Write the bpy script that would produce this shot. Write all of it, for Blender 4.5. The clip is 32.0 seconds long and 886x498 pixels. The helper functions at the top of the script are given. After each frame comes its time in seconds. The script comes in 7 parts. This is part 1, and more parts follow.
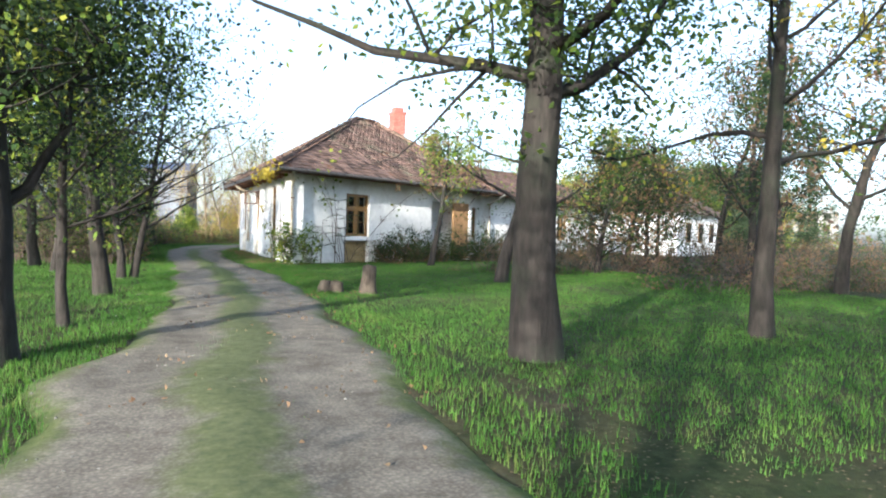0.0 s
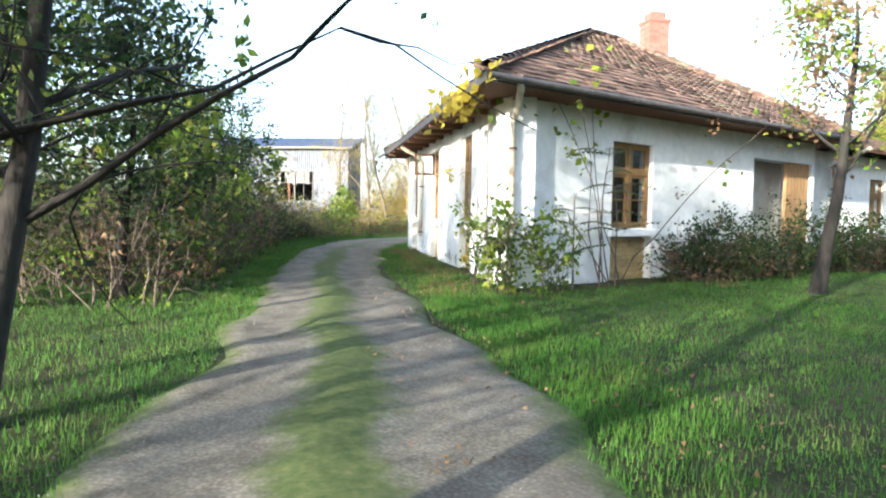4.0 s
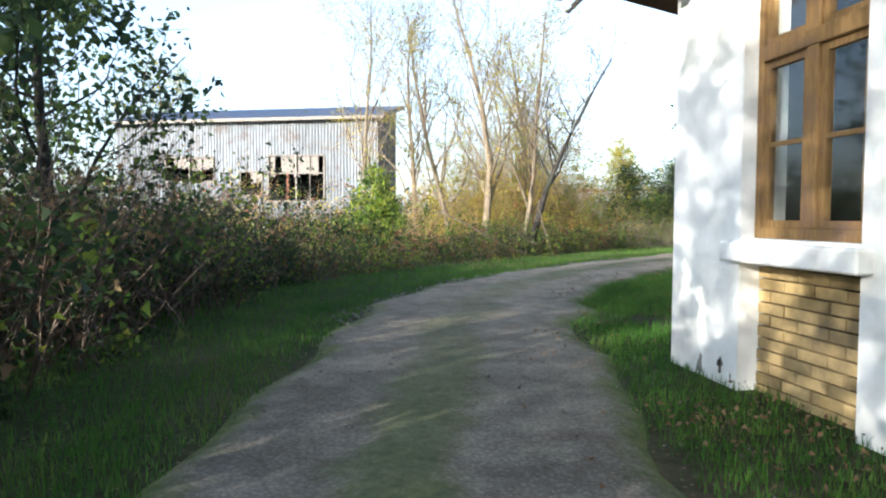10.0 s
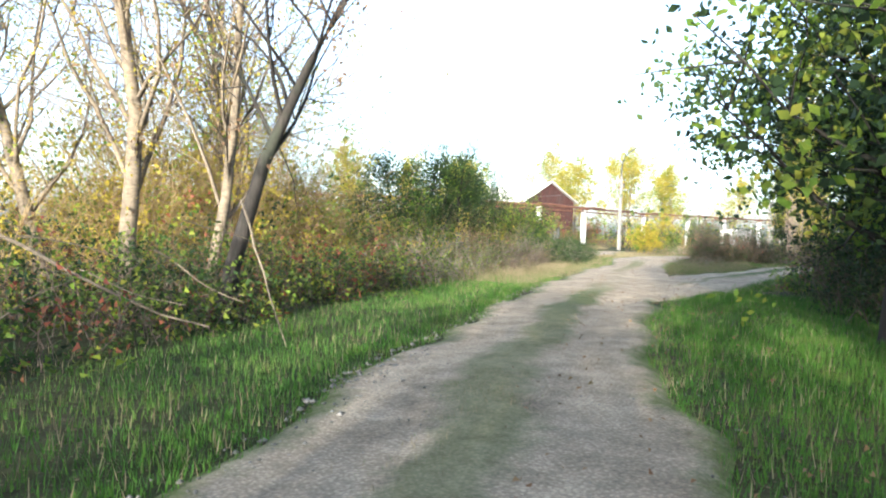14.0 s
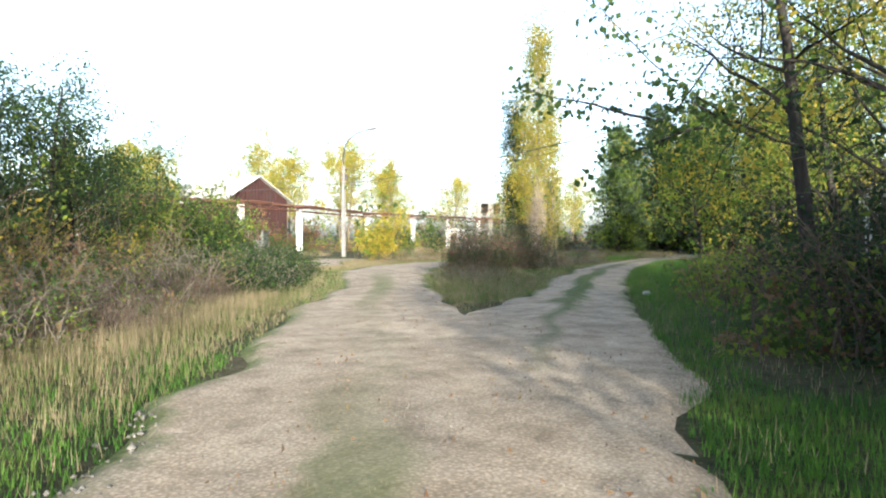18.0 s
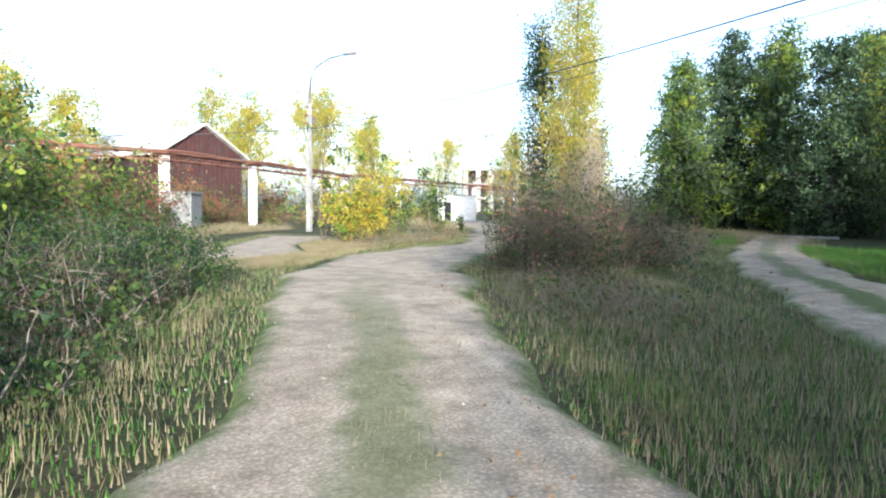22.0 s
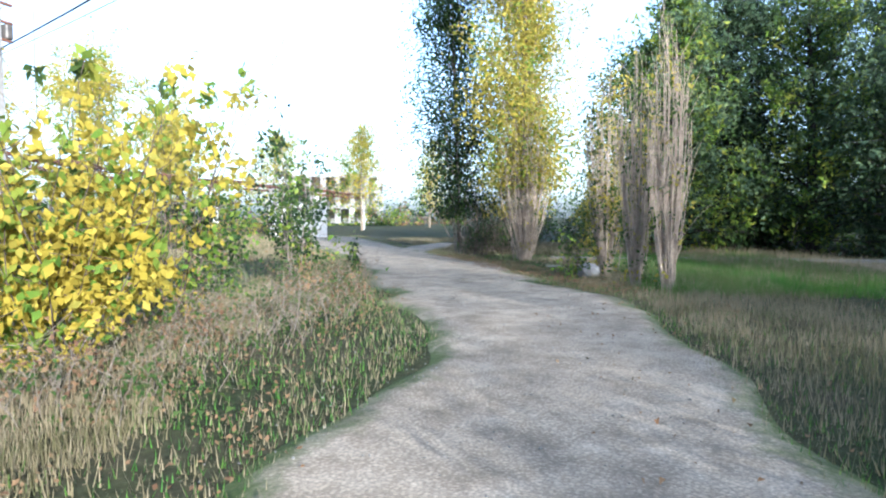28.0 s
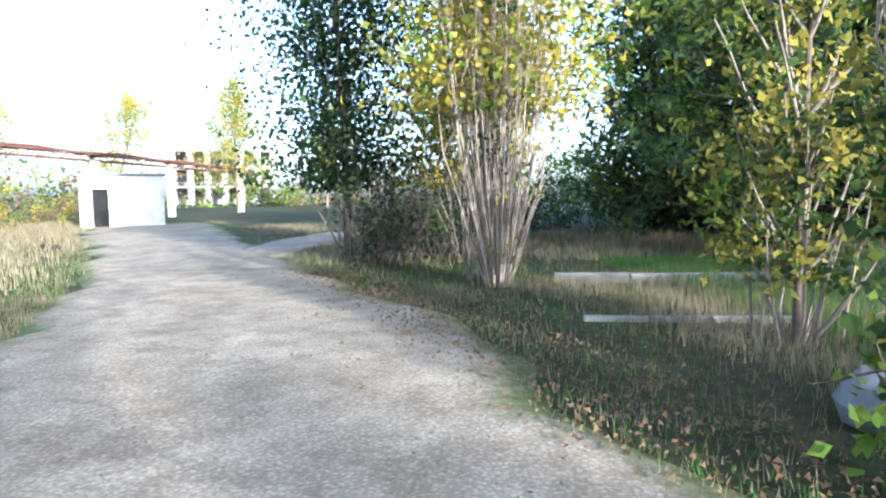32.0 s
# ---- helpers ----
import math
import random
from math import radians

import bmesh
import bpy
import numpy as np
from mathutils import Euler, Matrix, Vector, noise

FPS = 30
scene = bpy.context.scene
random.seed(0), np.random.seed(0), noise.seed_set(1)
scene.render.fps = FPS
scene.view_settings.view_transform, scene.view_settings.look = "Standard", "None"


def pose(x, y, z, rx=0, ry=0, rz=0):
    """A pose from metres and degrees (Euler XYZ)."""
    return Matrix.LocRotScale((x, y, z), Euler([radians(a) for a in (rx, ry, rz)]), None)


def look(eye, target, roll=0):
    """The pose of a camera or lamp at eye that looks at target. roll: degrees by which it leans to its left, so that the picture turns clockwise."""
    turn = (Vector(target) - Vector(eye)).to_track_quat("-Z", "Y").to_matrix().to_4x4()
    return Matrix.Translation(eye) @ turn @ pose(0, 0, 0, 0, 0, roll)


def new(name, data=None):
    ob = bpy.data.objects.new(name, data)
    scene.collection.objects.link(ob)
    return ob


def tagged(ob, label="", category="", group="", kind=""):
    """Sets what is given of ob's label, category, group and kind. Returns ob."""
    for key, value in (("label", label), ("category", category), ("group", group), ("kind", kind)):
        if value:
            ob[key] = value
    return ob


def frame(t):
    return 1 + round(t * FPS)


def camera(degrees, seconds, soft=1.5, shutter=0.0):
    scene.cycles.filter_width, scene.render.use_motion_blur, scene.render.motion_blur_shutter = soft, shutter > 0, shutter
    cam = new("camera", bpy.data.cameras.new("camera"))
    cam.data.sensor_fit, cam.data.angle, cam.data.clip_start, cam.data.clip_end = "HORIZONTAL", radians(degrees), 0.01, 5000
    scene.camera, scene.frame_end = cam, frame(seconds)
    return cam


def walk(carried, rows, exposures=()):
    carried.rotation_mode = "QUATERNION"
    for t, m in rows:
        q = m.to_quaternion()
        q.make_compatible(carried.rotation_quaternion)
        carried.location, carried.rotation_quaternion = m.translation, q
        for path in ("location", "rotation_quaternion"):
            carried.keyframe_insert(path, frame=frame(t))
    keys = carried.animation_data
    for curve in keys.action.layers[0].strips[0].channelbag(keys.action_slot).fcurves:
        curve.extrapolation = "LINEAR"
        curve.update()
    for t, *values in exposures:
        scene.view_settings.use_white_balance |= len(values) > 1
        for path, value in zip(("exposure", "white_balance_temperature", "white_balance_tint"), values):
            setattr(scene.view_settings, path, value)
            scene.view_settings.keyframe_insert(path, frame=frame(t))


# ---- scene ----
PATH = [
    (0, (-2.693, -23.233, 1.217), (-1.830, -21.429, 1.165), 1.81),
    (0.5, (-2.221, -21.533, 1.175), (-1.498, -19.670, 1.102), 2.46),
    (1, (-1.873, -19.764, 1.124), (-1.265, -17.862, 1.008), 0.92),
    (1.5, (-1.666, -18.185, 1.143), (-1.150, -16.255, 1.056), 0.11),
    (2, (-1.522, -16.617, 1.079), (-1.056, -14.673, 1.019), 1.82),
    (2.5, (-1.345, -15.232, 1.155), (-0.912, -13.280, 1.108), 0.31),
    (3, (-1.134, -13.917, 1.114), (-0.736, -11.959, 1.045), -0.21),
    (3.5, (-0.991, -12.493, 1.159), (-0.589, -10.538, 1.046), 0.72),
    (5.5, (-0.560, -7.387, 1.187), (-0.201, -5.421, 1.096), 1.39),
    (6, (-0.505, -6.156, 1.085), (-0.158, -4.188, 0.994), -0.90),
    (6.5, (-0.469, -4.675, 1.128), (-0.131, -2.706, 1.034), 0.81),
    (7, (-0.440, -3.277, 1.143), (-0.118, -1.305, 1.057), 1.47),
    (7.5, (-0.364, -1.780, 1.125), (-0.059, 0.195, 1.060), 0.89),
    (8, (-0.318, -0.349, 1.129), (-0.041, 1.631, 1.069), 0.85),
    (8.5, (-0.316, 1.133, 1.169), (-0.043, 3.114, 1.137), 1.00),
    (9, (-0.297, 2.671, 1.140), (-0.025, 4.651, 1.076), 0.01),
    (9.5, (-0.353, 4.018, 1.151), (-0.071, 5.995, 1.033), -0.05),
    (10, (-0.371, 5.560, 1.133), (-0.048, 7.531, 1.034), 0.16),
    (10.5, (-0.270, 6.947, 1.136), (0.106, 8.909, 1.047), 0.75),
    (11, (-0.129, 8.292, 1.159), (0.325, 10.237, 1.058), 1.68),
    (11.5, (0.115, 9.579, 1.177), (0.662, 11.502, 1.108), 0.69),
    (12, (0.438, 10.931, 1.172), (1.084, 12.820, 1.054), 2.26),
    (12.5, (0.928, 12.217, 1.178), (1.671, 14.066, 1.013), 0.99),
    (13, (1.472, 13.585, 1.102), (2.345, 15.381, 0.991), 3.43),
    (13.5, (2.158, 14.799, 1.130), (3.147, 16.535, 1.039), 3.97),
    (14, (2.964, 15.933, 1.165), (4.086, 17.587, 1.106), 1.55),
    (14.5, (3.840, 17.118, 1.087), (5.077, 18.688, 1.016), 1.84),
    (15, (4.791, 18.186, 1.136), (6.141, 19.658, 1.026), 1.06),
    (15.5, (5.736, 19.179, 0.989), (7.190, 20.549, 0.900), -0.91),
    (17.5, (9.453, 22.183, 1.134), (11.140, 23.257, 1.104), 0.19),
    (18, (10.523, 23.039, 1.131), (12.226, 24.088, 1.096), -0.15),
    (18.5, (11.672, 23.926, 1.155), (13.387, 24.954, 1.106), -0.23),
    (19, (12.828, 24.783, 1.166), (14.549, 25.798, 1.096), -0.11),
    (19.5, (13.961, 25.656, 1.172), (15.690, 26.657, 1.078), 1.13),
    (20, (15.021, 26.409, 1.184), (16.751, 27.408, 1.080), 1.02),
    (20.5, (16.129, 27.271, 1.170), (17.862, 28.264, 1.072), 1.52),
    (21, (17.213, 28.111, 1.170), (18.947, 29.102, 1.058), 1.05),
    (21.5, (18.269, 28.950, 1.138), (20.002, 29.939, 1.003), 0.42),
    (22, (19.288, 29.790, 1.133), (21.022, 30.779, 1.004), 0.67),
    (22.5, (20.256, 30.560, 1.129), (21.992, 31.548, 1.014), 0.56),
    (23, (21.185, 31.304, 1.136), (22.920, 32.291, 1.011), 0.93),
    (23.5, (22.106, 32.048, 1.117), (23.841, 33.034, 0.981), 2.10),
    (24, (23.057, 32.808, 1.115), (24.790, 33.793, 0.951), 3.18),
    (24.5, (24.062, 33.549, 1.106), (25.800, 34.522, 0.917), 4.08),
    (26.5, (27.896, 36.171, 1.160), (29.708, 37.005, 1.002), 2.93),
    (27, (28.873, 36.663, 1.172), (30.717, 37.420, 1.008), 1.38),
    (27.5, (29.901, 37.150, 1.165), (31.793, 37.788, 1.052), 3.30),
    (28, (31.102, 37.619, 1.206), (33.036, 38.117, 1.109), -0.08),
    (28.5, (32.375, 37.965, 1.229), (34.339, 38.324, 1.104), 0.38),
    (29, (33.652, 38.182, 1.191), (35.632, 38.425, 1.058), -0.10),
    (29.5, (34.957, 38.405, 1.138), (36.947, 38.557, 1.008), 0.79),
    (30, (36.257, 38.584, 1.098), (38.251, 38.691, 0.975), 0.54),
    (30.5, (37.618, 38.777, 1.039), (39.613, 38.856, 0.925), 1.12),
    (31, (38.925, 39.003, 1.085), (40.918, 39.092, 0.944), 0.05),
    (31.5, (40.269, 39.332, 1.061), (42.258, 39.470, 0.911), -0.33),
    (32, (41.646, 39.734, 1.069), (43.627, 39.957, 0.904), -0.93),
]
cam = camera(68.06, 32.0, 2.1)
EXPOSURES = [(0, 1.75, 5100, 10), (3, 2.1, 5200, 8), (5.5, 2.2, 5200, 8), (7, 1.85, 5200, 8), (8, 1.45, 5250, 8), (9, 1.45, 5250, 8), (11, 2.05, 5200, 8), (13, 2.1, 5200, 7), (15, 1.9, 5300, 8), (18, 1.75, 5350, 8), (20, 1.8, 5200, 8), (24, 1.75, 4750, 10), (27, 1.7, 4650, 10), (29, 1.95, 4650, 10), (32, 2.2, 4650, 10)]
walk(cam, [(t, look(eye, target, roll)) for t, eye, target, roll in PATH], EXPOSURES)

# ---- daylight ----
SUN_AZ, SUN_EL = 230.5, 14.0      # clockwise from +y, degrees
world = bpy.data.worlds.new("sky")
scene.world = world
world.use_nodes = True
wn = world.node_tree.nodes
sky = wn.new("ShaderNodeTexSky")
sky.sky_type, sky.sun_disc = "NISHITA", False
sky.sun_elevation, sky.sun_rotation = radians(SUN_EL), radians(SUN_AZ)
sky.air_density, sky.dust_density, sky.ozone_density = 1.0, 2.5, 0.7
wn["Background"].inputs["Strength"].default_value = 0.13
haze = wn.new("ShaderNodeHueSaturation")      # thin white autumn haze
haze.inputs["Saturation"].default_value, haze.inputs["Value"].default_value = 0.62, 1.25
world.node_tree.links.new(sky.outputs[0], haze.inputs["Color"])
world.node_tree.links.new(haze.outputs[0], wn["Background"].inputs[0])
sun = new("sun", bpy.data.lights.new("sun", "SUN"))
sun.data.energy, sun.data.angle, sun.data.color = 5.0, radians(0.6), (1.0, 0.83, 0.6)
sun_dir = Vector((math.sin(radians(SUN_AZ)) * math.cos(radians(SUN_EL)), math.cos(radians(SUN_AZ)) * math.cos(radians(SUN_EL)), math.sin(radians(SUN_EL))))
sun.matrix_world = look(sun_dir * 60, (0, 0, 0))

# ---- materials ----
def nodes_of(name):
    m = bpy.data.materials.new(name)
    m.use_nodes = True
    nt = m.node_tree
    return m, nt, nt.nodes, nt.links, nt.nodes["Principled BSDF"]


def ramp(nt, src, stops):
    r = nt.nodes.new("ShaderNodeValToRGB")
    el = r.color_ramp.elements
    while len(el) > 1:
        el.remove(el[-1])
    el[0].position, el[0].color = stops[0][0], (*stops[0][1], 1)
    for p, c in stops[1:]:
        e = el.new(p)
        e.color = (*c, 1)
    nt.links.new(src, r.inputs[0])
    return r.outputs[0]


def noise_tex(nt, scale, detail=6, rough=0.6, vec=None, stretch=None):
    t = nt.nodes.new("ShaderNodeTexNoise")
    t.inputs["Scale"].default_value, t.inputs["Detail"].default_value, t.inputs["Roughness"].default_value = scale, detail, rough
    if vec is None:
        vec = nt.nodes.new("ShaderNodeTexCoord").outputs["Object"]
    if stretch:
        mp = nt.nodes.new("ShaderNodeMapping")
        mp.inputs["Scale"].default_value = stretch
        nt.links.new(vec, mp.inputs[0])
        vec = mp.outputs[0]
    nt.links.new(vec, t.inputs["Vector"])
    return t.outputs[0]


def mix_col(nt, fac, a, b, mode="MIX"):
    m = nt.nodes.new("ShaderNodeMix")
    m.data_type, m.blend_type = "RGBA", mode
    for sock, v in ((m.inputs[0], fac), (m.inputs[6], a), (m.inputs[7], b)):
        if hasattr(v, "is_output"):
            nt.links.new(v, sock)
        else:
            sock.default_value = v if isinstance(v, (int, float)) else (*v, 1)
    return m.outputs[2]


def bump(nt, bsdf, height, strength=0.3, dist=0.02):
    b = nt.nodes.new("ShaderNodeBump")
    b.inputs["Strength"].default_value, b.inputs["Distance"].default_value = strength, dist
    nt.links.new(height, b.inputs["Height"])
    nt.links.new(b.outputs[0], bsdf.inputs["Normal"])


def surface(name, dark, light, scale=8, rough=0.8, metal=0.0, stain=None, stain_scale=1.2, bump_s=0.3, dist=0.01, stretch=None, island=0.0, rand=0.0):
    """A worn two-scale surface: grain between two colours, larger stains, fine relief."""
    m, nt, n, l, b = nodes_of(name)
    g = noise_tex(nt, scale, 8, 0.65, stretch=stretch)
    col = ramp(nt, g, [(0.3, dark), (0.7, light)])
    if stain:
        s = ramp(nt, noise_tex(nt, stain_scale, 5, 0.7), [(0.5, (0, 0, 0)), (0.68, (1, 1, 1))])
        col = mix_col(nt, s, col, stain)
    if island or rand:
        if island:
            src = n.new("ShaderNodeNewGeometry").outputs["Random Per Island"]
        else:
            src = n.new("ShaderNodeObjectInfo").outputs["Random"]
        hv = n.new("ShaderNodeHueSaturation")
        mr = n.new("ShaderNodeMapRange")
        k = island or rand
        mr.inputs["To Min"].default_value, mr.inputs["To Max"].default_value = 1 - k, 1 + k
        l.new(src, mr.inputs[0])
        l.new(mr.outputs[0], hv.inputs["Value"])
        l.new(col, hv.inputs["Color"])
        col = hv.outputs[0]
    l.new(col, b.inputs["Base Color"])
    b.inputs["Roughness"].default_value, b.inputs["Metallic"].default_value = rough, metal
    b.inputs["Specular IOR Level"].default_value = 0.5 if rough < 0.7 else 0.18
    bump(nt, b, g, bump_s, dist)
    return m


def leaf_mat(name, cols, trans=0.5):
    """Leaves: colour by leaf, light shining through."""
    m, nt, n, l, b = nodes_of(name)
    drift = n.new("ShaderNodeMapRange")
    drift.inputs["From Min"].default_value, drift.inputs["From Max"].default_value = 0.3, 0.7
    nt.links.new(noise_tex(nt, 1.3, 3, 0.6), drift.inputs[0])
    mixed = n.new("ShaderNodeMix")
    mixed.inputs[0].default_value = 0.45
    l.new(drift.outputs[0], mixed.inputs[2])
    l.new(n.new("ShaderNodeNewGeometry").outputs["Random Per Island"], mixed.inputs[3])
    src = mixed.outputs[0]
    col = ramp(nt, src, [(i / max(1, len(cols) - 1), tuple(0.66 * v for v in c)) for i, c in enumerate(cols)])
    l.new(col, b.inputs["Base Color"])
    b.inputs["Roughness"].default_value = 0.6
    b.inputs["Specular IOR Level"].default_value = 0.15
    t = n.new("ShaderNodeBsdfTranslucent")
    br = n.new("ShaderNodeBrightContrast")
    br.inputs["Bright"].default_value = 0.02
    l.new(col, br.inputs[0])
    l.new(br.outputs[0], t.inputs[0])
    mx = n.new("ShaderNodeMixShader")
    mx.inputs[0].default_value = trans
    l.new(b.outputs[0], mx.inputs[1])
    l.new(t.outputs[0], mx.inputs[2])
    l.new(mx.outputs[0], n["Material Output"].inputs[0])
    return m


M_LEAF_GREEN = leaf_mat("leaf_green", [(0.035, 0.075, 0.018), (0.06, 0.11, 0.022), (0.1, 0.15, 0.03), (0.17, 0.19, 0.04)])
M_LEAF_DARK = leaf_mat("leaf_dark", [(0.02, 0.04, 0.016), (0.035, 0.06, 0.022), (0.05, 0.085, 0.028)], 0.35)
M_LEAF_YELLOW = leaf_mat("leaf_yellow", [(0.35, 0.29, 0.03), (0.55, 0.43, 0.04), (0.6, 0.48, 0.06), (0.28, 0.28, 0.05)])
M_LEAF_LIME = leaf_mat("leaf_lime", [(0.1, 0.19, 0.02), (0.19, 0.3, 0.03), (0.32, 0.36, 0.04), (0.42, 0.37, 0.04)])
M_LEAF_POPLAR = leaf_mat("leaf_poplar", [(0.18, 0.2, 0.035), (0.34, 0.31, 0.045), (0.52, 0.42, 0.055), (0.6, 0.47, 0.065)])
M_LEAF_DRY = leaf_mat("leaf_dry", [(0.16, 0.08, 0.04), (0.24, 0.14, 0.07), (0.3, 0.2, 0.1), (0.14, 0.14, 0.05)], 0.35)
M_LEAF_RED = leaf_mat("leaf_red", [(0.22, 0.05, 0.04), (0.3, 0.1, 0.05), (0.16, 0.12, 0.05)], 0.35)
M_GRASS = leaf_mat("grass_green", [(0.05, 0.12, 0.016), (0.075, 0.19, 0.02), (0.13, 0.25, 0.03), (0.23, 0.24, 0.07)], 0.4)
M_GRASS_DRY = leaf_mat("grass_dry", [(0.28, 0.22, 0.12), (0.42, 0.34, 0.2), (0.2, 0.17, 0.08), (0.16, 0.17, 0.06)], 0.35)
M_BARK = surface("bark_dark", (0.016, 0.014, 0.012), (0.045, 0.038, 0.031), 14, 0.9, stain=(0.036, 0.04, 0.026), bump_s=0.8, dist=0.03, stretch=(1, 1, 0.25))
M_BARK_PALE = surface("bark_pale", (0.095, 0.075, 0.05), (0.22, 0.175, 0.12), 12, 0.85, stain=(0.1, 0.08, 0.06), stain_scale=4, bump_s=0.5, stretch=(1, 1, 2.5))
M_TWIG = surface("twig_brown", (0.06, 0.045, 0.035), (0.15, 0.115, 0.085), 10, 0.9)
M_TWIG_PALE = surface("twig_straw", (0.13, 0.105, 0.08), (0.26, 0.215, 0.165), 10, 0.9)
M_PLASTER = surface("white_plaster", (0.66, 0.66, 0.62), (0.82, 0.81, 0.77), 5, 0.9, stain=(0.52, 0.5, 0.44), stain_scale=0.7, bump_s=0.35, dist=0.012)
M_PLASTER_OLD = surface("peeled_plaster", (0.12, 0.11, 0.1), (0.3, 0.28, 0.25), 20, 0.95, bump_s=0.6)
M_SOFFIT = surface("soffit_boards", (0.09, 0.045, 0.025), (0.2, 0.1, 0.055), 9, 0.8, stretch=(8, 1, 8))
M_WOOD = surface("ochre_window_wood", (0.15, 0.088, 0.032), (0.27, 0.165, 0.06), 14, 0.7, stain=(0.16, 0.1, 0.06), stain_scale=3, bump_s=0.4, stretch=(3, 3, 0.4))
M_WOOD_GREY = surface("weathered_wood", (0.1, 0.085, 0.065), (0.24, 0.2, 0.16), 12, 0.9, stretch=(4, 4, 0.4), bump_s=0.6)
M_BOARD = surface("brown_board", (0.22, 0.13, 0.06), (0.36, 0.22, 0.1), 8, 0.8, stretch=(3, 3, 0.5))
M_TILE = surface("clay_tile", (0.06, 0.042, 0.033), (0.17, 0.105, 0.075), 16, 0.9, stain=(0.1, 0.095, 0.06), stain_scale=1.1, bump_s=0.5, island=0.55)
M_TILE_ONE = surface("clay_tile_loose", (0.06, 0.042, 0.033), (0.17, 0.105, 0.075), 16, 0.9, stain=(0.1, 0.095, 0.06), stain_scale=1.1, bump_s=0.5, rand=0.55)
M_BRICK = surface("yellow_brick", (0.34, 0.24, 0.1), (0.5, 0.37, 0.17), 12, 0.9, stain=(0.2, 0.15, 0.08), bump_s=0.5, rand=0.2)
M_BRICK_RED = surface("red_brick", (0.2, 0.08, 0.058), (0.32, 0.135, 0.1), 14, 0.9, bump_s=0.5, rand=0.2)
M_MORTAR = surface("mortar", (0.25, 0.22, 0.17), (0.4, 0.36, 0.28), 20, 0.95)
M_PIPE = surface("painted_downpipe", (0.4, 0.36, 0.26), (0.58, 0.54, 0.42), 9, 0.55, stain=(0.3, 0.18, 0.09), stain_scale=3, bump_s=0.1)
M_GUTTER = surface("dark_gutter", (0.06, 0.055, 0.05), (0.14, 0.12, 0.1), 9, 0.6, metal=0.4)
M_IRON = surface("galvanised_sheet", (0.09, 0.095, 0.105), (0.22, 0.235, 0.25), 5, 0.7, metal=0.2, stain=(0.1, 0.08, 0.068), stain_scale=1.4, bump_s=0.15, stretch=(2.5, 2.5, 0.18), rand=0.22)
M_IRON_ROOF = surface("blue_grey_roof_sheet", (0.06, 0.08, 0.13), (0.12, 0.155, 0.23), 3, 0.45, metal=0.5, stain=(0.16, 0.13, 0.12), bump_s=0.1)
M_RUST = surface("rusty_steel", (0.085, 0.04, 0.026), (0.19, 0.09, 0.055), 12, 0.85, bump_s=0.4)
M_BARN = surface("red_brown_cladding", (0.022, 0.011, 0.01), (0.05, 0.02, 0.017), 5, 0.85, stain=(0.035, 0.028, 0.024), stretch=(1, 1, 0.3))
M_BARN_ROOF = surface("asbestos_roof", (0.34, 0.33, 0.28), (0.5, 0.48, 0.42), 6, 0.9, stain=(0.2, 0.19, 0.12))
M_CONC = surface("weathered_concrete", (0.14, 0.132, 0.118), (0.26, 0.25, 0.225), 7, 0.9, stain=(0.15, 0.14, 0.12), bump_s=0.4)
M_CONC_WHITE = surface("whitewashed_concrete", (0.42, 0.41, 0.38), (0.62, 0.6, 0.56), 7, 0.9, stain=(0.4, 0.37, 0.32), bump_s=0.4)
M_STONE = surface("pale_stone", (0.15, 0.145, 0.135), (0.28, 0.27, 0.25), 9, 0.9, bump_s=0.6, rand=0.2)
M_GRAVEL = surface("gravel_stones", (0.09, 0.083, 0.07), (0.22, 0.205, 0.175), 9, 0.9, island=0.3)
M_STUMP = surface("stump_wood", (0.045, 0.036, 0.026), (0.12, 0.095, 0.07), 18, 0.9, bump_s=0.6, stretch=(2, 2, 0.5))
# near-black: the shade of unlit insides put into the colour; also on doors
M_DARK = surface("interior_shade_and_doors", (0.01, 0.01, 0.01), (0.022, 0.021, 0.02), 4, 0.95)
M_STEEL = surface("grey_lamp_steel", (0.04, 0.04, 0.04), (0.09, 0.09, 0.088), 9, 0.6, metal=0.5)
M_CABLE = surface("black_cable", (0.02, 0.02, 0.02), (0.04, 0.04, 0.04), 5, 0.6)
M_BERRY = surface("red_berries", (0.5, 0.03, 0.02), (0.65, 0.06, 0.03), 5, 0.4)

M_GLASS, nt, n, l, b = nodes_of("window_glass")
b.inputs["Base Color"].default_value = (0.85, 0.9, 0.9, 1)
b.inputs["Roughness"].default_value = 0.03
b.inputs["Transmission Weight"].default_value = 1.0
b.inputs["IOR"].default_value = 1.45

M_GROUND, nt, n, l, b = nodes_of("ground_soil_and_grass")
g1 = noise_tex(nt, 0.35, 6, 0.7)
g2 = noise_tex(nt, 9, 8, 0.7)
gc = ramp(nt, g1, [(0.35, (0.035, 0.05, 0.016)), (0.52, (0.06, 0.06, 0.026)), (0.7, (0.1, 0.08, 0.048))])
gd = ramp(nt, g2, [(0.3, (0.25, 0.25, 0.25)), (0.7, (1.1, 1.1, 1.1))])
gcol = mix_col(nt, 0.85, gc, gd, "MULTIPLY")
lit = n.new("ShaderNodeTexVoronoi")
lit.inputs["Scale"].default_value = 22
l.new(n.new("ShaderNodeTexCoord").outputs["Object"], lit.inputs["Vector"])
chip = ramp(nt, lit.outputs["Distance"], [(0.18, (1, 1, 1)), (0.26, (0, 0, 0))])
leafc = ramp(nt, lit.outputs["Color"], [(0.2, (0.03, 0.05, 0.014)), (0.5, (0.1, 0.075, 0.04)), (0.8, (0.16, 0.12, 0.065))])
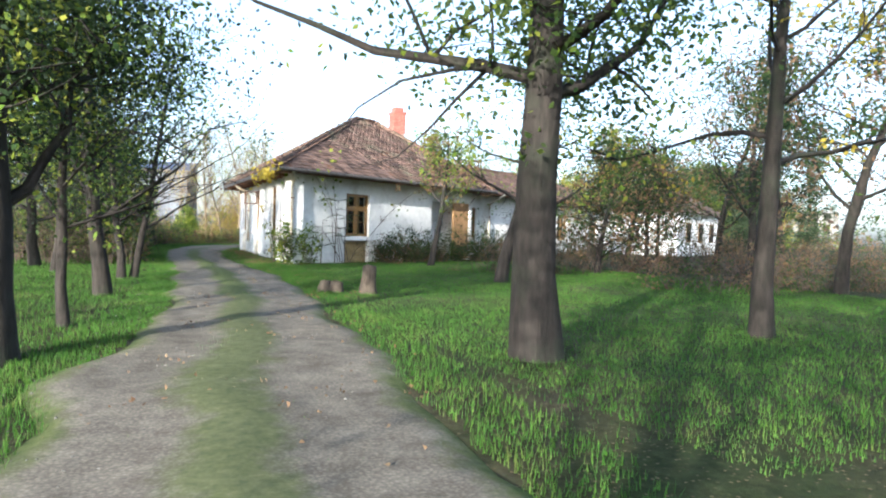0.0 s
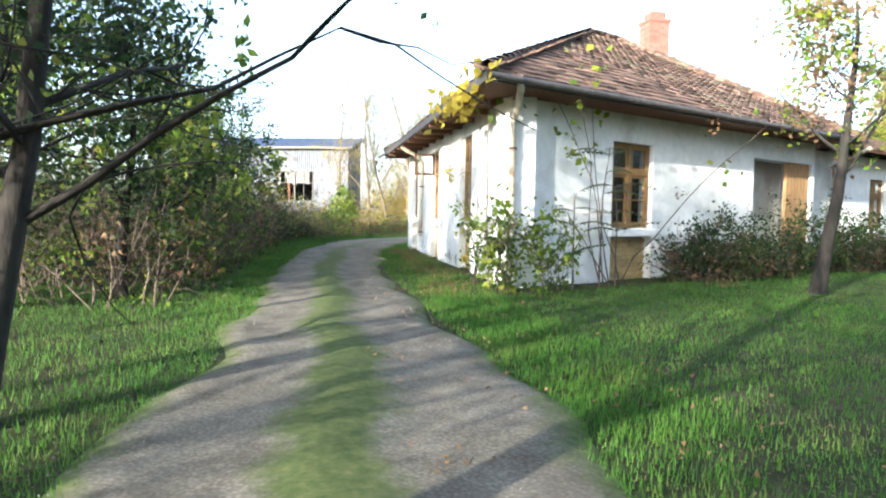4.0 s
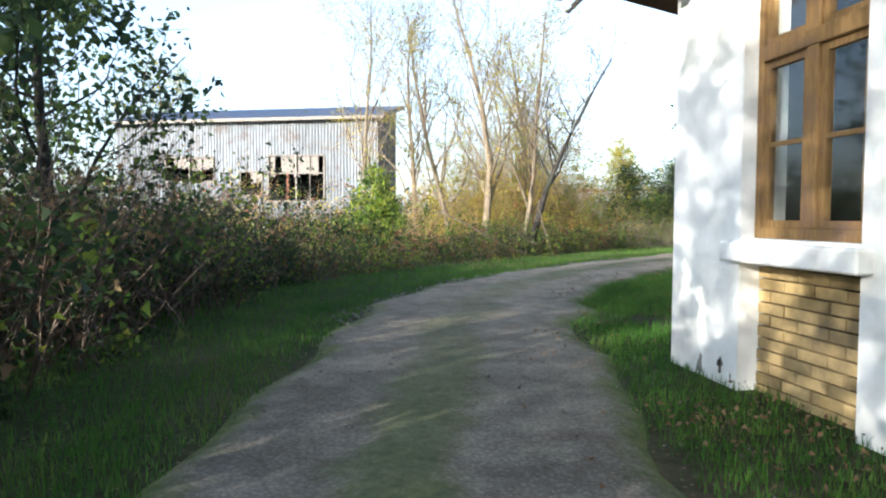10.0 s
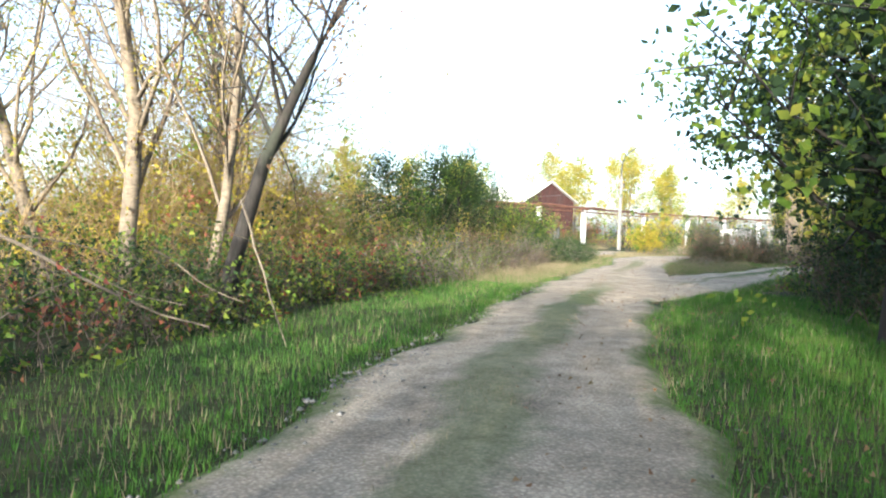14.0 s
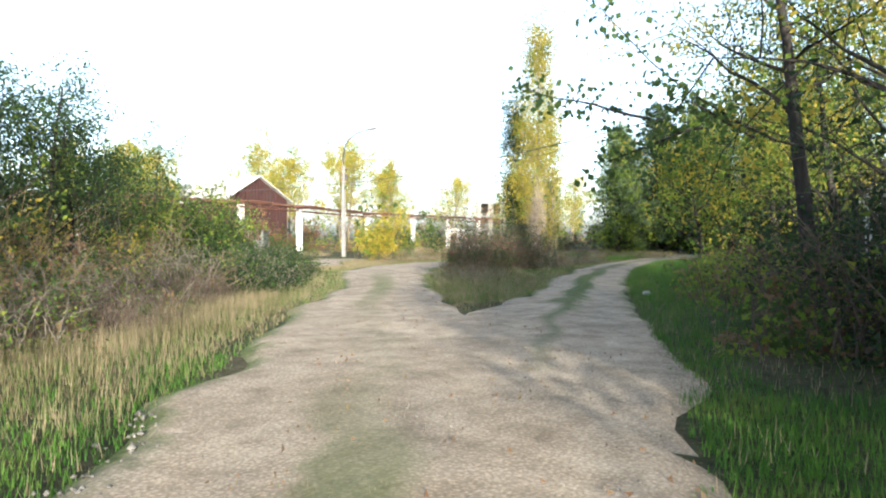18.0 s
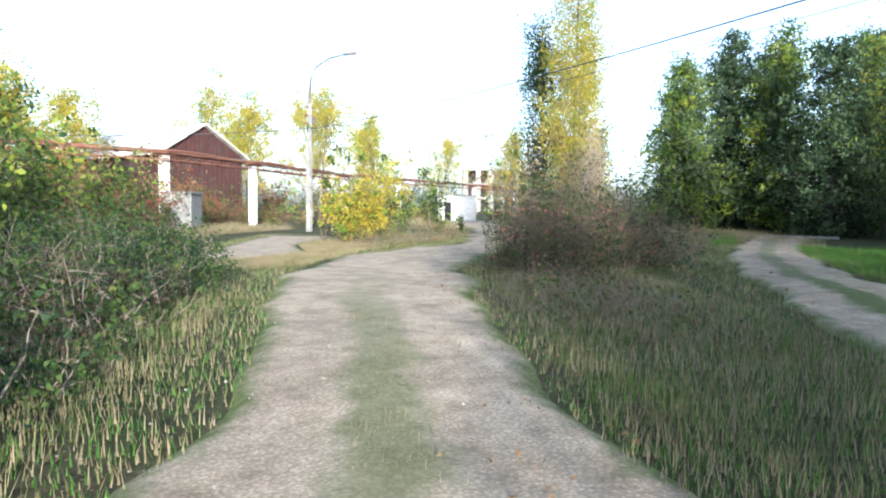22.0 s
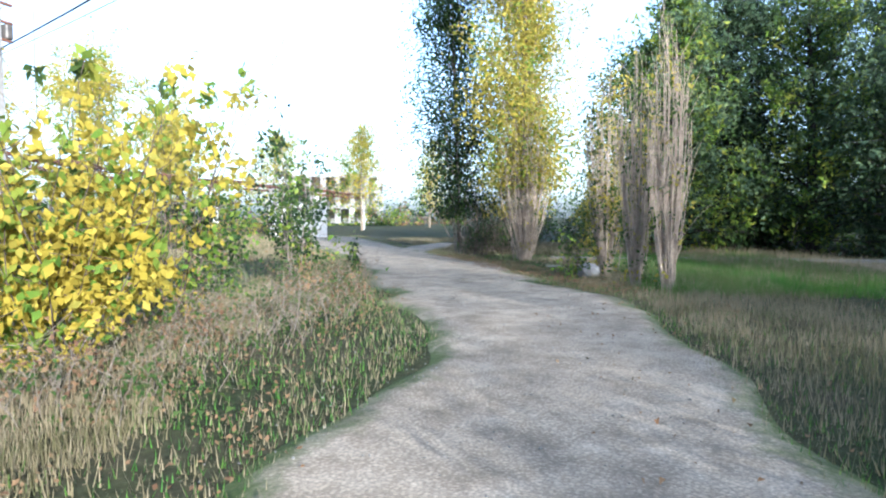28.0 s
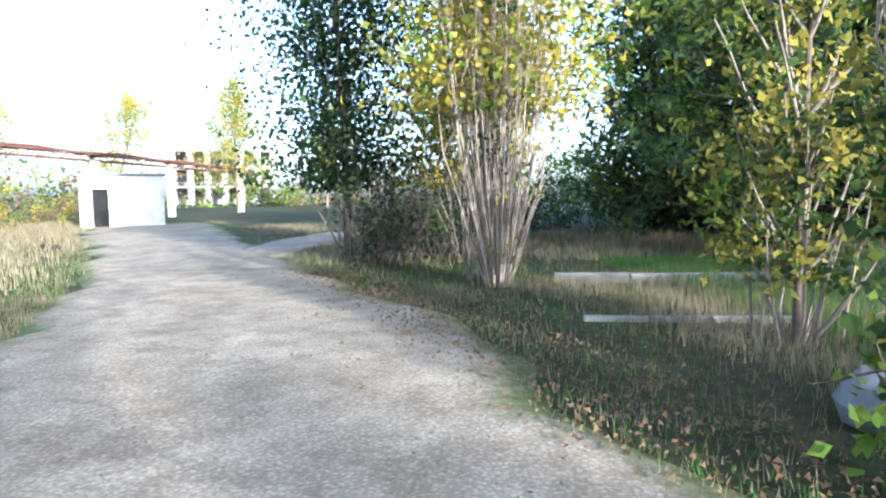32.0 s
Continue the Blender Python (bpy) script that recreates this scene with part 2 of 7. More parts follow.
gcol = mix_col(nt, chip, gcol, leafc)
l.new(gcol, b.inputs["Base Color"])
b.inputs["Roughness"].default_value = 0.95
b.inputs["Specular IOR Level"].default_value = 0.1
bump(nt, b, g2, 0.6, 0.05)

def road_mat(name, grey, pale):
    """Trodden gravel with a green ridge between the ruts; grey at the house, blending to pale beige as y grows."""
    m, nt, n, l, b = nodes_of(name)
    uv = n.new("ShaderNodeUVMap").outputs[0]
    sep = n.new("ShaderNodeSeparateXYZ")
    l.new(uv, sep.inputs[0])
    fine = noise_tex(nt, 60, 8, 0.75)
    mid = noise_tex(nt, 3.0, 6, 0.65)
    vor = n.new("ShaderNodeTexVoronoi")
    vor.inputs["Scale"].default_value = 38
    l.new(n.new("ShaderNodeTexCoord").outputs["Object"], vor.inputs["Vector"])
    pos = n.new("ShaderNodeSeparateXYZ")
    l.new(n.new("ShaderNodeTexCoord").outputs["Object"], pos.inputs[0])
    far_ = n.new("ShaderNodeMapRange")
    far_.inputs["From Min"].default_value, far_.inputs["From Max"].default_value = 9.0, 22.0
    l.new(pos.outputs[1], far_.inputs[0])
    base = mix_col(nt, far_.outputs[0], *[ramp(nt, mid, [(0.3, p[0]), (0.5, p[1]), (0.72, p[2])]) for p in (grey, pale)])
    gr = ramp(nt, fine, [(0.3, (0.4, 0.4, 0.38)), (0.66, (1.15, 1.15, 1.15))])
    col = mix_col(nt, 0.85, base, gr, "MULTIPLY")
    big = ramp(nt, noise_tex(nt, 0.9, 8, 0.75), [(0.33, (0.66, 0.65, 0.63)), (0.5, (0.92, 0.91, 0.9)), (0.64, (1.14, 1.13, 1.11))])
    col = mix_col(nt, 0.8, col, big, "MULTIPLY")
    peb = ramp(nt, vor.outputs["Distance"], [(0.0, (1.5, 1.46, 1.4)), (0.22, (1.1, 1.08, 1.05)), (0.6, (0.55, 0.54, 0.52))])
    col = mix_col(nt, 0.55, col, peb, "MULTIPLY")
    # the green ridge between the wheel tracks: y of the map is its strength, x the way across
    dist = n.new("ShaderNodeMath")
    dist.operation = "SUBTRACT"
    l.new(sep.outputs[0], dist.inputs[0])
    dist.inputs[1].default_value = 0.47
    ab = n.new("ShaderNodeMath")
    ab.operation = "ABSOLUTE"
    l.new(dist.outputs[0], ab.inputs[0])
    nz = n.new("ShaderNodeMath")
    nz.operation = "MULTIPLY_ADD"
    l.new(noise_tex(nt, 2.6, 8, 0.75), nz.inputs[0])
    nz.inputs[1].default_value = 0.3
    l.new(ab.outputs[0], nz.inputs[2])
    msk = ramp(nt, nz.outputs[0], [(0.22, (1, 1, 1)), (0.3, (0, 0, 0))])
    mm = n.new("ShaderNodeMath")
    mm.operation = "MULTIPLY"
    l.new(msk, mm.inputs[0])
    l.new(sep.outputs[1], mm.inputs[1])
    soil = ramp(nt, noise_tex(nt, 12, 6, 0.7), [(0.35, (0.055, 0.075, 0.022)), (0.6, (0.1, 0.115, 0.04)), (0.75, (0.17, 0.14, 0.08))])
    col = mix_col(nt, mm.outputs[0], col, soil)
    # worn edges: soil and grass roots creep in from both sides
    mid_u = n.new("ShaderNodeMath")
    mid_u.operation = "SUBTRACT"
    l.new(sep.outputs[0], mid_u.inputs[0])
    mid_u.inputs[1].default_value = 0.5
    au = n.new("ShaderNodeMath")
    au.operation = "ABSOLUTE"
    l.new(mid_u.outputs[0], au.inputs[0])
    eu = n.new("ShaderNodeMath")
    eu.operation = "MULTIPLY_ADD"
    l.new(noise_tex(nt, 1.7, 9, 0.8), eu.inputs[0])
    eu.inputs[1].default_value = 0.42
    l.new(au.outputs[0], eu.inputs[2])
    em = ramp(nt, eu.outputs[0], [(0.6, (0, 0, 0)), (0.7, (1, 1, 1))])
    l.new(mix_col(nt, em, col, soil), b.inputs["Base Color"])
    b.inputs["Roughness"].default_value = 0.95
    b.inputs["Specular IOR Level"].default_value = 0.1
    bump(nt, b, fine, 0.4, 0.015)
    return m


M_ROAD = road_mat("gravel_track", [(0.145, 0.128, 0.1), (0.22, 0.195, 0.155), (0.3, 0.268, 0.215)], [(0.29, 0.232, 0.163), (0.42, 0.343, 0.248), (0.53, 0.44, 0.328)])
M_TWIG_WAND = surface("twig_wand", (0.17, 0.13, 0.095), (0.36, 0.29, 0.21), 10, 0.9)
M_TWIG_GOLD = surface("twig_golden", (0.2, 0.14, 0.06), (0.36, 0.26, 0.12), 10, 0.9)
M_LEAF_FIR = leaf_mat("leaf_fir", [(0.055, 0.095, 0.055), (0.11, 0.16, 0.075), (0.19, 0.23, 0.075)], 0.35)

# ---- mesh tools ----
rng = np.random.default_rng(7)


def np_mesh(name, V, F, mat, smooth=False, uvs=None):
    """A mesh from an array of places and an array of faces of one size."""
    V, F = np.asarray(V, np.float32), np.asarray(F, np.int32)
    me = bpy.data.meshes.new(name)
    me.vertices.add(len(V))
    me.vertices.foreach_set("co", V.ravel())
    k = F.shape[1]
    me.loops.add(F.size)
    me.loops.foreach_set("vertex_index", F.ravel())
    me.polygons.add(len(F))
    me.polygons.foreach_set("loop_start", np.arange(0, F.size, k, dtype=np.int32))
    if smooth:
        me.polygons.foreach_set("use_smooth", np.ones(len(F), bool))
    if uvs is not None:
        lay = me.uv_layers.new(name="UVMap")
        lay.data.foreach_set("uv", np.asarray(uvs, np.float32)[F.ravel()].ravel())
    me.update(calc_edges=True)
    me.materials.append(mat)
    return me


def part(name, me, mat=None, parent=None, label=""):
    """Links a bmesh or mesh as one mesh object under a thing or part."""
    if isinstance(me, bmesh.types.BMesh):
        bm, me = me, bpy.data.meshes.new(name)
        bm.to_mesh(me)
        bm.free()
        if mat:
            me.materials.append(mat)
    ob = new(name, me)
    ob.parent = parent
    if label:
        ob["label"] = label
    return ob


def thing(name, at, label, category, group="", kind="", rz=0.0):
    ob = new(name)
    ob.matrix_world = pose(*at, 0, 0, rz)
    return tagged(ob, label, category, group, kind)


def box(bm, x0, x1, y0, y1, z0, z1, bevel=0.0, m=None):
    """Adds a box to bm, its edges rounded a little."""
    r = bmesh.ops.create_cube(bm, size=1)
    vs = r["verts"]
    bmesh.ops.scale(bm, vec=(x1 - x0, y1 - y0, z1 - z0), verts=vs)
    bmesh.ops.translate(bm, vec=((x0 + x1) / 2, (y0 + y1) / 2, (z0 + z1) / 2), verts=vs)
    if bevel:
        es = list({e for v in vs for e in v.link_edges})
        g = bmesh.ops.bevel(bm, geom=es, offset=bevel, segments=1, affect="EDGES")
        vs = list({v for f_ in g["faces"] for v in f_.verts} | {v for v in vs if v.is_valid})
    if m is not None:
        bmesh.ops.transform(bm, matrix=m, verts=vs)
    return bm


def boxed(*a, bevel=0.0, m=None):
    return box(bmesh.new(), *a, bevel=bevel, m=m)


def tube(pts, radii, sides=6):
    """Vertices and quads of a tapered tube along pts."""
    P = np.asarray(pts, float)
    R = np.asarray(radii, float)
    T = np.gradient(P, axis=0)
    T /= np.linalg.norm(T, axis=1)[:, None] + 1e-9
    ref = np.where(np.abs(T[:, 2:3]) > 0.9, np.array([[1.0, 0, 0]]), np.array([[0, 0, 1.0]]))
    A = np.cross(T, ref)
    A /= np.linalg.norm(A, axis=1)[:, None] + 1e-9
    B = np.cross(T, A)
    ang = np.arange(sides) * 2 * math.pi / sides
    V = P[:, None] + R[:, None, None] * (np.cos(ang)[None, :, None] * A[:, None] + np.sin(ang)[None, :, None] * B[:, None])
    n_, s = len(P), sides
    i, j = np.meshgrid(np.arange(n_ - 1), np.arange(s), indexing="ij")
    F = np.stack([i * s + j, i * s + (j + 1) % s, (i + 1) * s + (j + 1) % s, (i + 1) * s + j], -1).reshape(-1, 4)
    return V.reshape(-1, 3), F


def joined(parts):
    Vs, Fs, k = [], [], 0
    for V, F in parts:
        Vs.append(V)
        Fs.append(F + k)
        k += len(V)
    return np.concatenate(Vs), np.concatenate(Fs)


def tube_mesh(name, lines, mat, sides=6, smooth=True):
    V, F = joined([tube(p, r, sides) for p, r in lines])
    return np_mesh(name, V, F, mat, smooth)


def leaf_cloud(name, P, size, mat, r=None, droop=0.35, slim=0.32, vary=0.4, fine=False):
    """One leaf, a bent rhombus, at every place of P."""
    r = r or rng
    n_ = len(P)
    d = r.normal(size=(n_, 3))
    d[:, 2] -= droop
    d /= np.linalg.norm(d, axis=1)[:, None]
    w = np.cross(d, r.normal(size=(n_, 3)))
    w /= np.linalg.norm(w, axis=1)[:, None] + 1e-9
    nn = np.cross(d, w)
    s = size * (1 + vary * r.uniform(-1, 1, n_))[:, None]
    mid_ = P + d * s * 0.45
    if n_ > 2600 and not fine:
        w = w * s * slim * 1.15
        V = np.stack([P - w * 0.4, mid_ + w + nn * s * 0.1, P + d * s - w * 0.5], 1).reshape(-1, 3)
        return np_mesh(name, V, np.arange(3 * n_).reshape(-1, 3), mat)
    V = np.stack([P, mid_ + w * s * slim + nn * s * 0.1, P + d * s, mid_ - w * s * slim + nn * s * 0.1], 1).reshape(-1, 3)
    F = np.arange(4 * n_).reshape(-1, 4)
    return np_mesh(name, V, F, mat)


def clumped(r, S, n_, puff, per=15, tight=0.4):
    """Places for n_ leaves in uneven clumps about the twigs S, with gaps between them."""
    m_ = max(4, n_ // per)
    c = S[r.integers(0, len(S), m_)] + r.normal(size=(m_, 3)) * puff * 0.75
    w = r.uniform(0.35, 1.65, m_)
    k = r.choice(m_, n_, p=w / w.sum())
    return c[k] + r.normal(size=(n_, 3)) * (puff * tight * w[k])[:, None]


def bent(r, a, d, length, n_=6, wob=0.12, up=0.0):
    """A wobbling line from a along d."""
    pts, p, d = [np.array(a, float)], np.array(a, float), np.array(d, float)
    for _ in range(n_):
        d = d + r.normal(size=3) * wob + np.array([0, 0, up])
        d /= np.linalg.norm(d)
        p = p + d * length / n_
        pts.append(p)
    return np.array(pts)


def skeleton_of(r, h, r0, first, limbs, spread, up, twigs, lean=(0, 0), limb_len=0.45, wob=0.06):
    """Lines of trunk, limbs and twigs of a tree at the origin, and the places along the twigs where leaves sit."""
    trunk = bent(r, (0, 0, -0.1), (lean[0], lean[1], 1), h * 0.92, 9, wob)
    lines = [(trunk, np.r_[r0 * 1.35, np.linspace(r0, r0 * 0.18, 9)])]
    thin, spots = [], []
    for i in range(limbs):
        q = first + (0.97 - first) * (i + r.uniform(0, 0.8)) / limbs
        k = q * 9
        k0 = int(k)
        a = trunk[k0] + (trunk[min(k0 + 1, 9)] - trunk[k0]) * (k - k0)
        az = i * 2.4 + r.uniform(-0.5, 0.5)
        d = np.array([math.cos(az) * spread, math.sin(az) * spread, up])
        ll = h * limb_len * (1.1 - 0.75 * q) * r.uniform(0.75, 1.2)
        rr = r0 * 0.5 * (1.1 - q)
        limb = bent(r, a, d / np.linalg.norm(d), ll, 6, 0.16, 0.05)
        lines.append((limb, np.linspace(max(rr, 0.012), 0.006, 7)))
        for j in range(twigs):
            b_ = limb[1 + int(r.integers(0, 6))]
            dd = (limb[-1] - limb[0]) / ll + r.normal(size=3) * 0.7
            tw = bent(r, b_, dd / np.linalg.norm(dd), ll * r.uniform(0.3, 0.6), 4, 0.2, 0.03)
            thin.append((tw, np.linspace(max(0.006, rr * 0.3), 0.003, 5)))
            spots.append(tw[1:])
    return lines, thin, np.concatenate(spots)


def tree(name, x, y, h, r0, label, leaves=2500, size=0.09, leaf=None, bark=None, first=0.3, limbs=14, spread=1.0, up=0.6, twigs=7, seed=1, puff=0.28, lean=(0, 0), limb_len=0.45, category="tree", group="", droop=0.35, z=0.0, fine=False):
    r = np.random.default_rng(seed)
    t = thing(name, (x, y, z), label, category, group)
    lines, thin, S = skeleton_of(r, h, r0, first, limbs, spread, up, twigs, lean, limb_len)
    part("trunk", tube_mesh("trunk", lines[:1], bark or M_BARK, 10), parent=t)
    part("branchwork", tube_mesh("branchwork", lines[1:] + thin, bark or M_BARK, 3, False), parent=t)["kind"] = "stuff"
    if leaves:
        mats = leaf if isinstance(leaf, (list, tuple)) else [leaf or M_LEAF_GREEN]
        for k, mt in enumerate(mats):
            n_ = int(1.9 * leaves) // len(mats)
            P = clumped(r, S, n_, puff)
            P[:, 2] = np.maximum(P[:, 2], 0.15)
            P = over_road(P, x, y)
            part("crown", leaf_cloud("crown", P, size * 0.8, mt, r, droop, fine=fine), parent=t)["kind"] = "stuff"
    return t


def poplar(x, y, h, width, label, leaves=9000, size=0.13, leaf=None, seed=1, stems=9, z0=1.2, group=""):
    """A column: steep limbs close to the trunk, and leaf clumps up to the tip."""
    r = np.random.default_rng(seed)
    t = thing("poplar_tree", (x, y, 0), label, "tree", group)
    trunk = bent(r, (0, 0, -0.1), (0, 0, 1), h * 0.95, 9, 0.02)
    lines = [(trunk, np.r_[0.1, np.linspace(0.075, 0.02, 9)] * h / 14)]
    spots = [trunk[6:], trunk[8:], trunk[9:] + np.array([0, 0, 0.3])]
    for i in range(stems * 7):
        q = r.uniform(0.03, 0.93)
        a = trunk[int(q * 9)]
        az = r.uniform(0, 6.28)
        ll = h * r.uniform(0.12, 0.3) * (1.05 - 0.6 * q)
        out = width * 0.5 / ll * (0.55 + 0.45 * math.sin(math.pi * min(1, q + 0.25)))
        limb = bent(r, a, (math.cos(az) * out, math.sin(az) * out, 1), ll, 6, 0.07, 0.06)
        lines.append((limb, np.linspace(0.022, 0.006, 7)))
        spots.append(limb[2:])
    for i in range(stems):
        az = i * 6.28 / stems
        a = np.array([math.cos(az), math.sin(az), -0.05]) * np.array([1, 1, 1]) * r.uniform(0.1, 0.35)
        limb = bent(r, a, (math.cos(az) * 0.11, math.sin(az) * 0.11, 1), h * r.uniform(0.16, 0.3), 7, 0.08, 0.05)
        lines.append((limb, np.linspace(0.013, 0.004, 8)))
        spots.append(limb[2:])
    part("trunk", tube_mesh("trunk", lines[:1], M_TWIG, 8), parent=t)
    part("branchwork", tube_mesh("branchwork", lines[1:], M_TWIG_PALE, 4), parent=t)["kind"] = "stuff"
    S = np.concatenate(spots)
    mats = leaf or [M_LEAF_POPLAR, M_LEAF_GREEN]
    for mt in mats:
        n_ = leaves // len(mats)
        P = clumped(r, S, n_, 0.36 * width / 2.6, 18, 0.42)
        P = P[P[:, 2] > z0]
        part("crown", leaf_cloud("crown", P, size, mt, r, fine=True), parent=t)["kind"] = "stuff"
    return t


def conifer(x, y, h, width, label, seed=1, leaves=8000, leaf=None, size=0.16, group=""):
    """A dark ragged cone with tiers of drooping sprays."""
    r = np.random.default_rng(seed)
    t = thing("evergreen_tree", (x, y, 0), label, "tree", group)
    trunk = bent(r, (0, 0, -0.1), (0, 0, 1), h * 0.97, 9, 0.02)
    lines = [(trunk, np.linspace(0.2, 0.02, 10))]
    spots = []
    n_l = 130
    for i in range(n_l):
        q = 0.03 + 0.95 * (i / n_l) ** 1.25
        a = np.array([0, 0, q * h])
        az = i * 2.4 + r.uniform(-0.4, 0.4)
        ll = width * 0.5 * (1.03 - q) ** 0.6 * r.uniform(0.75, 1.25) + 0.25
        limb = bent(r, a, (math.cos(az), math.sin(az), r.uniform(0.0, 0.6)), ll, 5, 0.12, 0.02)
        lines.append((limb, np.linspace(0.03, 0.006, 6)))
        spots.append(limb[1:])
    part("trunk", tube_mesh("trunk", lines[:1], M_BARK, 8), parent=t)
    part("branchwork", tube_mesh("branchwork", lines[1:], M_BARK, 4), parent=t)["kind"] = "stuff"
    S = np.concatenate(spots)
    mats = leaf or [M_LEAF_DARK]
    for mt in mats:
        n_ = leaves // len(mats)
        P = clumped(r, S, n_, 0.3, 22, 0.5)
        P = P[P[:, 2] > 0.1]
        part("crown", leaf_cloud("crown", P, size, mt, r, 0.1, 0.22), parent=t)["kind"] = "stuff"
    return t


def shrub(name, x, y, h, w, label, leaves=1500, size=0.07, leaf=None, stems=14, bark=None, seed=1, category="shrub", group="", low=0.12, lean=0.5, z=0.0, droop=0.35, puff=0.14):
    """Many stems from one root, leafed from low down."""
    r = np.random.default_rng(seed)
    t = thing(name, (x, y, z), label, category, group)
    lines, spots = [], []
    for i in range(stems):
        az = r.uniform(0, 6.28)
        o = r.uniform(0.1, 1) * lean * w / h
        ll = h * r.uniform(0.55, 1.05)
        a = np.array([math.cos(az), math.sin(az), 0]) * w * 0.12 * r.uniform(0, 1)
        s = bent(r, (a[0], a[1], -0.05), (math.cos(az) * o, math.sin(az) * o, 1), ll, 7, 0.1, 0.0)
        lines.append((s, np.linspace(0.005 + 0.0015 * h, 0.003, 8)))
        spots.append(s[max(1, int(low * 8)):])
        for j in range(3):
            b_ = s[int(r.integers(2, 7))]
            tw = bent(r, b_, r.normal(size=3) * 0.8 + np.array([0, 0, 0.6]), ll * r.uniform(0.15, 0.35), 3, 0.15)
            lines.append((tw, np.linspace(0.006, 0.003, 4)))
            spots.append(tw)
    part("branchwork", tube_mesh("branchwork", lines, bark or M_TWIG, 3, False), parent=t)["kind"] = "stuff"
    S = np.concatenate(spots)
    mats = leaf if isinstance(leaf, (list, tuple)) else [leaf or M_LEAF_GREEN]
    if leaves:
        for mt in mats:
            n_ = leaves // len(mats)
            P = clumped(r, S, n_, puff, 12, 0.5)
            P[:, 2] = np.maximum(P[:, 2], 0.05)
            P = over_road(P, x, y)
            part("foliage", leaf_cloud("foliage", P, size, mt, r, droop), parent=t)["kind"] = "stuff"
    return t


def along(pts, step):
    """Even places along a line of points, with the unit normal to its left."""
    P = np.asarray(pts, float)
    d = np.r_[0, np.cumsum(np.linalg.norm(np.diff(P, axis=0), axis=1))]
    q = np.linspace(0, d[-1], max(2, int(d[-1] / step)))
    X = np.stack([np.interp(q, d, P[:, k]) for k in range(P.shape[1])], 1)
    T = np.gradient(X, axis=0)[:, :2]
    T /= np.linalg.norm(T, axis=1)[:, None] + 1e-9
    return X, np.stack([-T[:, 1], T[:, 0]], 1)


def thicket(name, line, width, h, label, leaves, stems, leaf, size=0.06, bark=None, seed=1, category="undergrowth", ragged=0.4, puff=0.16, rad=0.012):
    """A belt of brush along a line, with an uneven top: stuff that nobody could count."""
    r = np.random.default_rng(seed)
    X, N = along(line, 0.25)
    dens = np.array([0.25 + max(0.0, 0.75 + 1.5 * noise.noise((p_[0] * 0.55, p_[1] * 0.55, seed * 3.7))) for p_ in X])
    k = r.choice(len(X), stems, p=dens / dens.sum())
    off = r.uniform(-0.5, 0.5, stems) * width
    bx = X[k, :2] + N[k] * off[:, None]
    wave = 0.65 + ragged * np.sin(k * 0.13 + seed) * np.sin(k * 0.37 + 2 * seed) + r.uniform(-0.25, 0.35, stems)
    hh = h * np.clip(wave, 0.3, 1.4) * (1 - 0.35 * np.abs(off) / (0.5 * width))
    lines, spots = [], []
    for i in range(stems):
        d = np.r_[r.normal(size=2) * 0.35, 1]
        s = bent(r, (bx[i, 0], bx[i, 1], -0.05), d, hh[i] * 1.1, 5, 0.16, -0.03)
        if len(over_road(s, 0, 0, 0.1)) < len(s):
            continue
        lines.append((s, np.linspace(rad, rad * 0.25, 6)))
        spots.append(s[1:])
        for _ in range(2):
            tw = bent(r, s[int(r.integers(1, 5))], (*r.normal(size=2) * 0.8, r.uniform(-0.2, 1)), hh[i] * r.uniform(0.25, 0.55), 4, 0.2, -0.04)
            if len(over_road(tw, 0, 0, 0.1)) == len(tw):
                lines.append((tw, np.linspace(rad * 0.45, rad * 0.2, 5)))
                spots.append(tw[1:])
    ob = new(name, tube_mesh(name, lines, bark or M_TWIG, 3, False))
    tagged(ob, label, category, kind="stuff")
    S = np.concatenate(spots)
    mats = leaf if isinstance(leaf, (list, tuple)) else [leaf]
    for mt in mats:
        n_ = int(1.6 * leaves) // len(mats)
        P = clumped(r, S, n_, puff * 1.3, 18, 0.5)
        P[:, 2] = np.maximum(P[:, 2], 0.03)
        P = over_road(P, 0, 0)
        o = part("foliage", leaf_cloud("foliage", P, size, mt, r), parent=ob)
        o["kind"] = "stuff"
    return ob


def grass(name, P, h, mat, label, seed=1, lean=0.6, wide=0.0042, category="grass"):
    """Narrow blades at the places P; taller ones bend over."""
    r = np.random.default_rng(seed)
    n_ = len(P)
    P = np.c_[P[:, :2], np.zeros(n_) - 0.01]
    az = r.uniform(0, 6.28, n_)
    side = np.stack([np.cos(az), np.sin(az), 0 * az], 1)
    out = np.stack([-np.sin(az), np.cos(az), 0 * az], 1) * (r.uniform(0.1, 1, n_) * lean)[:, None]
    H = h * r.uniform(0.5, 1.15, n_)[:, None]
    up = np.array([[0, 0, 1.0]])
    w_ = wide * (0.7 + 0.6 * r.uniform(size=n_))[:, None]
    if h < 0.23:
        V = np.stack([P - side * w_, P + side * w_, P + (out + up) * H], 1).reshape(-1, 3)
        F = np.arange(3 * n_).reshape(-1, 3)
    else:
        m_ = P + (out * 0.35 + up * 0.6) * H
        V = np.stack([P - side * w_, P + side * w_, m_ + side * w_ * 0.6, m_ - side * w_ * 0.6, P + (out + up * 0.9) * H], 1).reshape(-1, 3)
        F = (np.array([(0, 1, 2), (0, 2, 3), (3, 2, 4)])[None] + (np.arange(n_) * 5)[:, None, None]).reshape(-1, 3)
    ob = new(name, np_mesh(name, V, F, mat))
    return tagged(ob, label, category, kind="stuff")


